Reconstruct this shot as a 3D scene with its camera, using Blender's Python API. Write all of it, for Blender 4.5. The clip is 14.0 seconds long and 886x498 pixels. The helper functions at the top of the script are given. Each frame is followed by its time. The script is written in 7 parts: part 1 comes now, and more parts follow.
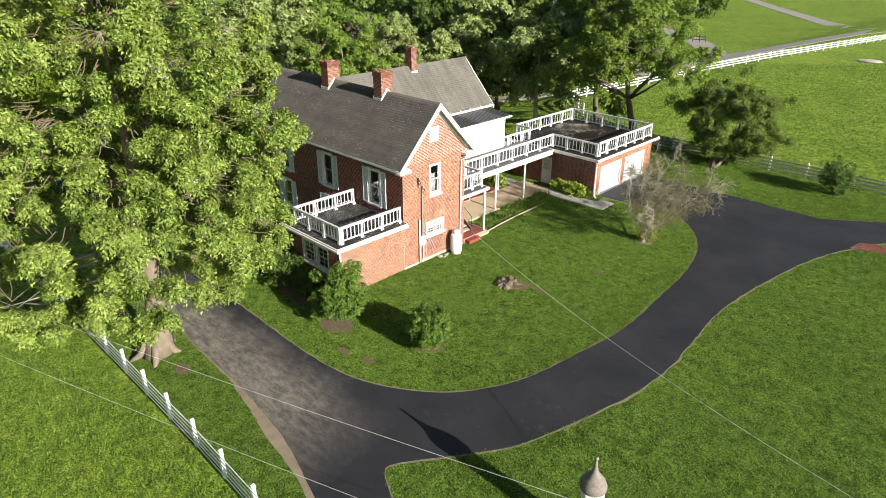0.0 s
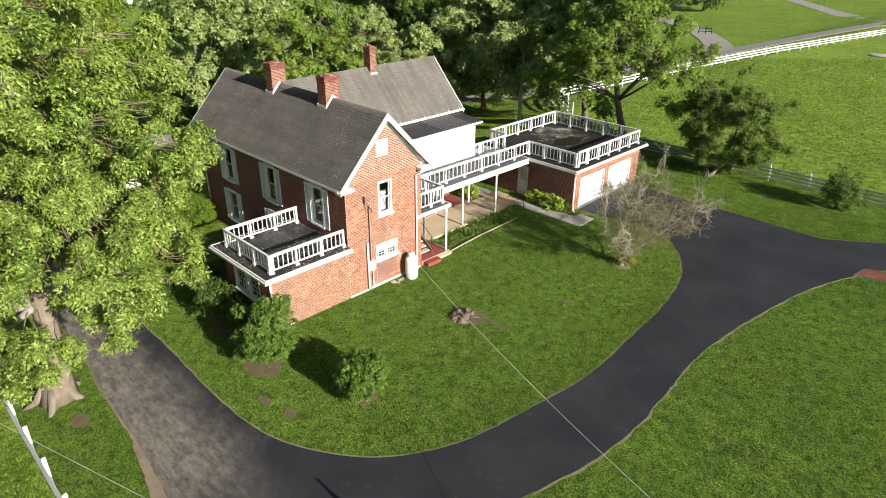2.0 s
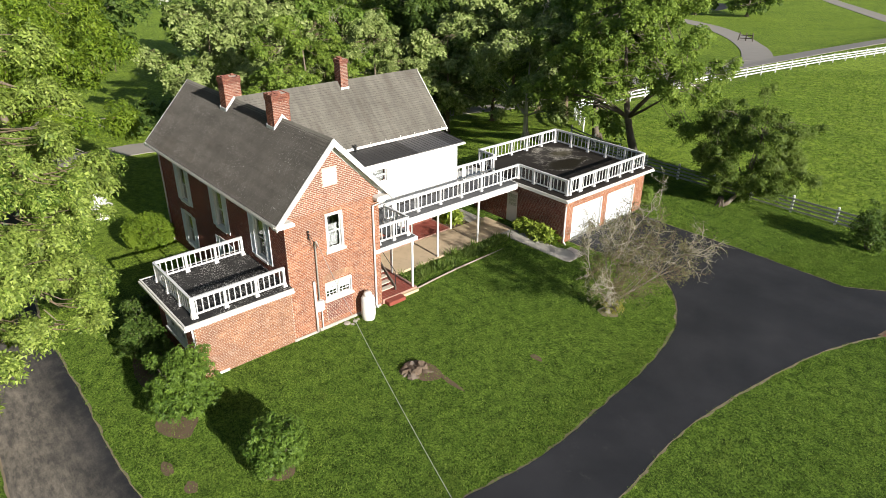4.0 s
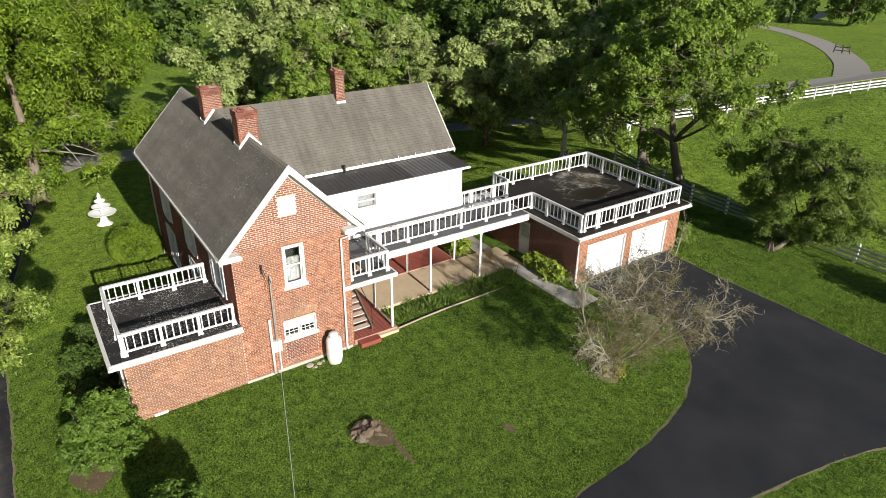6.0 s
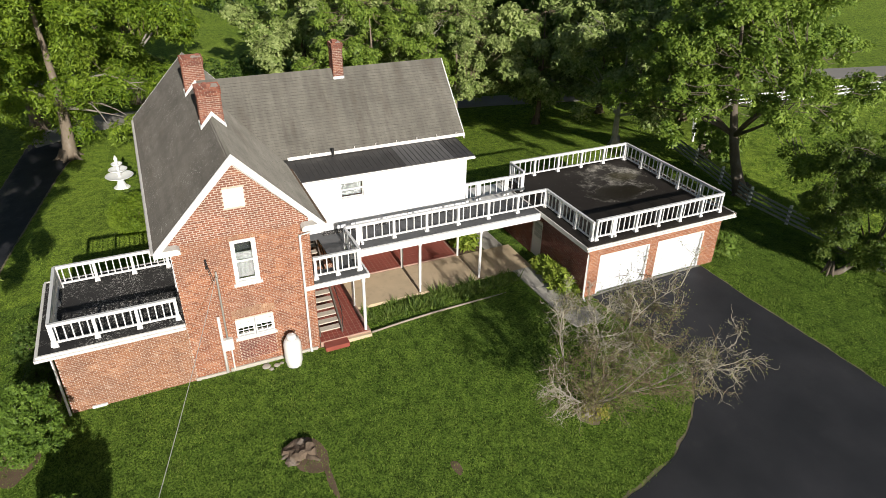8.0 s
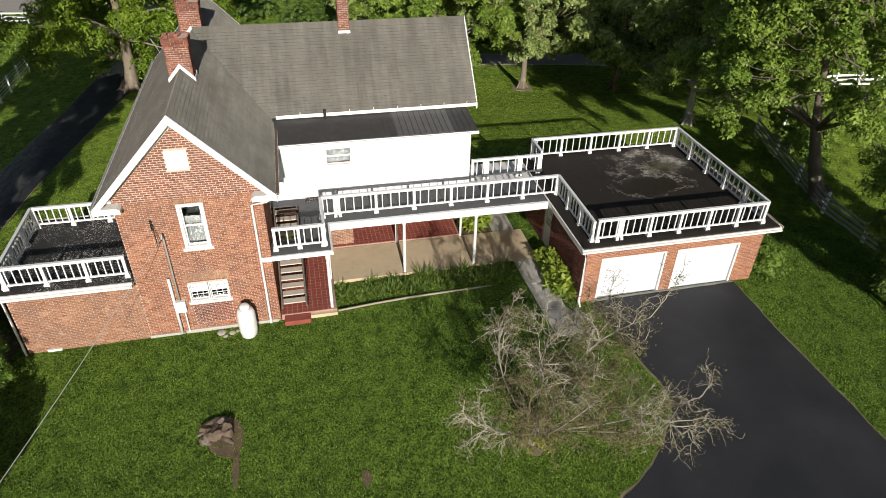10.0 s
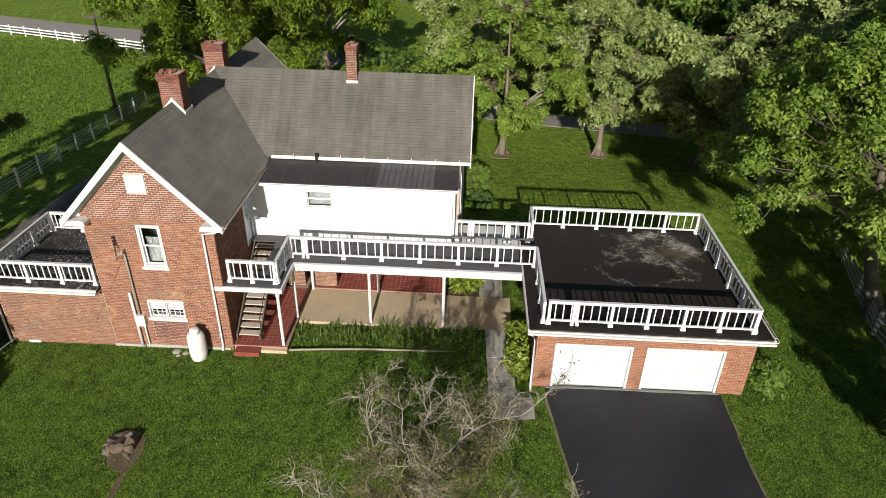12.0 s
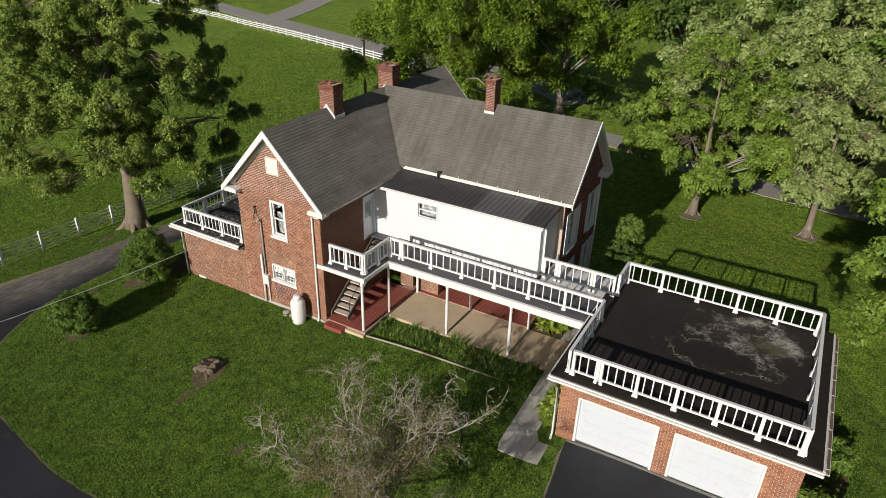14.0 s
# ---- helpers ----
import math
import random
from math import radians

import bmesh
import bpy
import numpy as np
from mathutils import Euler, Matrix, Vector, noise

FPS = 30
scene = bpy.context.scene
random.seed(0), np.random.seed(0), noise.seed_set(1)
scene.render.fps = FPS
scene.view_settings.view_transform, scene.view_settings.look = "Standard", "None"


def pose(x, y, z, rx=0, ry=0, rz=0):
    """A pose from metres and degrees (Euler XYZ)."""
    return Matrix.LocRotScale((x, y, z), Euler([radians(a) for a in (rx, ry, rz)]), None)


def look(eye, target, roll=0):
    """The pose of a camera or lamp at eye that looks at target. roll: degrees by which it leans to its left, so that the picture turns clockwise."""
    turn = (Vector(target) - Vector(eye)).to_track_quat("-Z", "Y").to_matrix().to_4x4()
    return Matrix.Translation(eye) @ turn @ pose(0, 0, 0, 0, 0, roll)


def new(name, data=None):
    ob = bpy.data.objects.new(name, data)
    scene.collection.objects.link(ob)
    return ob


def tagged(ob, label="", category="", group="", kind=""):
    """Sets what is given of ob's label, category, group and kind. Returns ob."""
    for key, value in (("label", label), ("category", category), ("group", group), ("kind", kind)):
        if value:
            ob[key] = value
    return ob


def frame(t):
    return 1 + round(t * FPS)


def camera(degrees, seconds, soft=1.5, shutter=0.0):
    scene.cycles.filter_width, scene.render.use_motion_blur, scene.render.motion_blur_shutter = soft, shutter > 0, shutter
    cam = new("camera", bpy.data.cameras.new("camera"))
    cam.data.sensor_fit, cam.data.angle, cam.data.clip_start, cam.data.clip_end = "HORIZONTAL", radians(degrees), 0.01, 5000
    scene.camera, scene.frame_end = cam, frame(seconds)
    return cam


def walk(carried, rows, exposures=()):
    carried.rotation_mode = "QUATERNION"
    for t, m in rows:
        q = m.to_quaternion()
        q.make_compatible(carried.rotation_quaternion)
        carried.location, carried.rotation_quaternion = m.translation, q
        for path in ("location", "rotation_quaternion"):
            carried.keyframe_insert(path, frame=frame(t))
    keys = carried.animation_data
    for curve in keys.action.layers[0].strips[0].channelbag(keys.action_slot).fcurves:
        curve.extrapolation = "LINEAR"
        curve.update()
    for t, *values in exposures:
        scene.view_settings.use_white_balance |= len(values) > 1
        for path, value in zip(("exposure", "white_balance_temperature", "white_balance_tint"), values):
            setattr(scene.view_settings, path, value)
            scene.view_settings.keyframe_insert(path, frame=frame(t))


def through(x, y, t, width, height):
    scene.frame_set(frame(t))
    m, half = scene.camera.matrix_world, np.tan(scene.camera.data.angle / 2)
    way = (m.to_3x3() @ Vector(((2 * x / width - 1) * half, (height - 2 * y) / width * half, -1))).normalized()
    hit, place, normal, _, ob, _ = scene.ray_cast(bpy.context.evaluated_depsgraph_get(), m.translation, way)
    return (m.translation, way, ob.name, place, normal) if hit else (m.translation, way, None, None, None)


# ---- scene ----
cam = camera(68.3, 14.0, 0.8)
METRES, EYE, TILT, LEAN, TURN = 44.0, 16.5, 0.0, 0.0, 44.4
ROWS = [
    (0.0, 0.0, 0.0, 0.0, 0.12, -25.23, -0.24),
    (0.5, 0.0143, 0.0249, -0.0002, 0.31, -25.97, -0.23),
    (1.0, 0.0298, 0.0499, 0.0002, 0.46, -26.14, -0.27),
    (1.5, 0.0463, 0.0746, 0.0004, 0.64, -26.17, -0.27),
    (2.0, 0.0644, 0.0987, 0.0004, 0.92, -26.15, -0.26),
    (2.5, 0.0834, 0.1228, 0.0008, 1.38, -26.16, -0.28),
    (3.0, 0.1032, 0.1471, 0.0012, 2.16, -26.16, -0.31),
    (5.5, 0.2041, 0.273, 0.0014, 9.91, -26.1, -0.58),
    (6.0, 0.2248, 0.2989, 0.0028, 11.97, -26.17, -0.66),
    (6.5, 0.2446, 0.3251, 0.0031, 13.96, -26.42, -0.72),
    (7.0, 0.2642, 0.3515, 0.0039, 15.98, -27.4, -0.77),
    (7.5, 0.2831, 0.3782, 0.0048, 18.18, -28.5, -0.84),
    (8.0, 0.3014, 0.4054, 0.0065, 20.88, -29.66, -0.92),
    (10.5, 0.412, 0.5506, 0.0119, 35.81, -34.3, -1.16),
    (11.0, 0.4412, 0.5809, 0.0118, 38.74, -32.94, -1.18),
    (11.5, 0.4708, 0.6123, 0.0124, 43.15, -31.63, -1.25),
    (12.0, 0.5011, 0.6447, 0.0125, 48.46, -30.6, -1.28),
    (12.5, 0.5311, 0.6777, 0.0132, 55.22, -29.96, -1.38),
    (13.0, 0.5607, 0.713, 0.0146, 63.88, -29.34, -1.38),
    (13.5, 0.5886, 0.7493, 0.016, 69.77, -28.64, -1.36),
    (14.0, 0.6139, 0.7866, 0.0207, 75.63, -27.98, -1.33),
]
walk(cam, [(t, pose(0, 0, EYE, TILT, LEAN, TURN) @ pose(METRES * x, METRES * y, METRES * z, 90 + pitch, roll, yaw)) for t, x, y, z, yaw, pitch, roll in ROWS],
     exposures=[(0.0, 0.97), (3.0, 0.82), (6.0, 0.52), (8.0, 0.31), (11.0, 0.18), (12.5, 0.11), (13.5, 0.05), (14.0, -0.08)])

# ---- world and sun ----
SUN_ELEVATION, SUN_AZIMUTH = radians(21), radians(-1.4)
world = bpy.data.worlds.new("sky")
world.use_nodes = True
scene.world = world
_n = world.node_tree.nodes
_sky = _n.new("ShaderNodeTexSky")
_sky.sky_type, _sky.sun_disc = "NISHITA", False
_sky.sun_elevation, _sky.sun_rotation = SUN_ELEVATION, radians(90) - SUN_AZIMUTH
_sky.air_density, _sky.dust_density = 1.0, 1.2
world.node_tree.links.new(_sky.outputs[0], _n["Background"].inputs[0])
_n["Background"].inputs[1].default_value = 0.05
sun_data = bpy.data.lights.new("sun", "SUN")
sun_data.energy, sun_data.angle, sun_data.color = 5.0, radians(0.53), (1.0, 0.945, 0.87)
sun = new("sun", sun_data)
sun.matrix_world = look((math.cos(SUN_ELEVATION) * math.cos(SUN_AZIMUTH) * 100, math.cos(SUN_ELEVATION) * math.sin(SUN_AZIMUTH) * 100, math.sin(SUN_ELEVATION) * 100), (0, 0, 0))

# ---- helpers for building ----
def box(bm, x0, x1, y0, y1, z0, z1):
    v = [bm.verts.new(c) for c in ((x0, y0, z0), (x1, y0, z0), (x1, y1, z0), (x0, y1, z0), (x0, y0, z1), (x1, y0, z1), (x1, y1, z1), (x0, y1, z1))]
    for f in ((0, 3, 2, 1), (4, 5, 6, 7), (0, 1, 5, 4), (1, 2, 6, 5), (2, 3, 7, 6), (3, 0, 4, 7)):
        bm.faces.new([v[i] for i in f])
    return v


def prism(bm, outline, axis, a, b):
    """A flat outline of (u, v) drawn out along an axis from a to b. Axis x: (u, v) = (y, z); y: (x, z); z: (x, y)."""
    put = {"x": lambda u, v, w: (w, u, v), "y": lambda u, v, w: (u, w, v), "z": lambda u, v, w: (u, v, w)}[axis]
    lo = [bm.verts.new(put(u, v, a)) for u, v in outline]
    hi = [bm.verts.new(put(u, v, b)) for u, v in outline]
    n = len(outline)
    bm.faces.new(lo)
    bm.faces.new(hi)
    for i in range(n):
        bm.faces.new((lo[i], lo[(i + 1) % n], hi[(i + 1) % n], hi[i]))
    bmesh.ops.recalc_face_normals(bm, faces=bm.faces)


def tube(bm, points, radii, sides=8, cap=True):
    """A round bar along points, with a radius at each."""
    rings = []
    for i, p in enumerate(points):
        p = Vector(p)
        a = Vector(points[max(i - 1, 0)])
        b = Vector(points[min(i + 1, len(points) - 1)])
        d = (b - a).normalized()
        u = d.orthogonal().normalized() if abs(d.z) > 0.9 else d.cross(Vector((0, 0, 1))).normalized()
        w = d.cross(u)
        r = radii[i] if hasattr(radii, "__len__") else radii
        rings.append([bm.verts.new(p + (u * math.cos(2 * math.pi * k / sides) + w * math.sin(2 * math.pi * k / sides)) * r) for k in range(sides)])
    for r0, r1 in zip(rings, rings[1:]):
        for k in range(sides):
            bm.faces.new((r0[k], r0[(k + 1) % sides], r1[(k + 1) % sides], r1[k]))
    if cap:
        bm.faces.new(rings[0][::-1])
        bm.faces.new(rings[-1])


def lathe(bm, profile, centre=(0, 0, 0), sides=24, squash=1.0):
    """A turned body: (radius, height) from foot to top."""
    cx, cy, cz = centre
    rings = [[bm.verts.new((cx + r * math.cos(2 * math.pi * k / sides), cy + squash * r * math.sin(2 * math.pi * k / sides), cz + h)) for k in range(sides)] for r, h in profile]
    for r0, r1 in zip(rings, rings[1:]):
        for k in range(sides):
            bm.faces.new((r0[k], r0[(k + 1) % sides], r1[(k + 1) % sides], r1[k]))
    bm.faces.new(rings[0][::-1])
    bm.faces.new(rings[-1])


def thing(name, at=(0, 0, 0), label="", category="", group="", kind=""):
    ob = new(name)
    ob.location = at
    ob.empty_display_size = 0.2
    return tagged(ob, label, category, group, kind)


def base_of(ob):
    p = Vector((0, 0, 0))
    while ob is not None:
        p = p + ob.location
        ob = ob.parent
    return p


def finish(ob, me, material, parent, smooth=False):
    if material is not None:
        me.materials.append(material)
    if parent is not None:
        me.transform(Matrix.Translation(-base_of(parent)))
        ob.parent = parent
    me.polygons.foreach_set("use_smooth", [bool(smooth)] * len(me.polygons))
    return ob


def part(name, bm, material, parent=None, label="", smooth=False, bevel=0.0):
    """Links a bmesh, given in the world's places, as one mesh object under a thing or a part."""
    if bevel:
        bmesh.ops.bevel(bm, geom=[e for e in bm.edges if len(e.link_faces) == 2 and e.calc_face_angle() > 0.6], offset=bevel, segments=1, affect="EDGES")
    me = bpy.data.meshes.new(name)
    bm.to_mesh(me)
    bm.free()
    ob = new(name, me)
    finish(ob, me, material, parent, smooth)
    return tagged(ob, label)


def part_raw(name, verts, faces, material, parent=None, label="", kind="", smooth=False):
    """The same from arrays of places and faces of one size."""
    verts, faces = np.asarray(verts, dtype=np.float32).reshape(-1, 3), np.asarray(faces, dtype=np.int32)
    me = bpy.data.meshes.new(name)
    n, k = faces.shape
    me.vertices.add(len(verts))
    me.vertices.foreach_set("co", verts.ravel())
    me.loops.add(n * k)
    me.loops.foreach_set("vertex_index", faces.ravel())
    me.polygons.add(n)
    me.polygons.foreach_set("loop_start", np.arange(0, n * k, k, dtype=np.int32))
    me.polygons.foreach_set("loop_total", np.full(n, k, dtype=np.int32))
    me.update(calc_edges=True)
    ob = new(name, me)
    finish(ob, me, material, parent, smooth)
    return tagged(ob, label, kind=kind)


def boxes_raw(items):
    """Verts and faces of many boxes, each (x0, x1, y0, y1, z0, z1)."""
    a = np.asarray(items, dtype=np.float64)
    pick = np.array([(0, 2, 4), (1, 2, 4), (1, 3, 4), (0, 3, 4), (0, 2, 5), (1, 2, 5), (1, 3, 5), (0, 3, 5)])
    verts = a[:, pick].reshape(-1, 3)
    f = np.array([(0, 3, 2, 1), (4, 5, 6, 7), (0, 1, 5, 4), (1, 2, 6, 5), (2, 3, 7, 6), (3, 0, 4, 7)])
    faces = (f[None] + 8 * np.arange(len(a))[:, None, None]).reshape(-1, 4)
    return verts, faces


# ---- materials ----
class Nodes:
    """A short way to write a node material."""

    def __init__(self, name, rough=0.8, metal=0.0, spec=0.5):
        self.m = bpy.data.materials.new(name)
        self.m.use_nodes = True
        self.t = self.m.node_tree
        self.b = self.t.nodes["Principled BSDF"]
        self.b.inputs["Roughness"].default_value = rough
        self.b.inputs["Metallic"].default_value = metal
        self.b.inputs["Specular IOR Level"].default_value = spec
        self.coord = self.t.nodes.new("ShaderNodeNewGeometry").outputs["Position"]

    def n(self, kind, **inputs):
        node = self.t.nodes.new("ShaderNode" + kind)
        for key, value in inputs.items():
            self.put(node.inputs[key.replace("_", " ")], value)
        return node

    def put(self, socket, value):
        if isinstance(value, bpy.types.NodeSocket):
            self.t.links.new(value, socket)
        else:
            socket.default_value = value

    def noise(self, scale, detail=4, rough=0.55, stretch=None, at=None):
        v = at or self.coord
        if stretch:
            mp = self.n("Mapping", Vector=v)
            mp.inputs["Scale"].default_value = stretch
            v = mp.outputs[0]
        return self.n("TexNoise", Vector=v, Scale=scale, Detail=detail, Roughness=rough).outputs["Fac"]

    def ramp(self, fac, *stops):
        r = self.n("ValToRGB", Fac=fac)
        e = r.color_ramp.elements
        while len(e) < len(stops):
            e.new(0.5)
        for i, (p, c) in enumerate(stops):
            e[i].position = p
            e[i].color = (*c, 1) if len(c) == 3 else c
        return r.outputs["Color"]

    def level(self, fac, lo, hi):
        return self.ramp(fac, (lo, (0, 0, 0)), (hi, (1, 1, 1)))

    def mix(self, fac, a, b, mode="MIX"):
        x = self.n("Mix")
        x.data_type, x.blend_type = "RGBA", mode
        for s, value in (("Factor_Float", fac), ("A_Color", a), ("B_Color", b)):
            sock = next(i for i in x.inputs if i.identifier == s)
            if not isinstance(value, bpy.types.NodeSocket) and s != "Factor_Float" and len(value) == 3:
                value = (*value, 1)
            self.put(sock, value)
        return next(o for o in x.outputs if o.identifier == "Result_Color")

    def math(self, op, a, b=0.0):
        x = self.n("Math")
        x.operation = op
        self.put(x.inputs[0], a)
        self.put(x.inputs[1], b)
        return x.outputs[0]

    def each(self):
        """A random number for each piece, whether joined or an object of its own."""
        a = self.t.nodes.new("ShaderNodeNewGeometry").outputs["Random Per Island"]
        b = self.t.nodes.new("ShaderNodeObjectInfo").outputs["Random"]
        return self.math("FRACT", self.math("ADD", a, b))

    def colour(self, c):
        self.put(self.b.inputs["Base Color"], c if isinstance(c, bpy.types.NodeSocket) else (*c, 1))
        return self

    def rough(self, r):
        self.put(self.b.inputs["Roughness"], r)
        return self

    def bump(self, height, strength=0.3, distance=0.01):
        x = self.n("Bump", Height=height, Strength=strength, Distance=distance)
        self.t.links.new(x.outputs[0], self.b.inputs["Normal"])
        return self


def brick_material(name, dark, mid, light):
    g = Nodes(name, 0.88, spec=0.25)
    g.b.inputs["Diffuse Roughness"].default_value = 1.0
    c = g.ramp(g.each(), (0.0, dark), (0.45, mid), (0.8, mid), (1.0, light))
    c = g.mix(g.level(g.noise(0.9, 5), 0.42, 0.75), c, tuple(0.8 * q + 0.03 for q in dark))
    c = g.mix(g.level(g.noise(2.3, 6, 0.7), 0.6, 0.78), c, (0.46, 0.33, 0.25))
    c = g.mix(0.35, c, g.mix(g.noise(60, 3), (0.75, 0.7, 0.68), (1.15, 1.1, 1.05)), "MULTIPLY")
    return g.colour(c).bump(g.noise(90, 3), 0.35, 0.006).m


def plain(name, colour, rough=0.6, metal=0.0, spread=0.12, scale=3.0, grime=None, bump=0.15, spec=0.5):
    """A painted or cast surface: one colour with soft blotches, fine grain and some dirt."""
    g = Nodes(name, rough, metal, spec)
    lo, hi = tuple(q * (1 - spread) for q in colour), tuple(min(1, q * (1 + spread)) for q in colour)
    c = g.mix(g.noise(scale, 5), lo, hi)
    c = g.mix(0.3, c, g.mix(g.noise(45, 3), (0.85, 0.85, 0.85), (1.1, 1.1, 1.1)), "MULTIPLY")
    if grime:
        c = g.mix(g.math("MULTIPLY", g.level(g.noise(scale * 2.1, 7, 0.7), 0.52, 0.8), grime[3]), c, grime[:3])
    return g.colour(c).rough(g.math("ADD", g.math("MULTIPLY", g.noise(20, 3), 0.2), rough - 0.1)).bump(g.noise(70, 4), bump, 0.005).m


def leaf_material(name, dark, mid, light, through=0.24):
    g = Nodes(name, 0.55, spec=0.3)
    c = g.ramp(g.each(), (0.0, dark), (0.5, mid), (1.0, light))
    c = g.mix(g.level(g.noise(0.35, 3), 0.35, 0.7), c, g.mix(0.5, c, light))
    c = g.mix(g.math("MULTIPLY", g.level(g.noise(0.9, 5, 0.7), 0.5, 0.72), 0.5), c, dark)
    g.colour(c)
    tr = g.n("BsdfTranslucent", Color=g.mix(0.5, c, (0.25, 0.4, 0.03)))
    ms = g.n("MixShader", Fac=through)
    g.t.links.new(g.b.outputs[0], ms.inputs[1])
    g.t.links.new(tr.outputs[0], ms.inputs[2])
    g.t.links.new(ms.outputs[0], g.t.nodes["Material Output"].inputs["Surface"])
    return g.m


def bark_material(name, dark, light):
    g = Nodes(name, 0.92, spec=0.2)
    n = g.noise(7, 7, 0.7, (1.0, 1.0, 0.25))
    c = g.mix(n, dark, light)
    c = g.mix(g.level(g.noise(1.6, 4), 0.55, 0.75), c, tuple(0.6 * q + 0.1 for q in light))
    return g.colour(c).bump(n, 0.8, 0.03).m


def grass_ground(name, low, high):
    g = Nodes(name, 0.9, spec=0.15)
    c = g.mix(g.level(g.noise(0.11, 5), 0.3, 0.7), low, high)
    c = g.mix(g.math("MULTIPLY", g.level(g.noise(0.9, 6, 0.7), 0.45, 0.75), 0.6), c, tuple(0.6 * q for q in low))
    c = g.mix(g.math("MULTIPLY", g.level(g.noise(0.33, 7, 0.75), 0.62, 0.78), 0.55), c, (0.150, 0.165, 0.045))
    c = g.mix(0.75, c, g.mix(g.noise(9, 6, 0.75), (0.45, 0.48, 0.4), (1.55, 1.5, 1.5)), "MULTIPLY")
    c = g.mix(0.8, c, g.ramp(g.noise(13, 5, 0.7), (0.41, (0.3, 0.33, 0.3)), (0.5, (1.0, 1.0, 1.0)), (0.60, (1.8, 1.7, 1.7))), "MULTIPLY")
    c = g.mix(0.8, c, g.ramp(g.noise(2.2, 6, 0.7), (0.40, (0.55, 0.6, 0.55)), (0.5, (1.08, 1.08, 1.08)), (0.62, (1.5, 1.4, 1.4))), "MULTIPLY")
    return g.colour(c).bump(g.noise(14, 6, 0.75), 1.0, 0.12).m


def blade_material(name, dark, mid, light):
    """Grass blades, coloured tuft by tuft."""
    g = Nodes(name, 0.7, spec=0.1)
    tuft = g.math("ADD", g.math("MULTIPLY", g.noise(11, 4, 0.7), 0.75), g.math("MULTIPLY", g.each(), 0.25))
    c = g.ramp(tuft, (0.40, dark), (0.5, mid), (0.60, light))
    c = g.mix(g.math("MULTIPLY", g.level(g.noise(0.45, 5, 0.7), 0.5, 0.72), 0.45), c, (0.150, 0.175, 0.045))
    c = g.mix(g.math("MULTIPLY", g.level(g.noise(0.8, 5, 0.7, at=g.n("VectorMath", Vector=g.coord).outputs[0]), 0.55, 0.75), 0.5), c, dark)
    c = g.mix(0.8, c, g.ramp(g.noise(2.6, 5, 0.65), (0.36, (0.62, 0.66, 0.6)), (0.5, (1.08, 1.08, 1.08)), (0.66, (1.5, 1.4, 1.4))), "MULTIPLY")
    g.colour(c)
    tr = g.n("BsdfTranslucent", Color=g.mix(0.5, c, (0.2, 0.4, 0.03)))
    ms = g.n("MixShader", Fac=0.25)
    g.t.links.new(g.b.outputs[0], ms.inputs[1])
    g.t.links.new(tr.outputs[0], ms.inputs[2])
    g.t.links.new(ms.outputs[0], g.t.nodes["Material Output"].inputs["Surface"])
    return g.m


def asphalt():
    g = Nodes("asphalt", 0.82, spec=0.35)
    sep = g.n("SeparateXYZ", Vector=g.coord)
    fresh = (0.018, 0.019, 0.022)
    old = g.mix(g.level(g.noise(2.2, 9, 0.82, (0.6, 1.6, 1.0)), 0.40, 0.66), (0.095, 0.086, 0.076), (0.31, 0.27, 0.215))
    c = g.mix(g.level(g.noise(0.35, 6), 0.35, 0.75), fresh, (0.034, 0.034, 0.038))
    # the western arm is old and worn to the stone
    west = g.n("MapRange")
    g.put(west.inputs["Value"], g.math("ADD", sep.outputs[1], g.math("MULTIPLY", g.noise(0.8, 6, 0.7), 2.4)))
    for k, v in zip(("From Min", "From Max", "To Min", "To Max"), (14.6, 12.6, 0.0, 1.0)):
        west.inputs[k].default_value = v
    away = g.n("MapRange")
    g.put(away.inputs["Value"], g.math("ADD", sep.outputs[0], g.math("MULTIPLY", g.noise(0.7, 5), 2.0)))
    for k, v in zip(("From Min", "From Max", "To Min", "To Max"), (-14.0, -19.0, 0.0, 1.0)):
        away.inputs[k].default_value = v
    worn = g.math("MULTIPLY", west.outputs[0], away.outputs[0])
    c = g.mix(worn, c, old)
    dust = g.math("MULTIPLY", g.level(g.noise(1.1, 8, 0.75), 0.58, 0.74), 0.5)
    east = g.n("MapRange")
    g.put(east.inputs["Value"], sep.outputs[1])
    for k, v in zip(("From Min", "From Max", "To Min", "To Max"), (20.0, 34.0, 1.0, 0.25)):
        east.inputs[k].default_value = v
    dust = g.math("MULTIPLY", dust, east.outputs[0])
    c = g.mix(dust, c, (0.10, 0.095, 0.088))
    c = g.mix(g.math("MULTIPLY", g.level(g.noise(2.3, 9, 0.8), 0.68, 0.74), 0.7), c, (0.22, 0.21, 0.19))
    c = g.mix(0.6, c, g.mix(g.noise(120, 2), (0.7, 0.7, 0.7), (1.3, 1.3, 1.3)), "MULTIPLY")
    return g.colour(c).rough(g.math("ADD", g.math("MULTIPLY", g.noise(1.3, 4), 0.25), 0.62)).bump(g.noise(150, 3), 0.4, 0.006).m


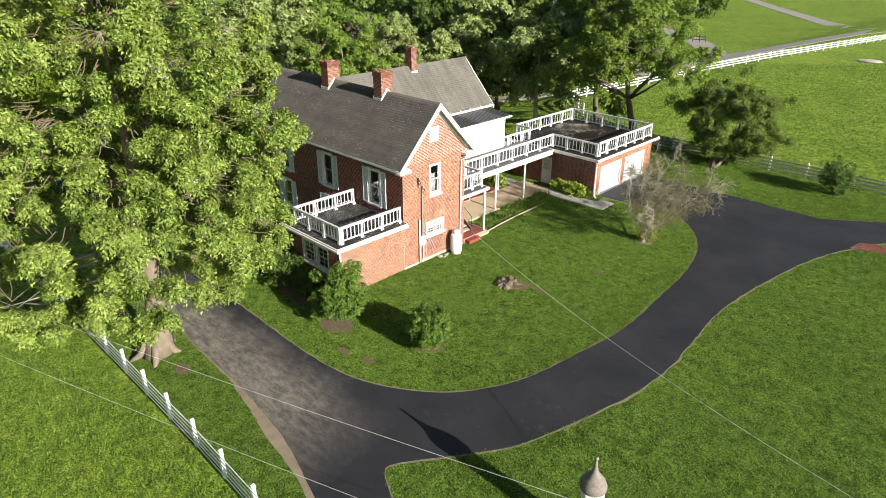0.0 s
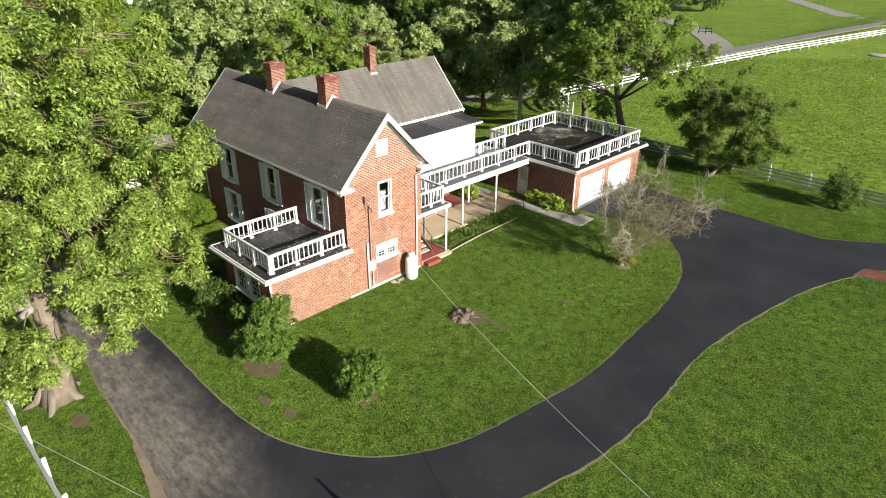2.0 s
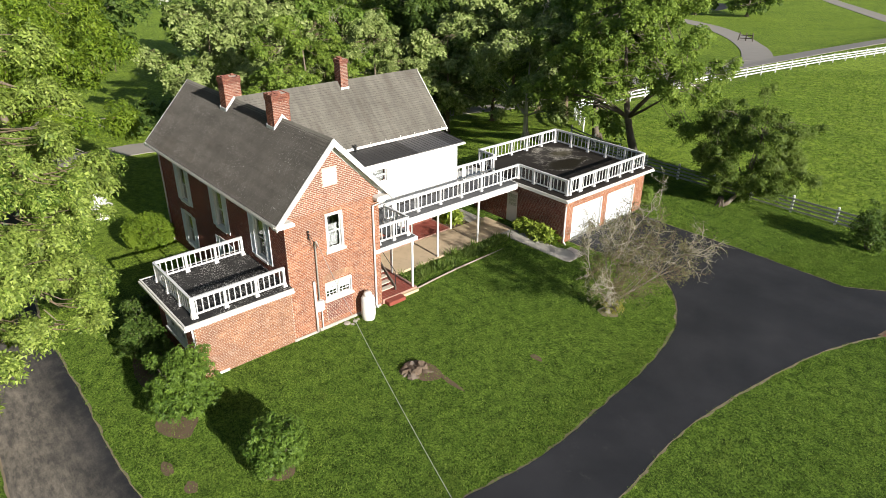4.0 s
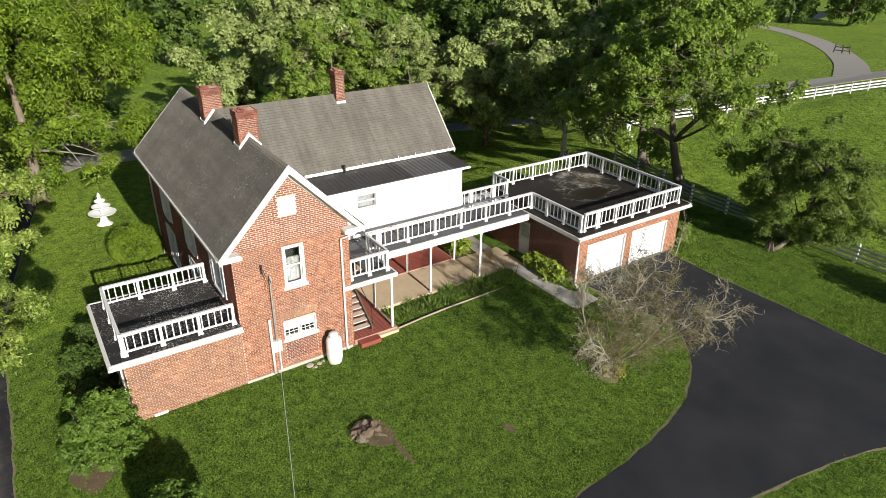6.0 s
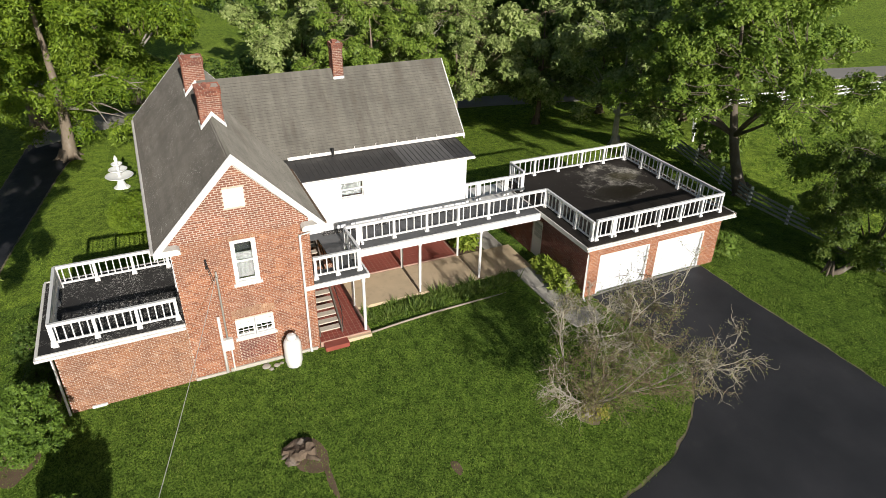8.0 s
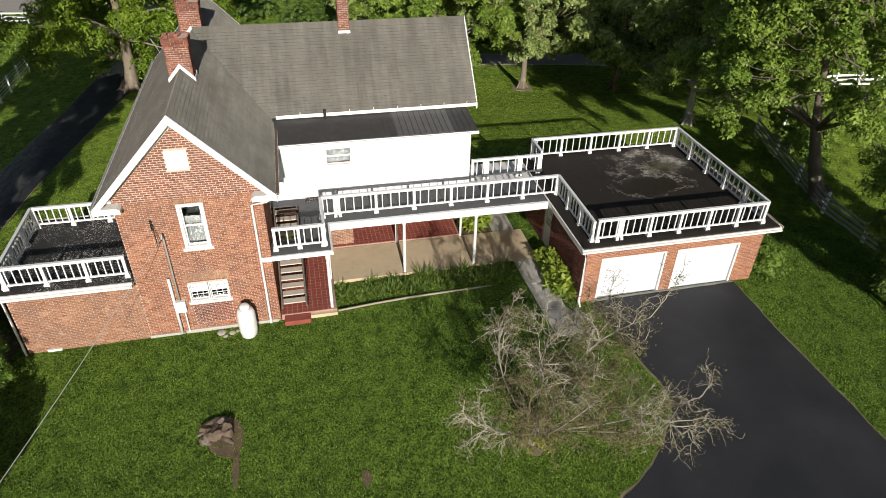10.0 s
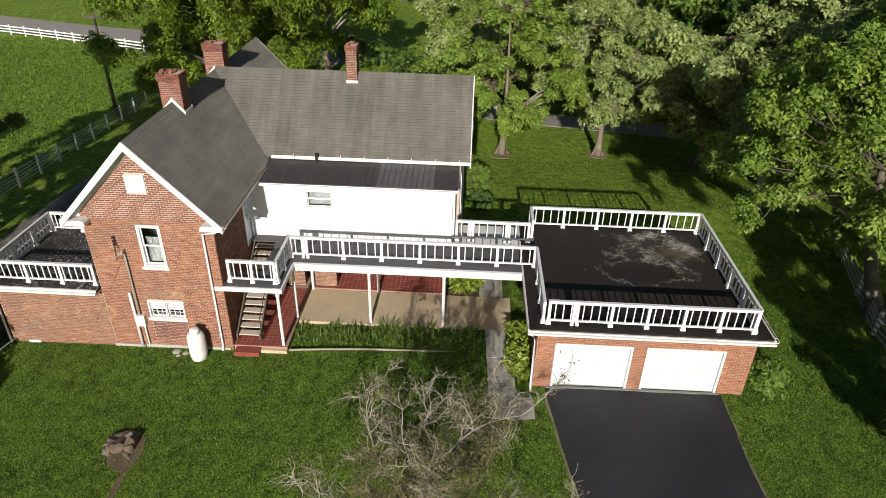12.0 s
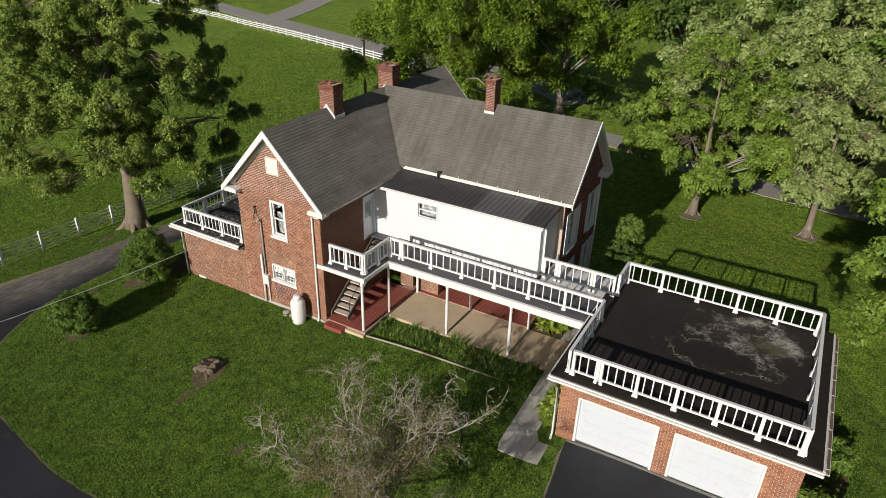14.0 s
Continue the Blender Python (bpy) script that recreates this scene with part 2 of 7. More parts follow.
def shingles(name, dark, light, grit=0.0):
    g = Nodes(name, 0.93, spec=0.2)
    g.b.inputs["Diffuse Roughness"].default_value = 1.0
    c = g.mix(g.math("ADD", g.math("MULTIPLY", g.each(), 0.3), g.math("MULTIPLY", g.noise(5, 5, 0.75), 0.7)), dark, light)
    c = g.mix(g.math("MULTIPLY", g.level(g.noise(0.8, 6, 0.65, (1.0, 1.0, 0.35)), 0.4, 0.75), 0.5), c, tuple(0.55 * q for q in dark))
    # brown runs down the slope
    runs = g.math("MULTIPLY", g.level(g.noise(1.0, 4, 0.6, (0.16, 1.0, 0.16)), 0.52, 0.70), g.level(g.noise(0.5, 4), 0.3, 0.6))
    c = g.mix(g.math("MULTIPLY", runs, 0.55), c, (0.075, 0.062, 0.048))
    c = g.mix(0.6, c, g.mix(g.noise(45, 3, 0.8), (0.6, 0.6, 0.6), (1.4, 1.4, 1.4)), "MULTIPLY")
    c = g.mix(g.math("MULTIPLY", g.level(g.noise(2.6, 6, 0.7), 0.62, 0.8), 0.5), c, (0.17, 0.165, 0.15))
    streak = g.noise(1.5, 6, 0.65, (0.12, 2.0, 0.12))
    c = g.mix(0.4, c, g.mix(g.level(streak, 0.35, 0.65), (0.66, 0.66, 0.66), (1.3, 1.3, 1.3)), "MULTIPLY")
    if grit:
        c = g.mix(g.math("MULTIPLY", g.math("MULTIPLY", g.level(g.noise(11, 5, 0.8), 0.60, 0.63), g.level(g.noise(0.7, 3), 0.42, 0.6)), grit), c, (0.42, 0.41, 0.38))
    return g.colour(c).bump(g.noise(130, 3), 0.5, 0.006).m


def roof_membrane():
    g = Nodes("roof_membrane", 0.75, spec=0.35)
    c = g.mix(g.noise(2.2, 6), (0.016, 0.015, 0.015), (0.036, 0.034, 0.032))
    specks = g.math("MULTIPLY", g.level(g.noise(13, 6, 0.8), 0.55, 0.575), g.level(g.noise(0.9, 3), 0.35, 0.55))
    c = g.mix(specks, c, (0.45, 0.43, 0.40))
    return g.colour(c).bump(g.noise(25, 5), 0.5, 0.012).m


def stained_membrane():
    """The garage's flat roof: a dried puddle with a pale rim of dust and a green-brown middle."""
    g = Nodes("stained_membrane", 0.8, spec=0.2)
    c = g.mix(g.noise(2.2, 8, 0.7), (0.013, 0.0105, 0.0085), (0.036, 0.030, 0.025))
    sep = g.n("SeparateXYZ", Vector=g.coord)

    def away(x, y, rx, ry, ragged, scale):
        """Distance from a blot's middle, 1 at its ragged edge."""
        dx = g.math("DIVIDE", g.math("SUBTRACT", sep.outputs[0], x), rx)
        dy = g.math("DIVIDE", g.math("SUBTRACT", sep.outputs[1], y), ry)
        d = g.math("SQRT", g.math("ADD", g.math("MULTIPLY", dx, dx), g.math("MULTIPLY", dy, dy)))
        return g.math("ADD", d, g.math("MULTIPLY", g.math("SUBTRACT", g.noise(scale, 7, 0.7), 0.5), ragged))

    pool = away(-26.65, 42.95, 0.85, 1.9, 2.6, 1.3)
    silt = away(-28.5, 43.9, 1.5, 2.1, 2.0, 0.8)
    moss = away(-28.2, 44.4, 0.7, 1.0, 1.6, 1.3)
    rim = g.ramp(pool, (0.75, (0, 0, 0)), (1.05, (1, 1, 1)), (1.45, (0.9, 0.9, 0.9)), (2.0, (0, 0, 0)))
    bank = g.ramp(silt, (0.75, (1, 1, 1)), (1.2, (0, 0, 0)))
    fleck = g.level(g.noise(7.5, 10, 0.85, (1.0, 0.5, 1.0)), 0.43, 0.53)
    pale = g.math("MULTIPLY", g.mix(1.0, rim, bank, "LIGHTEN"), g.math("ADD", g.math("MULTIPLY", fleck, 0.75), 0.12))
    inside = g.ramp(pool, (0.70, (1, 1, 1)), (1.02, (0, 0, 0)))
    pale = g.math("MULTIPLY", pale, g.math("SUBTRACT", 1.0, inside))
    broad = g.ramp(g.noise(0.9, 5, 0.7), (0.42, (0.05, 0.05, 0.05)), (0.54, (1, 1, 1)))
    c = g.mix(g.math("MULTIPLY", pale, broad), c, (0.42, 0.39, 0.335))
    c = g.mix(g.math("MULTIPLY", g.ramp(moss, (0.5, (1, 1, 1)), (1.0, (0, 0, 0))), 0.8), c, (0.050, 0.042, 0.016))
    c = g.mix(g.math("MULTIPLY", inside, 0.8), c, (0.020, 0.016, 0.009))
    grit = g.math("MULTIPLY", g.level(g.noise(19, 5, 0.8), 0.66, 0.67), g.level(g.noise(0.8, 3), 0.4, 0.6))
    c = g.mix(grit, c, (0.45, 0.43, 0.40))
    return g.colour(c).rough(g.math("SUBTRACT", 0.78, g.math("MULTIPLY", inside, 0.35))).bump(g.noise(25, 5), 0.35, 0.012).m


def glass_material():
    g = Nodes("window_glass", 0.03, spec=0.5)
    g.b.inputs["Transmission Weight"].default_value = 1.0
    g.b.inputs["IOR"].default_value = 1.45
    g.rough(g.math("MULTIPLY", g.noise(3, 2), 0.05))
    return g.colour((0.86, 0.9, 0.9)).m


BRICK = brick_material("red_brick", (0.205, 0.078, 0.043), (0.330, 0.139, 0.076), (0.43, 0.212, 0.122))
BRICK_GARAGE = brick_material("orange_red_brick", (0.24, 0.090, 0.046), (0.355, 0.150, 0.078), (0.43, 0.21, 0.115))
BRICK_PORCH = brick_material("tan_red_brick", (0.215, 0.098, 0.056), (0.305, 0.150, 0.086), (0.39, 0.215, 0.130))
# Darkened copy of the red brick for shaded walls; also infill and paving brick.
BRICK_SHADE_AND_DARK = brick_material("shade_and_dark_red_brick", (0.14, 0.048, 0.036), (0.225, 0.082, 0.058), (0.30, 0.125, 0.085))
BRICK_GABLE = brick_material("upper_gable_brick", (0.185, 0.068, 0.040), (0.275, 0.108, 0.066), (0.37, 0.165, 0.105))
MORTAR_PALE = plain("pale_mortar", (0.53, 0.45, 0.37), 0.95, spread=0.25, scale=5, grime=(0.30, 0.20, 0.14, 0.6))
MORTAR = plain("mortar", (0.50, 0.42, 0.34), 0.95, spread=0.15, scale=6)
WHITE = plain("white_paint", (0.71, 0.71, 0.70), 0.45, spread=0.03, scale=2, grime=(0.45, 0.43, 0.38, 0.25))
DOOR_WHITE = plain("door_white", (0.57, 0.60, 0.64), 0.5, spread=0.03, scale=2, grime=(0.42, 0.40, 0.36, 0.3))
WHITE_WORN = plain("worn_white_paint", (0.72, 0.70, 0.66), 0.6, spread=0.08, scale=4, grime=(0.3, 0.27, 0.22, 0.55))
WHITE_SIDING = plain("white_siding_paint", (0.655, 0.672, 0.69), 0.4, spread=0.02, scale=1.2, grime=(0.6, 0.58, 0.55, 0.2))
CREAM = plain("cream_board", (0.66, 0.645, 0.62), 0.6, spread=0.05, scale=4)
SHINGLE = shingles("weathered_shingles", (0.138, 0.130, 0.112), (0.195, 0.184, 0.160))
SHINGLE_EDGE = plain("cut_shingle_edge", (0.035, 0.032, 0.029), 0.95, spread=0.3, scale=8)
# Gritty shingles, darkened to put the west slope's dim light into the colour.
SHINGLE_DIM_WEST = shingles("dimmed_gritty_shingles", (0.070, 0.064, 0.056), (0.112, 0.104, 0.092), 0.8)
METAL_ROOF = plain("dark_metal_roof", (0.055, 0.052, 0.050), 0.55, spread=0.3, scale=1.5, grime=(0.13, 0.12, 0.11, 0.5), spec=0.5)
MEMBRANE = roof_membrane()
STAINED = stained_membrane()
DECK_GREY = plain("grey_deck_boards", (0.085, 0.085, 0.088), 0.7, spread=0.25, scale=2, grime=(0.06, 0.06, 0.06, 0.6))
GLASS = glass_material()
DARK = plain("dark_interior", (0.02, 0.02, 0.02), 0.9)
CURTAIN = plain("pale_curtain", (0.17, 0.17, 0.168), 0.9, spread=0.06)
SHUTTER_BLUE = plain("pale_shutter_paint", (0.70, 0.74, 0.78), 0.55, spread=0.06, scale=4, grime=(0.35, 0.35, 0.35, 0.4))
CONCRETE = plain("concrete", (0.44, 0.41, 0.36), 0.9, spread=0.2, scale=1.7, grime=(0.22, 0.2, 0.17, 0.6), bump=0.4)
PATIO = plain("tan_patio_concrete", (0.56, 0.44, 0.29), 0.88, spread=0.15, scale=1.3, grime=(0.3, 0.24, 0.17, 0.5), bump=0.3)
TILE_RED = plain("red_quarry_tile", (0.265, 0.066, 0.048), 0.5, spread=0.25, scale=3, grime=(0.16, 0.05, 0.04, 0.5))
GROUT = plain("dusty_grout", (0.36, 0.23, 0.18), 0.9, spread=0.3, scale=3)
METAL_LIGHT = plain("newer_metal_sheet", (0.115, 0.112, 0.11), 0.45, spread=0.25, scale=1.5, grime=(0.05, 0.05, 0.05, 0.5))
WOOD_GREY = plain("weathered_wood", (0.34, 0.29, 0.23), 0.85, spread=0.25, scale=5, grime=(0.14, 0.12, 0.1, 0.6), bump=0.4)
WOOD_PALE = plain("pale_stair_wood", (0.54, 0.48, 0.40), 0.8, spread=0.15, scale=5, grime=(0.25, 0.2, 0.15, 0.5), bump=0.3)
WOOD_DARK = plain("dark_stair_wood", (0.10, 0.08, 0.065), 0.85, spread=0.25, scale=5)
SOIL = plain("bare_soil", (0.15, 0.10, 0.065), 0.95, spread=0.35, scale=2.5, grime=(0.10, 0.065, 0.04, 0.7), bump=0.9)
VERGE = plain("crumbled_verge", (0.23, 0.19, 0.12), 0.95, spread=0.4, scale=3, grime=(0.07, 0.08, 0.03, 0.8), bump=0.8)
DUST = plain("sandy_verge", (0.26, 0.205, 0.14), 0.95, spread=0.4, scale=2, grime=(0.2, 0.17, 0.1, 0.6), bump=0.8)
STONE = plain("pale_stone", (0.46, 0.42, 0.37), 0.9, spread=0.2, scale=4, bump=0.6)
FOUNTAIN = plain("fountain_white", (0.82, 0.82, 0.80), 0.5, spread=0.04)
TANK_PAINT = plain("tank_white", (0.76, 0.75, 0.73), 0.35, spread=0.05, grime=(0.4, 0.3, 0.22, 0.3))
GREY_METAL = plain("grey_metal", (0.35, 0.35, 0.36), 0.4, 0.7)
DARK_METAL = plain("dark_iron", (0.03, 0.03, 0.03), 0.6, 0.4)
POLE_WOOD = plain("pole_wood", (0.10, 0.08, 0.065), 0.9, spread=0.3, scale=5)
MAST_GREY = plain("dull_grey_steel", (0.42, 0.41, 0.38), 0.7, spread=0.15)
WIRE = plain("pale_cable", (0.5, 0.5, 0.48), 0.5)
GRASS = grass_ground("pasture_ground", (0.145, 0.232, 0.028), (0.21, 0.305, 0.038))
LAWN = grass_ground("lawn_ground", (0.084, 0.150, 0.020), (0.122, 0.204, 0.028))
BLADES_LIGHT = blade_material("light_grass_blades", (0.068, 0.130, 0.015), (0.132, 0.225, 0.030), (0.20, 0.29, 0.052))
BRICK_OLD = brick_material("old_tan_brick", (0.30, 0.175, 0.11), (0.40, 0.25, 0.16), (0.48, 0.33, 0.22))
BLADES = blade_material("grass_blades", (0.048, 0.094, 0.012), (0.128, 0.216, 0.028), (0.235, 0.318, 0.060))
# Brighter copy of the blades: strong sun on the back lawn is coloured in.
BLADES_SUNLIT = blade_material("sunlit_tone_grass_blades", (0.100, 0.170, 0.020), (0.185, 0.285, 0.034), (0.27, 0.37, 0.058))
TALL_GRASS = leaf_material("tall_grass", (0.05, 0.10, 0.015), (0.12, 0.20, 0.03), (0.2, 0.26, 0.06), 0.25)
ASPHALT = asphalt()
ROAD = plain("pale_road", (0.32, 0.295, 0.26), 0.9, spread=0.12, scale=0.6, bump=0.3)
BARK = bark_material("bark", (0.06, 0.048, 0.038), (0.22, 0.185, 0.145))
BARK_GREY = bark_material("grey_limb_bark", (0.13, 0.115, 0.095), (0.36, 0.33, 0.28))
BARK_TRUNK = bark_material("tan_trunk_bark", (0.10, 0.078, 0.056), (0.30, 0.245, 0.185))
BARK_TWIG = bark_material("brown_twig_bark", (0.08, 0.058, 0.036), (0.23, 0.18, 0.12))
BARK_PALE = bark_material("pale_dead_bark", (0.26, 0.23, 0.19), (0.50, 0.47, 0.42))
BARK_LICHEN = bark_material("lichened_grey_bark", (0.21, 0.19, 0.14), (0.46, 0.43, 0.345))
BARK_STUMP = bark_material("stump_wood", (0.055, 0.040, 0.028), (0.22, 0.165, 0.12))
LEAF_BRIGHT = leaf_material("yellow_green_leaves", (0.018, 0.046, 0.006), (0.120, 0.198, 0.021), (0.36, 0.44, 0.10), 0.2)
LEAF_FEATHER = leaf_material("feathery_yellow_leaves", (0.040, 0.085, 0.006), (0.125, 0.205, 0.014), (0.225, 0.31, 0.028))
LEAF_MID = leaf_material("mid_green_leaves", (0.055, 0.115, 0.015), (0.115, 0.200, 0.025), (0.21, 0.29, 0.055))
LEAF_SILVER = leaf_material("silver_green_leaves", (0.075, 0.130, 0.024), (0.20, 0.272, 0.060), (0.41, 0.47, 0.185))
LEAF_TALL = leaf_material("fresh_green_leaves", (0.048, 0.100, 0.011), (0.140, 0.228, 0.028), (0.27, 0.36, 0.06))
LEAF_ROUND = leaf_material("deep_green_leaves", (0.040, 0.078, 0.012), (0.100, 0.158, 0.024), (0.19, 0.25, 0.05))
LEAF_DARK = leaf_material("dark_green_leaves", (0.030, 0.068, 0.012), (0.068, 0.125, 0.020), (0.14, 0.20, 0.042))
HOSTA = leaf_material("hosta_leaves", (0.08, 0.15, 0.012), (0.21, 0.30, 0.03), (0.36, 0.42, 0.07), 0.25)
LEAF_SHRUB = leaf_material("glossy_shrub_leaves", (0.016, 0.045, 0.006), (0.066, 0.135, 0.014), (0.17, 0.26, 0.038), 0.18)
LEAF_SUCKER = leaf_material("yellowing_sucker_leaves", (0.07, 0.07, 0.018), (0.19, 0.18, 0.035), (0.36, 0.33, 0.06), 0.2)
LEAF_DRY = leaf_material("sparse_dry_leaves", (0.050, 0.050, 0.020), (0.120, 0.125, 0.045), (0.24, 0.235, 0.09), 0.2)

# ---- ground ----
def ground_z(x, y):
    """The lie of the land: nearly level round the house, falling to the fields behind and to the west."""
    along = np.interp(y, (-150, -60, 0, 7, 13, 17, 26, 36, 41, 60, 120, 200), (-6, -4.0, -1.3, -0.95, -0.45, -0.22, -0.12, 0.02, 0.18, 0.25, -0.6, -1.5))
    fall = np.interp(x, (-400, -120, -90, -62, -56, -50, -44, -38), (-6, -4.2, -3.6, -2.75, -2.4, -1.9, -0.9, 0.0))
    share = np.interp(y, (0, 10, 38), (0.25, 0.12, 1.0))
    west = np.interp(x, (-70, -34, -19), (-0.5, -0.32, 0.0)) * np.interp(y, (10, 16.5), (1.0, 0.0))
    return along + fall * share + west


def in_outline(px, py, outline):
    """Which of the places lie inside an outline."""
    px, py = np.asarray(px), np.asarray(py)
    inside = np.zeros(px.shape, dtype=bool)
    n = len(outline)
    for i in range(n):
        (x0, y0), (x1, y1) = outline[i], outline[(i + 1) % n]
        if y0 == y1:
            continue
        cross = ((y0 > py) != (y1 > py)) & (px < (x1 - x0) * (py - y0) / (y1 - y0) + x0)
        inside ^= cross
    return inside


def rounded(points, closed=False, steps=5):
    """A smooth line through a few points (Catmull-Rom)."""
    out, n = [], len(points)
    get = (lambda i: Vector(points[i % n])) if closed else (lambda i: Vector(points[min(max(i, 0), n - 1)]))
    for i in range(n if closed else n - 1):
        a, b, c, d = get(i - 1), get(i), get(i + 1), get(i + 2)
        for s in range(steps):
            t = s / steps
            p = 0.5 * ((2 * b) + (c - a) * t + (2 * a - 5 * b + 4 * c - d) * t * t + (3 * b - a - 3 * c + d) * t ** 3)
            out.append((p.x, p.y))
    if not closed:
        out.append(tuple(points[-1]))
    return out


def sheet(name, outline, material, up=0.03, step=0.8, wobble=0.0, label="", kind="structure", thick=0.06):
    """A surfacing laid on the ground within an outline, with a real edge."""
    from mathutils import geometry
    rng = random.Random(len(outline))
    pts = []
    for i, (x, y) in enumerate(outline):
        nx, ny = outline[(i + 1) % len(outline)]
        d = math.hypot(nx - x, ny - y)
        k = max(1, int(d / 0.22))
        for j in range(k):
            t = j / k
            px, py = x + (nx - x) * t, y + (ny - y) * t
            w = wobble * (noise.noise((px * 1.3, py * 1.3, 3.1)) + 0.6 * noise.noise((px * 5, py * 5, 7.7)))
            pts.append((px + w, py + w * 0.7))
    n = len(pts)
    xs, ys = [p[0] for p in pts], [p[1] for p in pts]
    gx, gy = np.meshgrid(np.arange(min(xs), max(xs), step) + 0.13, np.arange(min(ys), max(ys), step) + 0.17)
    keep = in_outline(gx.ravel(), gy.ravel(), pts)
    inner = list(zip(gx.ravel()[keep], gy.ravel()[keep]))
    co, _, fa, *_ = geometry.delaunay_2d_cdt([Vector(p) for p in pts + inner], [(i, (i + 1) % n) for i in range(n)], [], 1, 1e-4)
    bm = bmesh.new()
    vs = [bm.verts.new((c.x, c.y, float(ground_z(c.x, c.y)) + up)) for c in co]
    for f in fa:
        try:
            bm.faces.new([vs[i] for i in f])
        except ValueError:
            pass
    bmesh.ops.recalc_face_normals(bm, faces=bm.faces)
    if sum(f.normal.z for f in bm.faces) < 0:
        bmesh.ops.reverse_faces(bm, faces=bm.faces)
    rim = [e for e in bm.edges if len(e.link_faces) == 1]
    made = bmesh.ops.extrude_edge_only(bm, edges=rim)
    for v in made["geom"]:
        if isinstance(v, bmesh.types.BMVert):
            v.co.z -= thick
    ob = part(name, bm, material)
    return tagged(ob, label, name.replace("_", " "), kind=kind)


# one sheet to the horizon, finer near the house
_gx = np.concatenate(([-3000, -1500, -800, -500, -350, -260, -200, -160, -135], np.arange(-120, -70, 4), np.arange(-70, 6, 1.0), [8, 12, 20, 40, 80, 160, 400, 1000, 3000]))
_gy = np.concatenate(([-3000, -1200, -500, -250, -150, -110, -80], np.arange(-60, 0, 4), np.arange(0, 66, 1.0), np.arange(66, 130, 4), [140, 170, 220, 300, 450, 800, 1500, 3000]))
_mx, _my = np.meshgrid(_gx, _gy, indexing="ij")
_mz = ground_z(_mx, _my)
_i = np.arange(len(_gx) - 1)[:, None] * len(_gy) + np.arange(len(_gy) - 1)[None]
_faces = np.stack((_i, _i + len(_gy), _i + len(_gy) + 1, _i + 1), -1).reshape(-1, 4)
ground = part_raw("ground", np.stack((_mx, _my, _mz), -1), _faces, GRASS, smooth=True)
tagged(ground, "green mown lawn and rolling pasture with worn patches", "ground", kind="structure")

lawn = sheet("lawn", [(-33, 7.25), (34, 7.25), (34, 53), (-24, 53), (-33, 47.5)], LAWN, 0.02, 1.5, 0.0, "mown green lawn round the house and the drive", thick=0.03)

# the drive: court before the garage, the bend round the lawn, the arm along the west side and the way out
DRIVE = rounded([(-22.72, 38.95), (-19.5, 39.35), (-17.4, 39.6), (-16.1, 38.8), (-14.6, 37.2), (-13.5, 35.0), (-12.9, 32.1), (-12.65, 29.1), (-12.4, 26.3), (-12.45, 23.8),
                 (-12.8, 21.5), (-13.1, 19.5), (-13.6, 17.8), (-14.5, 16.3), (-15.5, 15.3), (-17.0, 14.35), (-18.6, 13.72), (-20.8, 13.42), (-23.4, 13.4), (-26.8, 13.5), (-30.0, 13.5), (-35, 13.6), (-42, 14.6), (-50, 15.8)], steps=4)
DRIVE += [(-58, 17.5), (-58, 13.5)]
DRIVE += rounded([(-50, 12.6), (-40, 11.2), (-30, 10.75), (-26.9, 10.42), (-23.8, 10.25), (-21.5, 10.12), (-19.6, 9.9), (-18.2, 9.72), (-16.6, 9.35), (-14.4, 8.7), (-11.5, 7.6), (-8, 6.2), (2, 1.5), (14, -6)], steps=4)
DRIVE += rounded([(15.5, -3.6), (3.2, 4.2), (-7.5, 8.6), (-9.8, 9.9), (-11.9, 10.35), (-13.1, 10.75), (-13.75, 11.15), (-13.8, 11.65), (-12.9, 12.8), (-11.9, 14.1), (-11.1, 15.3), (-10.5, 16.9), (-9.85, 19.4), (-9.45, 21.4), (-9.35, 23.7),
                  (-9.55, 26.3), (-9.75, 28.5), (-9.7, 31.3), (-9.4, 33.8), (-8.9, 36.6), (-8.25, 39.2), (-7.2, 41.8)], steps=4)
DRIVE += [(-4.6, 46.6), (2, 56), (0, 58), (-6.9, 47.6), (-10.0, 45.35), (-15.2, 45.5), (-19.6, 45.4), (-22.72, 45.5)]
drive = sheet("driveway", DRIVE, ASPHALT, 0.04, 0.8, 0.05, "black sealed asphalt drive, worn grey along the west arm")
SANDY = rounded([(-25.5, 10.5), (-21.5, 10.3), (-19.6, 10.1), (-18.2, 9.95), (-16.6, 9.6), (-14.6, 9.05), (-11.6, 8.0), (-11.8, 7.7), (-14.5, 8.5), (-15.7, 8.88), (-17.3, 9.1), (-18.5, 9.28), (-20.4, 9.66), (-22.5, 10.05), (-25.5, 10.28)], True, 4)


def widened(outline, by):
    out = []
    for i, p in enumerate(outline):
        a, b = Vector(outline[i - 1]), Vector(outline[(i + 1) % len(outline)])
        d = (b - a).normalized()
        out.append((p[0] + d.y * by, p[1] - d.x * by))
    return out


_area = sum(a[0] * b[1] - b[0] * a[1] for a, b in zip(DRIVE, DRIVE[1:] + DRIVE[:1]))
verge = sheet("drive_verge", widened(DRIVE, 0.08 if _area > 0 else -0.08), VERGE, 0.028, 1.0, 0.13, "thin crumbled earth edge beside the asphalt", thick=0.04)
sandy_verge = sheet("sandy_verge", SANDY, DUST, 0.03, 0.6, 0.12, "pale sandy strip washed out beside the asphalt", thick=0.05)

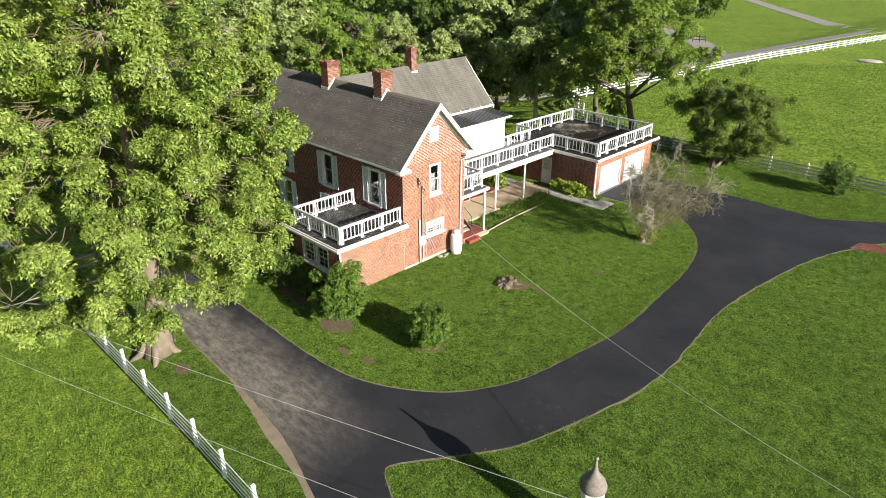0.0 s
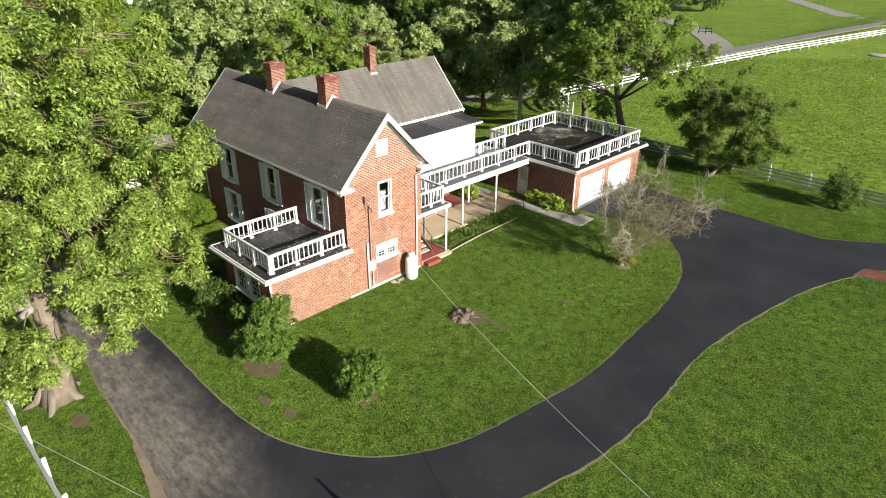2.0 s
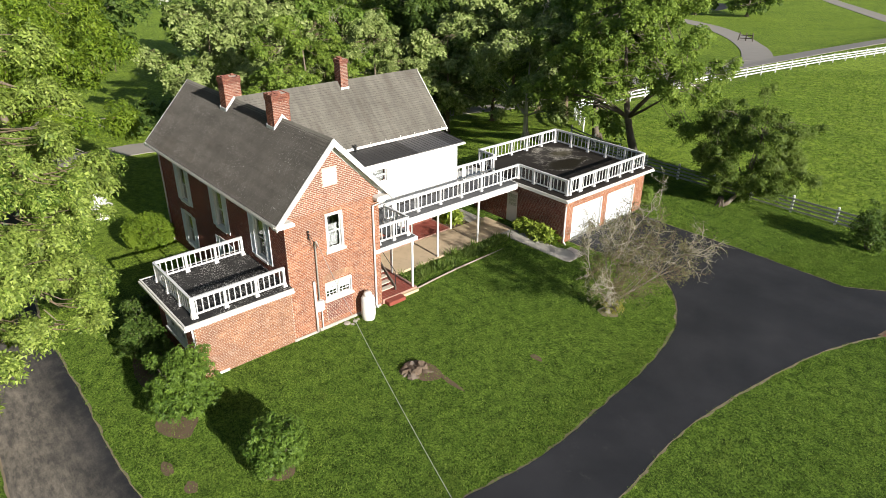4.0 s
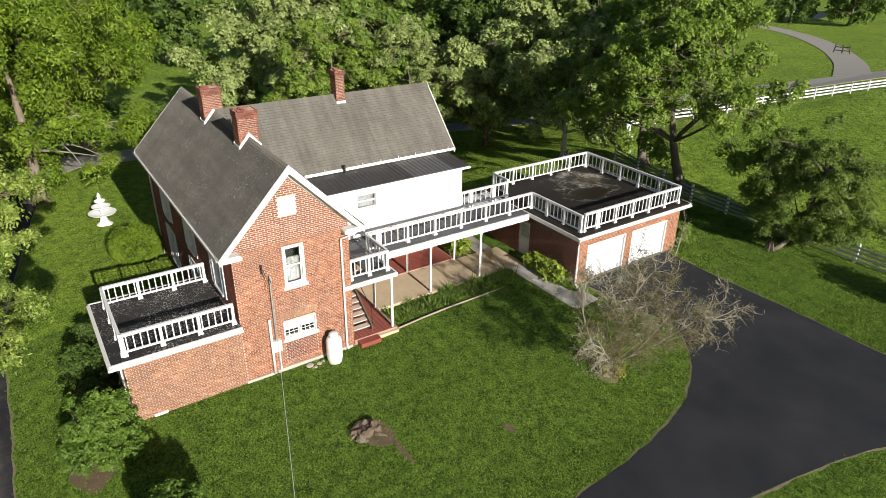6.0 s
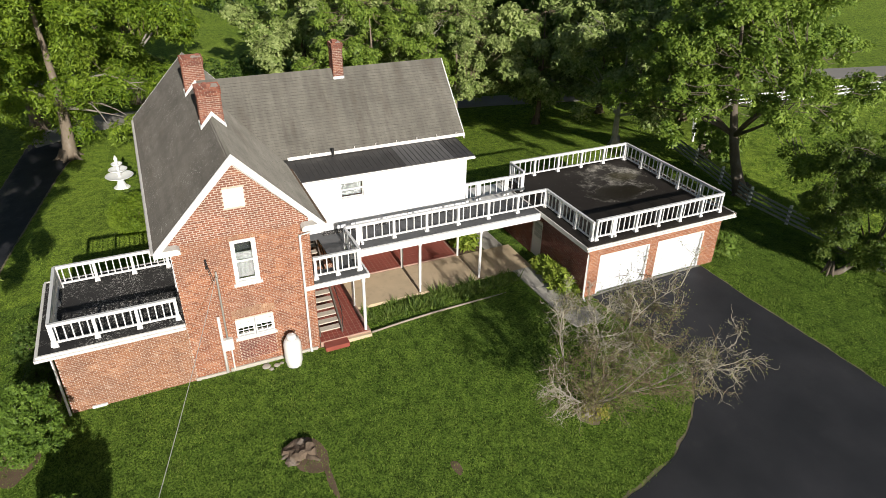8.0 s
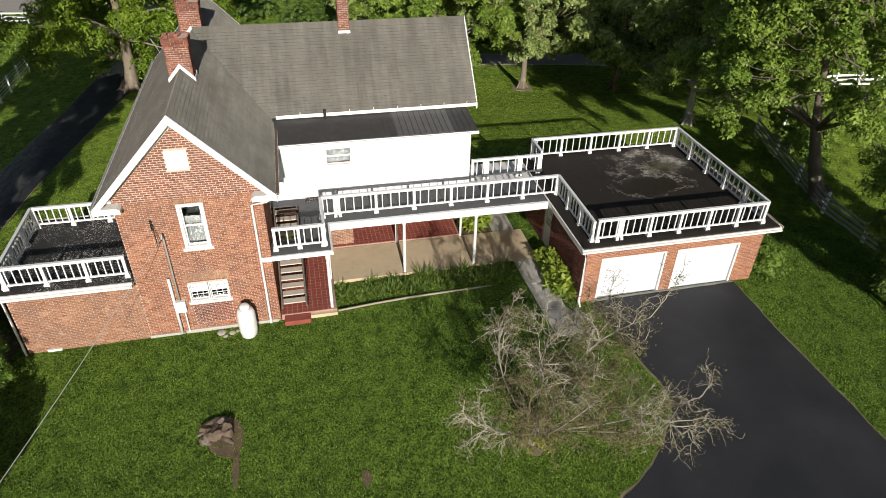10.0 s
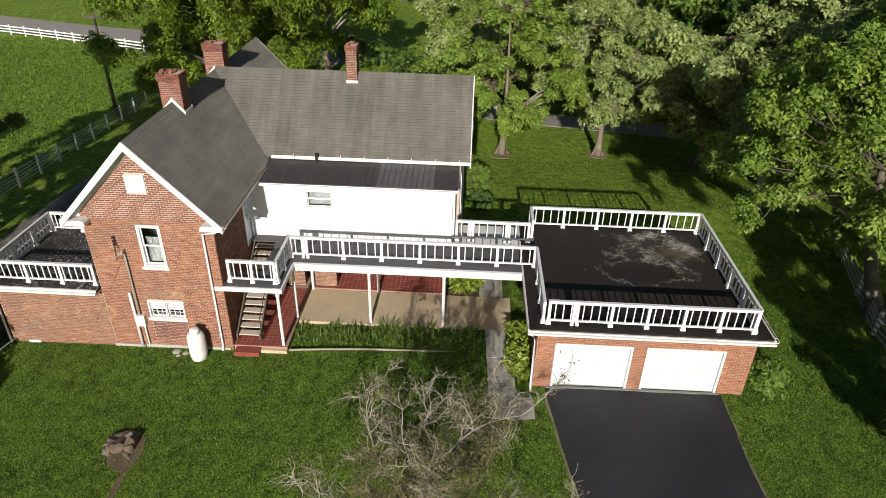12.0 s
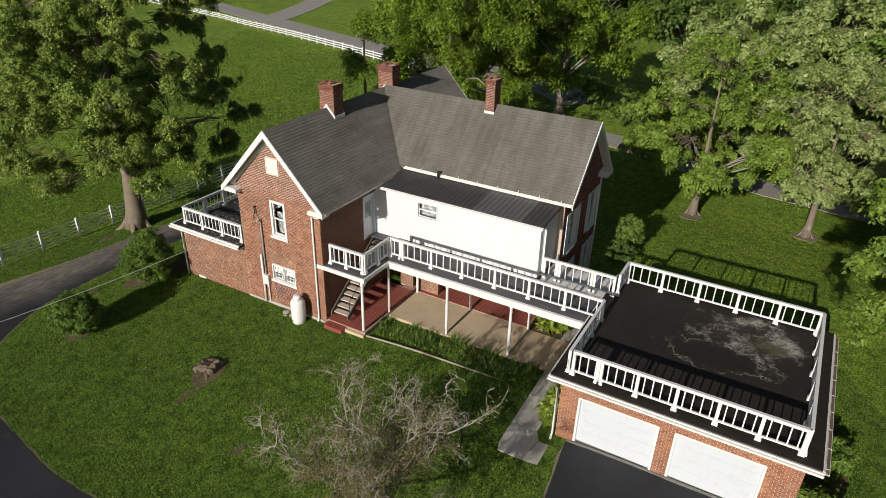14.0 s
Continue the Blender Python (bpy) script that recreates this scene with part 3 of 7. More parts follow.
# the lane behind the house and the public roads far off
LANE = [(-50, 72), (-54.0, 61), (-56.6, 52), (-58.6, 42), (-61.5, 34), (-62.5, 28), (-61, 20), (-58.5, 17.2), (-57, 14), (-60, 13.4), (-64, 18), (-66.3, 28), (-65.3, 35), (-62.2, 43), (-60.2, 53), (-57.6, 62), (-53.5, 73)]
lane = sheet("lane", LANE, ROAD, 0.05, 1.5, 0.08, "grey gravel lane under the trees behind the house")


def ribbon(name, line, width, label, up=0.06):
    left, right = [], []
    line = rounded(line, steps=5)
    for i, p in enumerate(line):
        a, b = Vector(line[max(i - 1, 0)]), Vector(line[min(i + 1, len(line) - 1)])
        d = (b - a).normalized() * width / 2
        left.append((p[0] - d.y, p[1] + d.x))
        right.append((p[0] + d.y, p[1] - d.x))
    return sheet(name, left + right[::-1], ROAD, up, 5.0, 0.0, label)


def mulch(name, x, y, rx, ry, label):
    pts = [(x + rx * math.cos(a) * (1 + 0.12 * math.sin(3 * a + x)), y + ry * math.sin(a) * (1 + 0.1 * math.cos(2 * a + y))) for a in np.linspace(0, 2 * math.pi, 15)[:-1]]
    return sheet(name, rounded(pts, True, 3), VERGE if name == "tree_ring" else SOIL, 0.036, 0.3, 0.05, label, "structure", 0.06)


mulch("mulch_bed", -18.0, 17.45, 0.62, 0.58, "bare brown soil ring under a round shrub")
mulch("mulch_bed", -22.7, 15.8, 1.0, 0.7, "bare brown soil under the broad shrub by the porch")
mulch("mulch_bed", -26.0, 16.3, 2.6, 0.75, "shaded brown planting bed along the porch wall")
mulch("mulch_bed", -26.3, 47.3, 2.3, 0.6, "shaded brown planting bed along the garage wall")
mulch("bare_patch", -20.6, 14.6, 0.4, 0.18, "worn bare patch in the lawn")
mulch("bare_patch", -19.2, 14.9, 0.3, 0.2, "worn bare patch in the lawn")
mulch("bare_patch", -16.4, 29.0, 0.32, 0.14, "worn bare patch in the lawn")
mulch("bare_patch", -25.2, 9.1, 0.5, 0.3, "worn bare patch by the fence")
mulch("bare_patch", -18.85, 24.75, 0.75, 0.6, "trodden reddish soil round the stump")
mulch("bare_patch", -17.6, 25.1, 0.7, 0.12, "thin trail of bare soil from the stump")
mulch("tree_ring", -50.2, 38.2, 1.0, 0.8, "thin earth round the trunk")
mulch("tree_ring", -51.0, 45.5, 1.0, 0.8, "thin earth round the trunk")
mulch("tree_ring", -16.6, 34.4, 0.5, 0.45, "thin grass and soil at the old tree's foot")

# ---- brickwork ----
def spans(lo, hi, holes):
    """What is left of lo..hi when the holes are taken out."""
    out = [(lo, hi)]
    for a, b in holes:
        out = [s for p, q in out for s in ((p, min(q, a)), (max(p, b), q)) if s[1] - s[0] > 0.02]
    return out


BRICK_L, BRICK_H, JOINT = 0.2, 0.061, 0.014


def brick_rows(z0, z1, width_at, holes, joint=JOINT):
    """Running bond: each brick's (u0, u1, z0, z1). width_at(z) gives the wall's (lo, hi); holes are (u0, u1, z0, z1)."""
    out, row, z = [], 0, z0
    pitch = BRICK_L + joint
    while z + BRICK_H <= z1 + 1e-6:
        lo, hi = width_at(z + BRICK_H / 2)
        cut = [(a, b) for a, b, c, d in holes if c < z + BRICK_H and d > z]
        for a, b in spans(lo, hi, cut):
            first = math.floor(a / pitch) * pitch - (pitch / 2 if row % 2 else 0)
            u = first
            while u < b:
                p, q = max(u, a), min(u + BRICK_L, b)
                if q - p > 0.035:
                    out.append((p, q, z, z + BRICK_H))
                u += pitch
        row += 1
        z += BRICK_H + joint
    return out


def face_boxes(axis, plane, out, rows, proud=0.009, deep=0.02, seed=1):
    """Boxes for bricks on a wall's face. axis: the wall's normal; out: +1 or -1."""
    rng = random.Random(seed)
    res = []
    for u0, u1, z0, z1 in rows:
        p = proud + rng.uniform(-0.003, 0.003)
        a, b = sorted((plane - out * deep, plane + out * p))
        res.append((a, b, u0, u1, z0, z1) if axis == "x" else (u0, u1, a, b, z0, z1))
    return res


BRICK_QUEUE = []


def brick_face(wall, axis, plane, out, z0, z1, width_at, holes, material, near=None, seed=1):
    """Bricks on a wall: joined, but for those in the near stretch (u0, u1, z0, z1), which become objects at the end of the file."""
    rows = brick_rows(z0, z1, width_at, holes)
    close = []
    if near:
        close = [r for r in rows if near[0] <= r[0] and r[1] <= near[1] and near[2] <= r[2] and r[3] <= near[3]][:300]
        got = set(close)
        rows = [r for r in rows if r not in got]
    v, f = boxes_raw(face_boxes(axis, plane, out, rows, seed=seed))
    part_raw("brickwork", v, f, material, wall, kind="stuff")
    if close:
        BRICK_QUEUE.append((wall, axis, plane, out, close, material))


def wall_core(bm, axis, a, b, u0, u1, z0, z1, holes):
    """A thick wall with openings right through it."""
    us = sorted({u0, u1, *[h[0] for h in holes], *[h[1] for h in holes]})
    us = [u for u in us if u0 <= u <= u1]
    for p, q in zip(us, us[1:]):
        cut = [(h[2], h[3]) for h in holes if h[0] < q and h[1] > p]
        for c, d in spans(z0, z1, cut):
            if axis == "x":
                box(bm, a, b, p, q, c, d)
            else:
                box(bm, p, q, a, b, c, d)
    bmesh.ops.remove_doubles(bm, verts=bm.verts, dist=1e-4)


# ---- openings ----
def local(axis, plane, out):
    """Maps (u, depth outwards, z) on a wall's face to the world."""
    return (lambda u, d, z: (plane + out * d, u, z)) if axis == "x" else (lambda u, d, z: (u, plane + out * d, z))


def wbox(bm, put, u0, u1, d0, d1, z0, z1):
    (xa, ya, za), (xb, yb, zb) = put(u0, d0, z0), put(u1, d1, z1)
    box(bm, min(xa, xb), max(xa, xb), min(ya, yb), max(ya, yb), za, zb)


def window(parent, axis, plane, out, u0, u1, z0, z1, cols=1, rows=2, sill=True, trim=0.09, curtain=0.0, head=False, label="", bar=0.045):
    """A sash window set in its opening: casing, sashes with bars, panes, sill and what hangs behind."""
    put = local(axis, plane, out)
    mat = WHITE
    cx, cy, cz = put((u0 + u1) / 2, 0, z0)
    win = new("window")
    win.parent = parent
    win.location = Vector((cx, cy, cz)) - base_of(parent)
    tagged(win, label)
    bm = bmesh.new()
    for a, b, c, d in ((u0 - 0.01, u0 + trim, z0, z1), (u1 - trim, u1 + 0.01, z0, z1), (u0 + trim, u1 - trim, z1 - trim, z1 + 0.01), (u0 + trim, u1 - trim, z0, z0 + trim * 0.7)):
        wbox(bm, put, a, b, -0.16, 0.03, c, d)
    if head:
        wbox(bm, put, u0 - 0.05, u1 + 0.05, -0.02, 0.05, z1 - 0.02, z1 + 0.1)
    part("frame", bm, mat, win, bevel=0.006)
    iu0, iu1, iz0, iz1 = u0 + trim, u1 - trim, z0 + trim * 0.7, z1 - trim
    mid = (iz0 + iz1) / 2
    for name, c, d, depth in (("upper_sash", mid - 0.02, iz1, -0.07), ("lower_sash", iz0, mid + 0.02, -0.11)) if rows == 2 else (("sash", iz0, iz1, -0.08),):
        bm = bmesh.new()
        w = bar
        for a, b, e, f in ((iu0, iu0 + w, c, d), (iu1 - w, iu1, c, d), (iu0 + w, iu1 - w, d - w, d), (iu0 + w, iu1 - w, c, c + w)):
            wbox(bm, put, a, b, depth - 0.02, depth + 0.02, e, f)
        for k in range(1, cols):
            u = iu0 + (iu1 - iu0) * k / cols
            wbox(bm, put, u - 0.012, u + 0.012, depth - 0.015, depth + 0.015, c + w, d - w)
        if cols > 1:
            wbox(bm, put, iu0 + w, iu1 - w, depth - 0.014, depth + 0.014, (c + d) / 2 - 0.011, (c + d) / 2 + 0.011)
        part(name, bm, mat, win)
        bm = bmesh.new()
        wbox(bm, put, iu0 + w - 0.005, iu1 - w + 0.005, depth - 0.004, depth + 0.002, c + w - 0.005, d - w + 0.005)
        pane = part("pane", bm, GLASS, win)
        pane.visible_shadow = False
    if sill:
        bm = bmesh.new()
        wbox(bm, put, u0 - 0.08, u1 + 0.08, -0.1, 0.09, z0 - 0.1, z0 + 0.005)
        part("sill", bm, mat, win, bevel=0.01)
    bm = bmesh.new()
    wbox(bm, put, u0 - 0.02, u1 + 0.02, -0.9, -0.88, z0 - 0.02, z1 + 0.02)
    part("dark_backing", bm, DARK, win)
    if curtain:
        bm = bmesh.new()
        n = 24
        bottom, top = (iz0, iz0 + (iz1 - iz0) * curtain) if curtain > 0 else (iz1 + (iz1 - iz0) * curtain, iz1)
        line = [put(iu0 + (iu1 - iu0) * i / n, (-0.3 if curtain > 0 else -0.13) + 0.006 * math.sin(i * 1.1), 0) for i in range(n + 1)]
        lo = [bm.verts.new((p[0], p[1], bottom)) for p in line]
        hi = [bm.verts.new((p[0], p[1], top)) for p in line]
        for i in range(n):
            bm.faces.new((lo[i], lo[i + 1], hi[i + 1], hi[i]))
        part("curtain" if curtain > 0 else "blind", bm, CURTAIN if curtain > 0 else WHITE_WORN, win, smooth=True)
    return win


def shutter(parent, axis, plane, out, u0, u1, z0, z1):
    put = local(axis, plane, out)
    bm = bmesh.new()
    w = 0.05
    for a, b, c, d in ((u0, u0 + w, z0, z1), (u1 - w, u1, z0, z1), (u0 + w, u1 - w, z0, z0 + 0.08), (u0 + w, u1 - w, z1 - 0.06, z1), (u0 + w, u1 - w, (z0 + z1) / 2 - 0.04, (z0 + z1) / 2 + 0.04)):
        wbox(bm, put, a, b, 0.01, 0.05, c, d)
    z = z0 + 0.1
    while z < z1 - 0.1:
        wbox(bm, put, u0 + w, u1 - w, 0.015, 0.035, z, z + 0.035)
        z += 0.055
    return part("shutter", bm, SHUTTER_BLUE, parent, "pale louvred shutter")


# ---- the house ----
HX, HW, HE, HN = -24.35, 21.8, 26.6, -38.7   # gable wall, west wall, east wall, far gable
RIDGE_Y, RIDGE_Z, EAVE_Z = 24.2, 8.85, 5.79
HALF = 2.89                                      # half the wing's roof, to the eave
EAVE_W = RIDGE_Y - HALF
MX, MR, ME = -30.15, -32.93, 35.42              # main block: south eave, ridge, east wall
MRZ, MEZ = 8.95, 6.0                             # levels of the main block's ridge and eave
BASE = -0.35

house = thing("house", (-31.0, 28.0, -0.2), "two-storey red brick farmhouse with a grey shingle roof and white trim", "house")

slope = (RIDGE_Z - EAVE_Z) / HALF


def gable_width(z):
    if z < EAVE_Z:
        return HW, HE
    d = (RIDGE_Z - 0.16 - z) / slope
    return max(HW, RIDGE_Y - d), min(HE, RIDGE_Y + d)


# south gable wall
W_UP = (23.76, 24.63, 3.74, 5.5)
W_LOW = (23.5, 24.9, 1.36, 2.16)
W_ATTIC = (23.78, 24.48, 6.8, 7.5)
W_FILL = (23.5, 24.9, 0.28, 1.26)
bm = bmesh.new()
wall_core(bm, "x", HX - 0.3, HX, HW, HE, BASE, EAVE_Z, [W_UP, W_LOW])
wall_s = part("wall", bm, MORTAR, house, "sunlit red brick gable wall with patched brickwork")
bm = bmesh.new()
prism(bm, [(HW, EAVE_Z), (HE, EAVE_Z), (HE, EAVE_Z + 0.15), (RIDGE_Y, RIDGE_Z - 0.14), (HW, EAVE_Z + 0.15)], "x", HX - 0.3, HX)
GABLE_Z = BASE + 0.25 + math.floor((EAVE_Z - BASE - 0.25 + JOINT) / (BRICK_H + JOINT)) * (BRICK_H + JOINT) + 0.004
gable = part("gable", bm, MORTAR_PALE, house, "unpainted upper gable with wide pale mortar joints")
v, f = boxes_raw(face_boxes("x", HX, 1, brick_rows(GABLE_Z, RIDGE_Z - 0.2, gable_width, [W_ATTIC], 0.022), 0.007, seed=4))
part_raw("brickwork", v, f, BRICK_GABLE, gable, kind="stuff")
brick_face(wall_s, "x", HX, 1, BASE + 0.25, EAVE_Z, gable_width, [W_UP, W_LOW, W_ATTIC, W_FILL], BRICK, near=(21.8, 26.6, 2.6, 3.55), seed=3)
# the infill under the low window is of newer, redder brick
v, f = boxes_raw(face_boxes("x", HX, 1, brick_rows(0.28, 1.24, lambda z: (23.5, 24.9), []), 0.006, seed=8))
part_raw("brick_infill", v, f, BRICK_SHADE_AND_DARK, wall_s, "newer dark red brick infill under the low window", "stuff")
# arch of upright bricks over the low window
arch = []
for r in range(3):
    for k in range(19):
        u = 23.4 + k * 0.085
        lift = 0.09 * (1 - ((u - 24.2) / 0.85) ** 2)
        arch.append((HX - 0.01, HX + 0.013, u, u + 0.068, 2.24 + r * 0.115 + lift, 2.24 + r * 0.115 + 0.105 + lift))
for k in range(14):
    u = W_UP[0] - 0.05 + k * 0.07
    lift = 0.07 * (1 - ((u + 0.03 - 24.195) / 0.5) ** 2)
    arch.append((HX - 0.01, HX + 0.013, u, u + 0.056, W_UP[3] + 0.02 + lift, W_UP[3] + 0.125 + lift))
v, f = boxes_raw(arch)
part_raw("brick_arch", v, f, BRICK_OLD, wall_s, "old brick relieving arches over the windows", "stuff")
bm = bmesh.new()
box(bm, HX - 0.02, HX + 0.02, W_ATTIC[0], W_ATTIC[1], W_ATTIC[2], W_ATTIC[3])
box(bm, HX + 0.02, HX + 0.035, W_ATTIC[0], W_ATTIC[0] + 0.05, W_ATTIC[2], W_ATTIC[3])
box(bm, HX + 0.02, HX + 0.035, W_ATTIC[1] - 0.05, W_ATTIC[1], W_ATTIC[2], W_ATTIC[3])
part("attic_hatch", bm, CREAM, house, "cream board over the attic opening")
window(house, "x", HX, 1, *W_UP, trim=0.1, curtain=0.66, label="tall white sash window with a pale curtain")
half = (W_LOW[0] + W_LOW[1]) / 2
window(house, "x", HX, 1, W_LOW[0], half, W_LOW[2], W_LOW[3], cols=3, rows=2, trim=0.045, sill=False, curtain=-0.5, label="small white sash window with glazing bars", bar=0.028)
window(house, "x", HX, 1, half, W_LOW[1], W_LOW[2], W_LOW[3], cols=3, rows=2, trim=0.045, sill=False, curtain=-0.5, label="small white sash window with glazing bars", bar=0.028)
bm = bmesh.new()
box(bm, HX - 0.1, HX + 0.09, W_LOW[0] - 0.08, W_LOW[1] + 0.08, W_LOW[2] - 0.1, W_LOW[2] - 0.002)
part("window_sill", bm, WHITE, house, bevel=0.01)
bm = bmesh.new()
box(bm, HX, HX + 0.06, 21.75, 23.0, -0.45, -0.02)
box(bm, HX, HX + 0.06, 23.05, 26.5, -0.45, 0.03)
part("foundation", bm, CONCRETE, house, "pale rendered foundation strip", bevel=0.01)

# west wall, in shade, its bricks also coloured darker for it
WEST_WINS = [(x, z0, z1) for x in (-26.7, -31.0, -35.6) for z0, z1 in ((3.15, 5.15),)] + [(-31.0, 0.55, 2.45), (-35.6, 0.55, 2.45)]
holes_w = [(x - 0.5, x + 0.5, z0, z1) for x, z0, z1 in WEST_WINS]
bm = bmesh.new()
wall_core(bm, "y", HW, HW + 0.3, HN, HX - 0.3, BASE, EAVE_Z, holes_w)
wall_w = part("wall", bm, MORTAR, house, "shaded brick side wall with tall shuttered windows")
brick_face(wall_w, "y", HW, -1, BASE + 0.2, EAVE_Z - 0.1, lambda z: (HN, HX - 0.01), holes_w, BRICK_SHADE_AND_DARK, seed=5)
for x, z0, z1 in WEST_WINS:
    window(house, "y", HW, -1, x - 0.5, x + 0.5, z0, z1, trim=0.08, head=True, curtain=0.35, label="tall white sash window between shutters")
    shutter(house, "y", HW, -1, x - 0.98, x - 0.54, z0 - 0.05, z1 + 0.03)
    shutter(house, "y", HW, -1, x + 0.54, x + 0.98, z0 - 0.05, z1 + 0.03)

# east wall of the wing, down to the balcony and the stair
DOOR_E = (-28.34, -27.5, 2.95, 5.05)
bm = bmesh.new()
wall_core(bm, "y", HE - 0.3, HE, HN, HX - 0.3, BASE, EAVE_Z, [DOOR_E])
wall_e = part("wall", bm, MORTAR, house, "brick side wall above the balcony")
brick_face(wall_e, "y", HE, 1, BASE + 0.2, EAVE_Z - 0.05, lambda z: (-31.0, HX - 0.01), [DOOR_E], BRICK, seed=6)
bm = bmesh.new()
box(bm, DOOR_E[0] + 0.06, DOOR_E[1] - 0.06, HE - 0.12, HE - 0.07, DOOR_E[2] + 0.02, DOOR_E[3] - 0.06)
edoor = part("door", bm, WHITE, house, "white glazed balcony door")
bm = bmesh.new()
for a, b, c, d in ((DOOR_E[0] - 0.08, DOOR_E[0] + 0.06, DOOR_E[2], DOOR_E[3]), (DOOR_E[1] - 0.06, DOOR_E[1] + 0.08, DOOR_E[2], DOOR_E[3]), (DOOR_E[0] - 0.08, DOOR_E[1] + 0.08, DOOR_E[3] - 0.06, DOOR_E[3] + 0.1)):
    box(bm, a, b, HE - 0.14, HE + 0.03, c, d)
part("door_frame", bm, SHUTTER_BLUE, house)
bm = bmesh.new()
box(bm, DOOR_E[0] + 0.2, DOOR_E[1] - 0.2, HE - 0.069, HE - 0.062, 3.95, 4.75)
part("pane", bm, GLASS, edoor)

# far gable and the main block's walls
bm = bmesh.new()
box(bm, HN, HN + 0.3, HW + 0.3, HE - 0.3, BASE - 1.2, EAVE_Z)
prism(bm, [(HW, EAVE_Z), (HE, EAVE_Z), (RIDGE_Y, RIDGE_Z - 0.14)], "x", HN, HN + 0.3)
part("wall", bm, BRICK_SHADE_AND_DARK, house, "brick front gable wall")
MN = 2 * MR - MX                                 # north eave
EAST_WINS = [(-31.7, 3.1, 5.1), (-34.6, 3.1, 5.1), (-31.7, 0.4, 2.3), (-34.6, 0.4, 2.3)]
holes_e = [(x - 0.45, x + 0.45, z0, z1) for x, z0, z1 in EAST_WINS]


def main_width(z):
    if z < MEZ:
        return MN + 0.35, MX - 0.25
    d = (MRZ - 0.15 - z) / ((MRZ - MEZ) / (MX - MR))
    return max(MN + 0.35, MR - d), min(MX - 0.25, MR + d)


bm = bmesh.new()
wall_core(bm, "y", ME - 0.3, ME, MN + 0.35, MX - 0.25, BASE - 0.6, MEZ, holes_e)
prism(bm, [(MN + 0.35, MEZ), (MX - 0.25, MEZ), (MR, MRZ - 0.14)], "y", ME - 0.3, ME)
wall_m = part("wall", bm, MORTAR, house, "shaded brick end wall of the main block")
brick_face(wall_m, "y", ME, 1, BASE - 0.4, MRZ - 0.2, main_width, holes_e, BRICK_SHADE_AND_DARK, seed=7)
for x, z0, z1 in EAST_WINS:
    window(house, "y", ME, 1, x - 0.45, x + 0.45, z0, z1, trim=0.08, curtain=0.3, label="tall white sash window between shutters")
    shutter(house, "y", ME, 1, x - 0.9, x - 0.49, z0 - 0.05, z1 + 0.03)
    shutter(house, "y", ME, 1, x + 0.49, x + 0.9, z0 - 0.05, z1 + 0.03)
bm = bmesh.new()
box(bm, MX - 0.55, MX - 0.25, HE, ME - 0.3, BASE, MEZ)
part("wall", bm, BRICK_SHADE_AND_DARK, house, "brick wall behind the covered porch")
bm = bmesh.new()
box(bm, MN + 0.35, MN + 0.65, HE, ME - 0.3, BASE - 1.5, MEZ)
part("wall", bm, BRICK_SHADE_AND_DARK, house, "brick front wall")

# ---- roofs ----
SHINGLE_QUEUE = []


def roof_slope(name, origin, along, down, length, run, parent, keep=None, near=None, label="", material=None):
    """A slope with its deck and courses of shingles. origin: ridge end; along and down: unit vectors; keep(s, d): which places are covered."""
    origin, along, down = Vector(origin), Vector(along).normalized(), Vector(down).normalized()
    up = along.cross(down).normalized()
    if up.z < 0:
        up = -up
    rng = random.Random(int(length * 100))
    verts, close = [], []
    course, tab = 0.145, 0.305
    k = 0
    d = run
    while d > 0.02:
        d0, d1 = max(d - course - 0.03, 0), d
        s = -rng.uniform(0, tab)
        while s < length:
            s0, s1 = max(s, 0), min(s + tab - 0.006, length)
            if s1 - s0 > 0.03 and (keep is None or keep((s0 + s1) / 2, (d0 + d1) / 2)):
                lift = rng.uniform(0.0, 0.004)
                dd = d1 + rng.uniform(-0.006, 0.006)
                q = []
                for ss, qq, h in ((s0, d0, 0.004), (s1, d0, 0.004), (s1, dd, 0.02 + lift), (s0, dd, 0.02 + lift)):
                    q.append(origin + along * ss + down * qq + up * h)
                q += [p - up * 0.02 for p in (q[3], q[2])]
                if near and near[0] < s0 and s1 < near[1] and near[2] < d0 and d1 < near[3] and len(close) < 300:
                    close.append(q)
                else:
                    verts.append(q)
            s += tab
        k += 1
        d -= course
    v = np.array([[tuple(p) for p in q] for q in verts]).reshape(-1, 3)
    i = 6 * np.arange(len(verts))[:, None]
    f = np.concatenate((i + np.array((0, 1, 2, 3)), i + np.array((3, 2, 5, 4))))
    sh = part_raw(name, v, f, material or SHINGLE, parent, label, "stuff")
    sh.data.materials.append(SHINGLE_EDGE)
    sh.data.polygons.foreach_set("material_index", np.repeat((0, 1), len(verts)).astype(np.int32))
    if close:
        SHINGLE_QUEUE.append((parent, close))
    return sh


bm = bmesh.new()
t = 0.1
X0, X1 = HX + 0.42, HN - 0.4
for sgn in (-1, 1):
    e = RIDGE_Y + sgn * HALF
    prism(bm, [(RIDGE_Y, RIDGE_Z), (e, EAVE_Z), (e, EAVE_Z - t), (RIDGE_Y, RIDGE_Z - t * 1.4)], "x", X1, X0)
prism(bm, [(MR, MRZ - 0.004), (MX, MEZ), (MX, MEZ - 0.1), (MR, MRZ - 0.14)], "y", RIDGE_Y + 0.02, ME + 0.4)
prism(bm, [(MR, MRZ - 0.004), (MN, MEZ), (MN, MEZ - 0.1), (MR, MRZ - 0.14)], "y", RIDGE_Y + 0.02, ME + 0.4)
roof = part("roof", bm, SHINGLE, house, "weathered grey asphalt shingle roof")
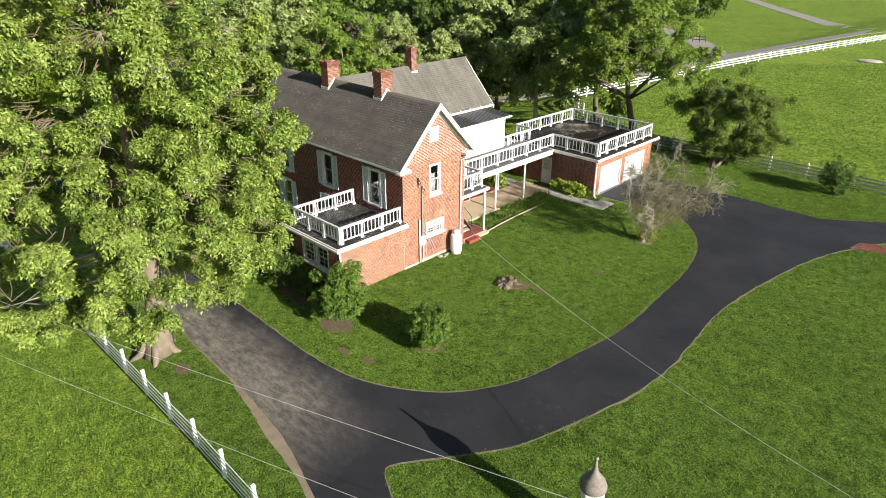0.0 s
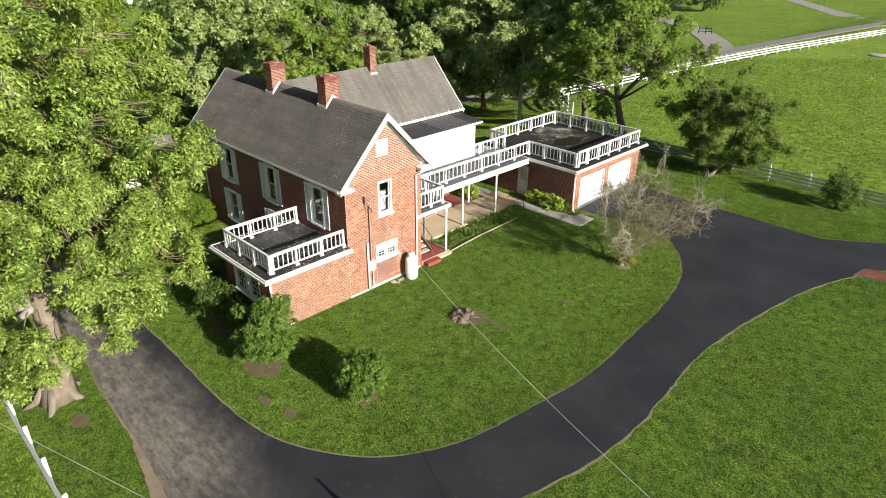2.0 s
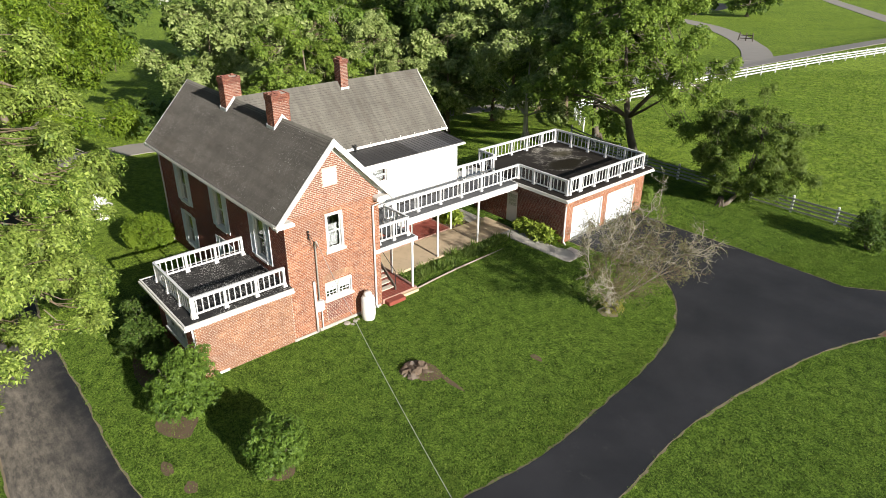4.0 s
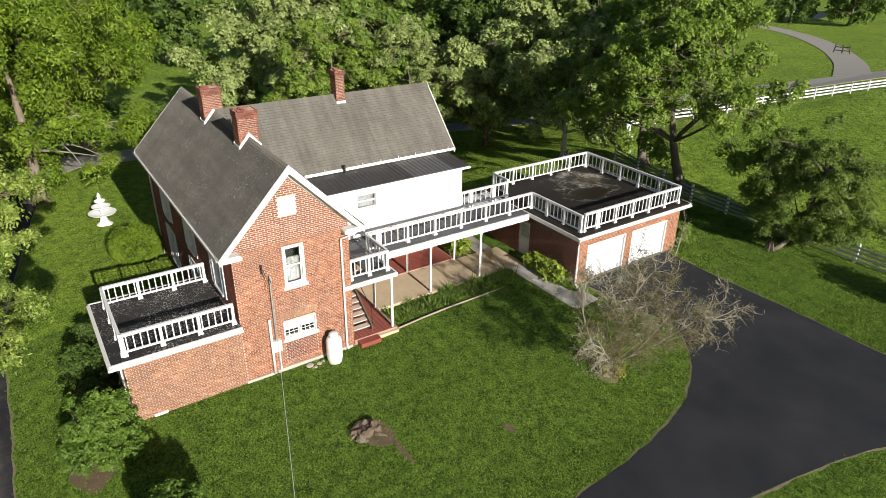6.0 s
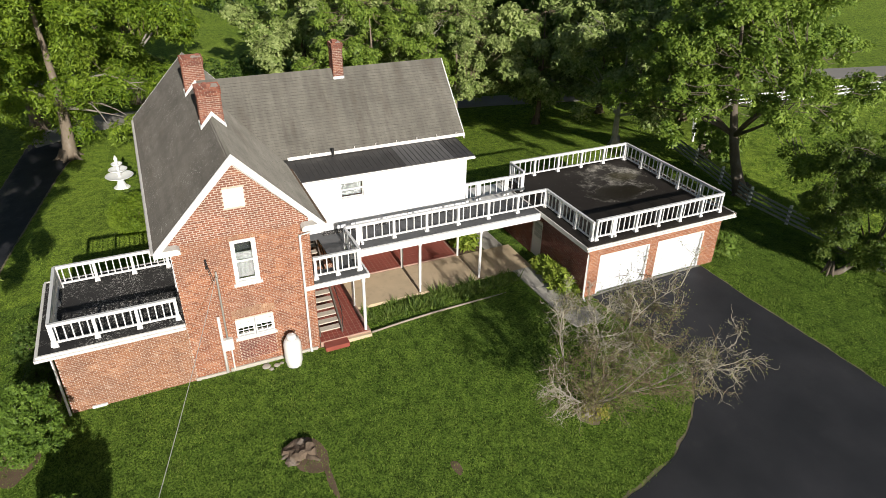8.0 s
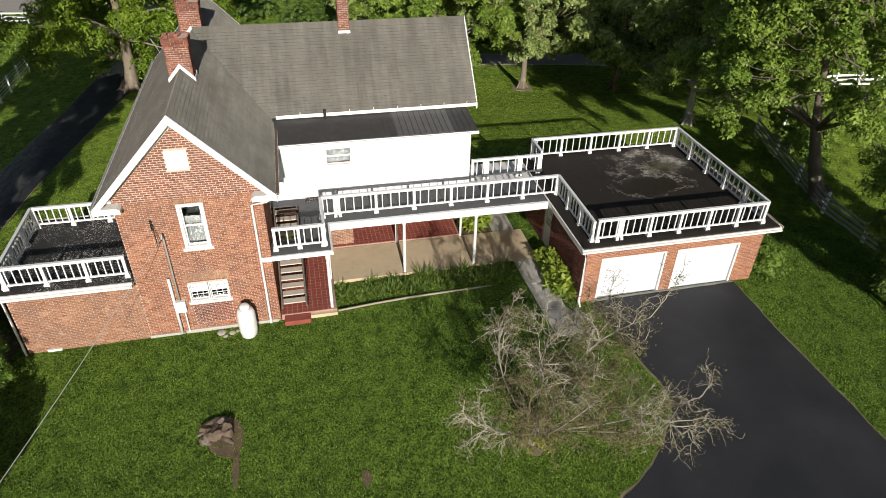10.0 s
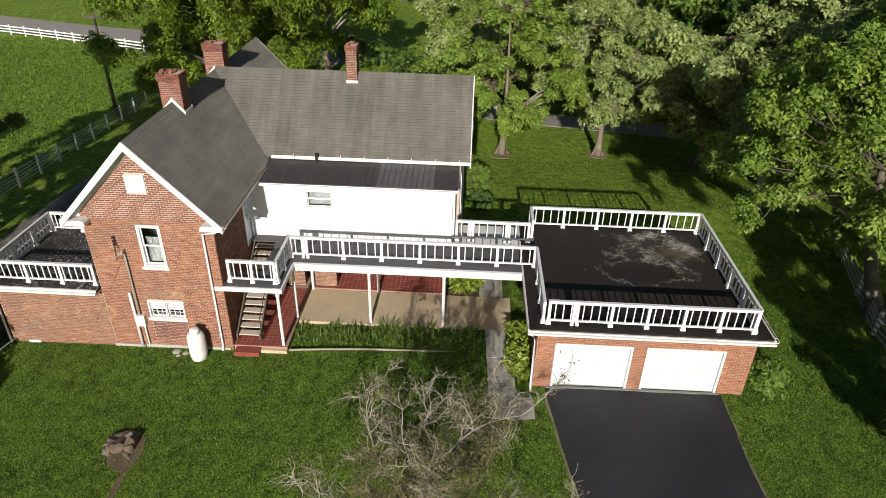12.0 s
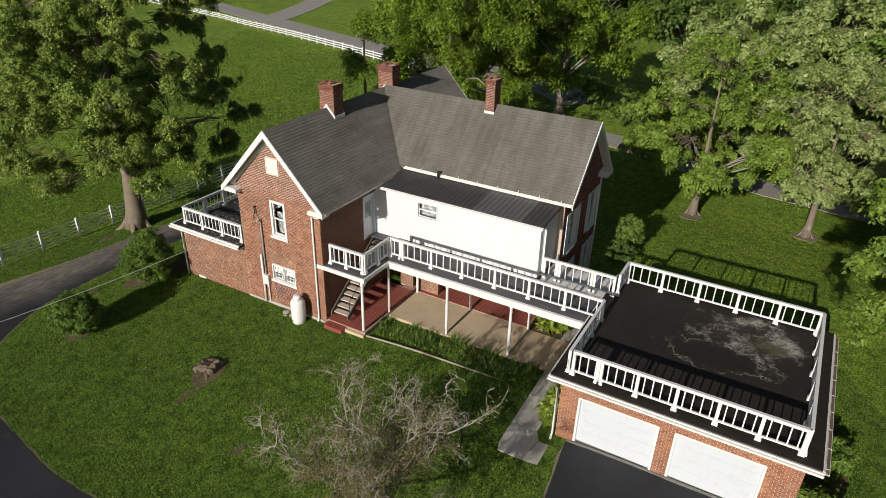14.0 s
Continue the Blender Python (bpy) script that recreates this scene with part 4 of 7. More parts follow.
run_w = math.hypot(HALF, RIDGE_Z - EAVE_Z)
run_m = math.hypot(MX - MR, MRZ - MEZ)
roof_slope("shingles", (X0, RIDGE_Y, RIDGE_Z), (-1, 0, 0), (0, -HALF, EAVE_Z - RIDGE_Z), X0 - X1, run_w, roof, label="worn shingles with pale grit on the western slope, darkened as in dim light", material=SHINGLE_DIM_WEST)


def wing_east(s, d):
    x, y, z = X0 - s, RIDGE_Y + d / run_w * HALF, RIDGE_Z - d / run_w * (RIDGE_Z - EAVE_Z)
    zm = MRZ - abs(x - MR) / (MX - MR) * (MRZ - MEZ)
    return z > zm - 0.02


def main_slope(s, d):
    y = RIDGE_Y + s
    z = MRZ - d / run_m * (MRZ - MEZ)
    zw = RIDGE_Z - (y - RIDGE_Y) / HALF * (RIDGE_Z - EAVE_Z)
    return z > zw - 0.02


roof_slope("shingles", (X0, RIDGE_Y, RIDGE_Z), (-1, 0, 0), (0, HALF, EAVE_Z - RIDGE_Z), X0 - X1, run_w, roof, wing_east, near=(0.3, 3.3, 1.6, 4.2), label="grey shingles on the eastern slope")
roof_slope("shingles", (MR, RIDGE_Y, MRZ), (0, 1, 0), (MX - MR, 0, MEZ - MRZ), ME + 0.4 - RIDGE_Y, run_m, roof, main_slope, label="sunlit grey shingles on the main slope")
roof_slope("shingles", (MR, RIDGE_Y, MRZ), (0, 1, 0), (MR - MX, 0, MEZ - MRZ), ME + 0.4 - RIDGE_Y, run_m, roof, main_slope)
bm = bmesh.new()
prism(bm, [(RIDGE_Y - 0.14, RIDGE_Z - 0.13), (RIDGE_Y, RIDGE_Z + 0.035), (RIDGE_Y + 0.14, RIDGE_Z - 0.13), (RIDGE_Y, RIDGE_Z + 0.015)], "x", X1, X0)
prism(bm, [(MR - 0.14, MRZ - 0.11), (MR, MRZ + 0.03), (MR + 0.14, MRZ - 0.11), (MR, MRZ + 0.01)], "y", RIDGE_Y, ME + 0.4)
part("ridge_cap", bm, SHINGLE, roof)


def rake_board(axis, at, ridge_u, ridge_z, eave_u, eave_z, deep, thick, name="rake_board"):
    """The white board that follows a gable's slope."""
    bm = bmesh.new()
    k = (ridge_z - eave_z) / abs(ridge_u - eave_u)
    prism(bm, [(ridge_u, ridge_z), (eave_u, eave_z), (eave_u, eave_z - deep), (ridge_u, ridge_z - deep * 1.25)], axis, at, at + thick)
    return part(name, bm, WHITE, house)


for sgn in (-1, 1):
    e = RIDGE_Y + sgn * (HALF + 0.04)
    rake_board("x", X0 - 0.02, RIDGE_Y, RIDGE_Z + 0.03, e, EAVE_Z - 0.01, 0.27, 0.05)
    # soffit and inner frieze board
    bm = bmesh.new()
    prism(bm, [(RIDGE_Y, RIDGE_Z - 0.15), (e, EAVE_Z - 0.11), (e, EAVE_Z - 0.15), (RIDGE_Y, RIDGE_Z - 0.19)], "x", HX + 0.012, X0 - 0.02)
    part("soffit", bm, WHITE, house)
    rake_board("x", HX + 0.015, RIDGE_Y, RIDGE_Z - 0.24, RIDGE_Y + sgn * (HALF - 0.18), EAVE_Z + 0.03, 0.2, 0.04, "frieze_board")
    # boxed eave return at the gable's foot
    a, b = RIDGE_Y + sgn * (HALF + 0.05), RIDGE_Y + sgn * 2.08
    bm = bmesh.new()
    prism(bm, [(a, EAVE_Z - 0.24), (b, EAVE_Z - 0.24), (b, EAVE_Z - 0.1), (b + sgn * 0.1, EAVE_Z - 0.02), (a, EAVE_Z - 0.02)], "x", HX + 0.012, X0 - 0.03)
    part("eave_return", bm, WHITE_WORN, house, "peeling white boxed eave return")
    rake_board("x", X1, RIDGE_Y, RIDGE_Z + 0.03, e, EAVE_Z - 0.01, 0.24, 0.05)
for sgn in (-1, 1):
    rake_board("y", ME + 0.38, MR, MRZ + 0.03, MR + sgn * (MX - MR + 0.04), MEZ - 0.02, 0.24, 0.05)
    bm = bmesh.new()
    prism(bm, [(MR, MRZ - 0.15), (MR + sgn * (MX - MR), MEZ - 0.11), (MR + sgn * (MX - MR), MEZ - 0.15), (MR, MRZ - 0.19)], "y", ME + 0.012, ME + 0.38)
    part("soffit", bm, WHITE, house)
bm = bmesh.new()
prism(bm, [(MN, MEZ - 0.3), (MN + 0.9, MEZ - 0.3), (MN + 0.7, MEZ - 0.05), (MN, MEZ - 0.04)], "y", ME + 0.012, ME + 0.5)
part("eave_return", bm, WHITE_WORN, house)


def gutter(points, parent, r=0.06):
    bm = bmesh.new()
    (x0, y0, z0), (x1, y1, z1) = points
    d = Vector((x1 - x0, y1 - y0, 0)).normalized()
    n = Vector((-d.y, d.x, 0))
    prof = [(-r, 0.0), (-r, -0.09), (r, -0.09), (r, 0.02), (r - 0.012, 0.02), (r - 0.012, -0.075), (-r + 0.012, -0.075), (-r + 0.012, 0.0)]
    lo = [bm.verts.new(Vector((x0, y0, z0)) + n * a + Vector((0, 0, b))) for a, b in prof]
    hi = [bm.verts.new(Vector((x1, y1, z1)) + n * a + Vector((0, 0, b))) for a, b in prof]
    for i in range(8):
        bm.faces.new((lo[i], lo[(i + 1) % 8], hi[(i + 1) % 8], hi[i]))
    bm.faces.new(lo[::-1])
    bm.faces.new(hi)
    bmesh.ops.recalc_face_normals(bm, faces=bm.faces)
    return part("gutter", bm, WHITE_WORN, parent, "white metal eaves gutter")


def downpipe(points, parent, r=0.045):
    bm = bmesh.new()
    tube(bm, points, r, 8)
    return part("downspout", bm, WHITE, parent, "white metal downspout", smooth=True)


gutter(((X0 - 0.1, EAVE_W - 0.06, EAVE_Z - 0.02), (X1 + 0.1, EAVE_W - 0.06, EAVE_Z - 0.02)), house)
gutter(((MX + 0.07, 27.2, MEZ - 0.02), (MX + 0.07, ME + 0.4, MEZ - 0.02)), house)
gutter(((X0 - 0.1, RIDGE_Y + HALF + 0.07, EAVE_Z - 0.02), (MX - 0.1, RIDGE_Y + HALF + 0.07, EAVE_Z - 0.02)), house)
bm = bmesh.new()
box(bm, MX - 0.1, X0 - 0.12, RIDGE_Y + HALF + 0.022, RIDGE_Y + HALF + 0.118, EAVE_Z - 0.095, EAVE_Z - 0.012)
part("gutter_debris", bm, SOIL, house, "dark rotted leaves filling the gutter")
downpipe([(HX + 0.3, 27.02, EAVE_Z - 0.12), (HX + 0.25, 26.75, EAVE_Z - 0.35), (HX + 0.08, 26.22, EAVE_Z - 0.5), (HX + 0.08, 26.22, 2.0), (HX + 0.08, 26.22, 0.1), (HX + 0.2, 26.22, -0.02)], house)
downpipe([(HN + 0.1, EAVE_W, EAVE_Z - 0.1), (HN + 0.1, HW - 0.08, EAVE_Z - 0.4), (HN + 0.1, HW - 0.08, -0.2)], house)
downpipe([(MN + 0.4, ME + 0.08, 5.6), (MN + 0.4, ME + 0.08, -0.8)], house)


def chimney(x, y, wx, wy, top, foot, label):
    """A brick stack with corbelled head, clay pots' stubs and white mortar flashing."""
    ch = new("chimney")
    ch.parent = house
    ch.location = Vector((x, y, foot)) - base_of(house)
    tagged(ch, label)
    bm = bmesh.new()
    box(bm, x - wx / 2 + 0.012, x + wx / 2 - 0.012, y - wy / 2 + 0.012, y + wy / 2 - 0.012, foot, top - 0.05)
    part("core", bm, MORTAR, ch)
    items = []
    z, row = foot, 0
    rng = random.Random(int(x * 10))
    while z + BRICK_H < top:
        g = 0.03 if z > top - 0.32 else 0.0
        hx, hy = wx / 2 + g, wy / 2 + g
        off = 0.107 if row % 2 else 0.0
        for along, half, other in (("y", hy, hx), ("x", hx, hy)):
            u = -half - off
            while u < half - 0.02:
                a, b = max(u, -half), min(u + BRICK_L, half)
                if b - a > 0.03:
                    for s in (-1, 1):
                        p = other + rng.uniform(-0.003, 0.004)
                        lo, hi = sorted((s * (other - 0.05), s * p))
                        items.append((x + lo, x + hi, y + a, y + b, z, z + BRICK_H) if along == "y" else (x + a, x + b, y + lo, y + hi, z, z + BRICK_H))
                u += BRICK_L + JOINT
        row += 1
        z += BRICK_H + JOINT
    v, f = boxes_raw(items)
    part_raw("brickwork", v, f, BRICK_CHIM, ch, kind="stuff")
    bm = bmesh.new()
    for k in range(9):
        a, b = rng.uniform(-wx / 2, wx / 2 - 0.2), rng.uniform(-wy / 2, wy / 2 - 0.15)
        box(bm, x + a, x + a + 0.2, y + b, y + b + 0.14, top - 0.07, top + rng.uniform(-0.02, 0.05))
    part("crown", bm, BRICK_CHIM, ch, "crumbling brick chimney crown", bevel=0.01)
    return ch


BRICK_CHIM = brick_material("chimney_brick", (0.15, 0.058, 0.042), (0.26, 0.102, 0.068), (0.36, 0.17, 0.115))


def flashing_wing(x, y, wx, wy):
    """White flashing stepping up the wing's two slopes."""
    for xa in (x + wx / 2, x - wx / 2 - 0.035):
        zs = [RIDGE_Z - abs(yy - RIDGE_Y) * slope for yy in (y - wy / 2 - 0.05, y, y + wy / 2 + 0.05)]
        bm = bmesh.new()
        prism(bm, [(y - wy / 2 - 0.05, zs[0]), (y, zs[1] - 0.02), (y + wy / 2 + 0.05, zs[2]), (y + wy / 2 + 0.05, zs[2] + 0.16), (y, zs[1] + 0.2), (y - wy / 2 - 0.05, zs[0] + 0.16)], "x", xa, xa + 0.035)
        part("flashing", bm, WHITE, house, "white mortar flashing round the chimney foot")
    for sgn in (-1, 1):
        yy = y + sgn * (wy / 2 + 0.02)
        zz = RIDGE_Z - abs(yy - RIDGE_Y) * slope
        bm = bmesh.new()
        box(bm, x - wx / 2, x + wx / 2, min(yy, yy + sgn * 0.03), max(yy, yy + sgn * 0.03), zz - 0.02, zz + 0.13)
        part("flashing", bm, WHITE, house)


chimney(-28.5, 24.2, 0.68, 0.84, 9.95, 8.0, "red brick chimney with a crumbling crown")
flashing_wing(-28.5, 24.2, 0.68, 0.84)
chimney(-33.35, 24.15, 0.68, 0.88, 9.95, 8.0, "red brick chimney with a crumbling crown")
flashing_wing(-33.35, 24.15, 0.68, 0.88)
chimney(-32.87, 30.43, 0.6, 0.48, 10.2, 8.0, "slender red brick chimney with a flared head")
bm = bmesh.new()
zf = MRZ - 0.38 * (MRZ - MEZ) / (MX - MR)
box(bm, -32.57, -32.53, 30.17, 30.69, zf - 0.1, zf + 0.12)
part("flashing", bm, WHITE, house)

# ---- white upper-floor addition over the porch ----
AX, A0, A1 = -28.42, HE + 0.02, 35.15
AT, AL = 5.86, 5.66                              # metal roof: level at the main wall and at the eave
addition = thing("upper_addition", (AX, 31, 2.9), "white sided upper-floor addition with a dark metal lean-to roof", "house extension")
AW = (29.02, 30.08, 4.42, 5.17)
bm = bmesh.new()
wall_core(bm, "x", AX - 0.2, AX, A0, A1, 2.95, AL - 0.07, [AW])
awall = part("wall", bm, WHITE_SIDING, addition, "smooth white painted siding")
bm = bmesh.new()
wall_core(bm, "y", A1 - 0.2, A1, -30.4, AX - 0.2, 2.95, AL - 0.06, [])
prism(bm, [(-30.4, AL - 0.06), (AX - 0.2, AL - 0.06), (-30.4, AT - 0.09)], "y", A1 - 0.2, A1)
part("wall", bm, WHITE_SIDING, addition)
window(addition, "x", AX, 1, *AW, rows=2, trim=0.03, sill=False, curtain=0.9, bar=0.022, label="small white double-hung window")
bm = bmesh.new()
prism(bm, [(-30.3, AT), (AX + 0.36, AL), (AX + 0.36, AL - 0.06), (-30.3, AT - 0.08)], "y", A0 + 0.1, A1 + 0.2)
metal_roof = part("metal_roof", bm, METAL_ROOF, addition, "dark ribbed metal roof")
ybase, n = A0 + 0.12, 36
for k in range(n + 1):
    y = ybase + (A1 + 0.17 - ybase) * k / n
    bm = bmesh.new()
    h = 0.018 if k > 19 else 0.006
    prism(bm, [(-30.28, AT + h), (AX + 0.35, AL + 0.006 + h), (AX + 0.35, AL - 0.005), (-30.28, AT - 0.01)], "y", y - 0.014, y + 0.014)
    part("rib", bm, METAL_ROOF, metal_roof)
bm = bmesh.new()
box(bm, AX + 0.33, AX + 0.38, A0 + 0.1, A1 + 0.22, AL - 0.16, AL - 0.03)
box(bm, AX + 0.38, AX + 0.45, A0 + 0.1, A1 + 0.22, AL - 0.12, AL - 0.05)
box(bm, AX + 0.005, AX + 0.33, A0 + 0.1, A1 + 0.2, AL - 0.13, AL - 0.1)
part("fascia", bm, WHITE, addition)
bm = bmesh.new()
tube(bm, [(-29.95, 29.2, AT - 0.2), (-29.95, 29.2, AT + 0.36)], 0.06, 10)
part("vent_pipe", bm, DARK_METAL, addition, "dark roof vent pipe")

bm = bmesh.new()
prism(bm, [(-30.28, AT + 0.008), (AX + 0.355, AL + 0.008), (AX + 0.355, AL), (-30.28, AT)], "y", 31.95, 34.35)
part("newer_sheet", bm, METAL_LIGHT, metal_roof, "newer grey metal sheets")
bm = bmesh.new()
box(bm, AX - 0.5, AX - 0.4, A1 + 0.005, A1 + 0.1, 3.0, AL - 0.2)
part("downspout", bm, WHITE, addition, "white metal downspout")
for k in range(8):
    bm = bmesh.new()
    y = 28.2 + k * 1.02
    tube(bm, [(MX + 0.1, y, MEZ - 0.04), (MX + 0.13, y, MEZ + 0.14)], 0.018, 5)
    part("gutter_strap", bm, WHITE_WORN, house)

# ---- brick sunroom with its roof terrace ----
PY0, PX0 = 17.5, -28.55
sunroom = thing("sunroom", (-26.5, 19.6, -0.2), "flat-roofed brick sunroom with a railed roof terrace", "house extension")
PW = [(-27.7, -26.6, 0.85, 2.15), (-26.5, -25.4, 0.85, 2.15)]
bm = bmesh.new()
wall_core(bm, "x", HX - 0.25, HX, PY0, HW - 0.01, BASE - 0.1, 2.55, [])
pw_s = part("wall", bm, MORTAR, sunroom, "sunlit tan-red brick wall")
brick_face(pw_s, "x", HX, 1, BASE + 0.05, 2.5, lambda z: (PY0, HW - 0.02), [], BRICK_PORCH, near=(18.0, 21.6, 1.0, 2.4), seed=11)
bm = bmesh.new()
wall_core(bm, "y", PY0, PY0 + 0.25, PX0, HX - 0.25, BASE - 0.2, 2.55, PW)
pw_w = part("wall", bm, MORTAR, sunroom, "shaded brick wall with paired windows")
brick_face(pw_w, "y", PY0, -1, BASE - 0.1, 2.5, lambda z: (PX0, HX - 0.01), PW, BRICK_SHADE_AND_DARK, seed=12)
for a, b, c, d in PW:
    window(sunroom, "y", PY0, -1, a, b, c, d, cols=2, trim=0.07, curtain=0.5, label="white sash window with glazing bars")
bm = bmesh.new()
wall_core(bm, "x", PX0, PX0 + 0.25, PY0 + 0.25, HW, BASE - 0.2, 2.55, [])
part("wall", bm, BRICK_SHADE_AND_DARK, sunroom)
bm = bmesh.new()
box(bm, HX + 0.001, HX + 0.06, 18.15, 18.65, -0.3, -0.08)
part("foundation_vent", bm, WHITE, sunroom, "white foundation vent cover")
bm = bmesh.new()
box(bm, -29.0, -24.0, 17.12, HW - 0.012, 2.62, 2.72)
part("roof", bm, MEMBRANE, sunroom, "black tar-and-gravel flat roof littered with grit")
bm = bmesh.new()
for a in ((-24.05, -23.98, 17.06, HW - 0.02), (-29.05, -28.98, 17.06, HW - 0.02), (-28.98, -24.05, 17.06, 17.13)):
    box(bm, *a, 2.52, 2.745)
box(bm, -23.98, -23.9, 17.0, HW - 0.02, 2.56, 2.66)
box(bm, -29.1, -23.98, 17.0, 17.06, 2.56, 2.66)
part("fascia", bm, WHITE_WORN, sunroom, "flaking white fascia and gutter")
bm = bmesh.new()
box(bm, -28.98, -24.05, 17.14, HW - 0.02, 2.54, 2.6)
part("soffit", bm, WHITE_WORN, sunroom)
downpipe([(-24.15, 17.2, 2.55), (-24.28, 17.42, 2.3), (-24.28, 17.42, -0.3)], sunroom)

# ---- railings ----
def railing(points, deck, bays, label, height=0.98, per_bay=5, group="white balustrade"):
    """White balustrade along points (x, y): posts on base blocks, two rails and square balusters."""
    x0, y0 = points[0]
    ob = thing("railing", (x0, y0, deck), label, "railing", group)
    top = deck + height
    for (xa, ya), (xb, yb), bay in zip(points, points[1:], bays):
        n, each_bay = bay if isinstance(bay, tuple) else (bay, per_bay)
        a, b = Vector((xa, ya)), Vector((xb, yb))
        d = (b - a).normalized()
        alongx = abs(d.x) > abs(d.y)

        def bar(bm, s0, s1, half, z0, z1):
            p, q = a + d * s0, a + d * s1
            if alongx:
                box(bm, min(p.x, q.x), max(p.x, q.x), p.y - half, p.y + half, z0, z1)
            else:
                box(bm, p.x - half, p.x + half, min(p.y, q.y), max(p.y, q.y), z0, z1)

        length = (b - a).length
        bm = bmesh.new()
        bar(bm, 0.0, length, 0.055, top - 0.05, top)
        bar(bm, 0.05, length - 0.05, 0.03, top - 0.13, top - 0.051)
        part("top_rail", bm, WHITE, ob, bevel=0.006)
        bm = bmesh.new()
        bar(bm, 0.05, length - 0.05, 0.03, deck + 0.13, deck + 0.2)
        part("bottom_rail", bm, WHITE, ob)
        for k in range(n + 1):
            s = min(max(length * k / n, 0.06), length - 0.06)
            bm = bmesh.new()
            p = a + d * s
            box(bm, p.x - 0.055, p.x + 0.055, p.y - 0.055, p.y + 0.055, deck, top - 0.051)
            for hw, z in ((0.095, 0.0), (0.075, 0.09)):
                box(bm, p.x - hw, p.x + hw, p.y - hw, p.y + hw, deck + z, deck + z + 0.09)
            part("post", bm, WHITE, ob)
            if k < n:
                step = length / n
                for j in range(each_bay):
                    c = s + step * (j + 0.75) / (each_bay + 0.5)
                    bm = bmesh.new()
                    bar(bm, c - 0.021, c + 0.021, 0.021, deck + 0.2, top - 0.13)
                    part("baluster", bm, WHITE, ob)
    return ob


# ---- balcony between the house and the garage ----
DK, GK = 2.98, 3.04              # levels of the balcony and of the garage roof
DX, BX = -26.3, -24.42          # front edge of the balcony and of its stair landing
balcony = thing("balcony", (-27, 32, 0.1), "raised walkway with grey boards and white edge beams on slim columns", "balcony")
for k in range(9):
    x = AX + 0.03 + (DX - AX - 0.06) * k / 9
    bm = bmesh.new()
    box(bm, x, x + (DX - AX - 0.06) / 9 - 0.008, 28.0, 38.12, DK - 0.05, DK)
    part("board", bm, DECK_GREY, balcony, "grey painted board")
bm = bmesh.new()
box(bm, -25.35, BX + 0.02, HE + 0.01, 28.78, DK - 0.05, DK)
box(bm, AX + 0.03, -27.9, HE + 0.01, 27.99, DK - 0.05, DK)
box(bm, -27.9, -25.36, 27.72, 28.78, DK - 0.051, DK - 0.001)
part("floor", bm, DECK_GREY, balcony)
bm = bmesh.new()
box(bm, AX + 0.02, AX + 0.34, 28.0, 35.2, DK + 0.002, DK + 0.03)
part("tar_strip", bm, MEMBRANE, balcony, "black felt strip along the wall")
bm = bmesh.new()
box(bm, DX - 0.02, DX + 0.05, 28.82, 38.1, DK - 0.36, DK - 0.01)
box(bm, DX + 0.05, DX + 0.1, 28.82, 38.05, DK - 0.09, DK - 0.012)
part("edge_beam", bm, WHITE, balcony, "white edge beam", bevel=0.008)
bm = bmesh.new()
box(bm, BX + 0.03, BX + 0.1, HE - 0.35, 28.86, DK - 0.2, DK - 0.01)
box(bm, DX + 0.06, BX + 0.03, 28.79, 28.86, DK - 0.2, DK - 0.01)
part("edge_beam", bm, WHITE, balcony, bevel=0.008)
bm = bmesh.new()
box(bm, AX - 0.1, AX + 0.02, 28.0, 38.1, DK - 0.3, DK - 0.06)
part("back_beam", bm, WHITE, balcony)
bm = bmesh.new()
box(bm, -30.2, -26.36, 35.25, 38.5, DK - 0.12, DK - 0.053)
part("soffit", bm, WHITE_WORN, balcony)


def column(x, y, foot, top):
    bm = bmesh.new()
    lathe(bm, [(0.06, 0), (0.06, 0.35), (0.078, 0.4), (0.065, 0.46), (0.068, (top - foot) * 0.5), (0.062, top - foot - 0.25), (0.085, top - foot - 0.18), (0.075, top - foot)], (x, y, foot), 10)
    return part("column", bm, WHITE, balcony, "slim white iron column", smooth=False)


for x, y in ((-24.48, 28.62), (DX - 0.08, 28.72), (DX - 0.02, 31.88), (DX - 0.02, 34.95), (-28.64, 28.9), (-28.64, 31.9), (-28.64, 34.92)):
    column(x, y, 0.1, DK - 0.25)
railing([(BX - 0.3, HE + 0.12), (BX - 0.3, 28.6), (DX - 0.42, 28.6), (DX - 0.42, 29.25), (DX - 0.42, 38.62), (-22.92, 38.62)], DK, ((2, 3), (2, 3), (1, 2), (6, 4), (3, 4)), "white wooden balustrade round the balcony", 0.98, 5)
railing([(-28.72, 35.3), (-28.72, 36.0), (-28.72, 37.55), (-28.72, 38.5)], DK, ((1, 2), (1, 4), (1, 2)), "white wooden balustrade behind the walkway", 0.98)
railing([(-24.44, 21.66), (-24.44, 17.62), (-28.45, 17.62), (-28.45, 21.66)], 2.72, (3, 3, 3), "white wooden balustrade round the sunroom terrace", 0.92, 5)

# stair under the landing
stair = thing("stair", (-25.5, 27.2, 0.2), "weathered open wooden stair up to the balcony", "stairs")
n = 13
for k in range(n):
    x, z = -24.75 - k * 0.262, 0.42 + k * 0.188
    bm = bmesh.new()
    box(bm, x - 0.27, x + 0.02, 26.75, 27.6, z - 0.05, z)
    part("tread", bm, WOOD_PALE, stair, "pale weathered tread", bevel=0.008)
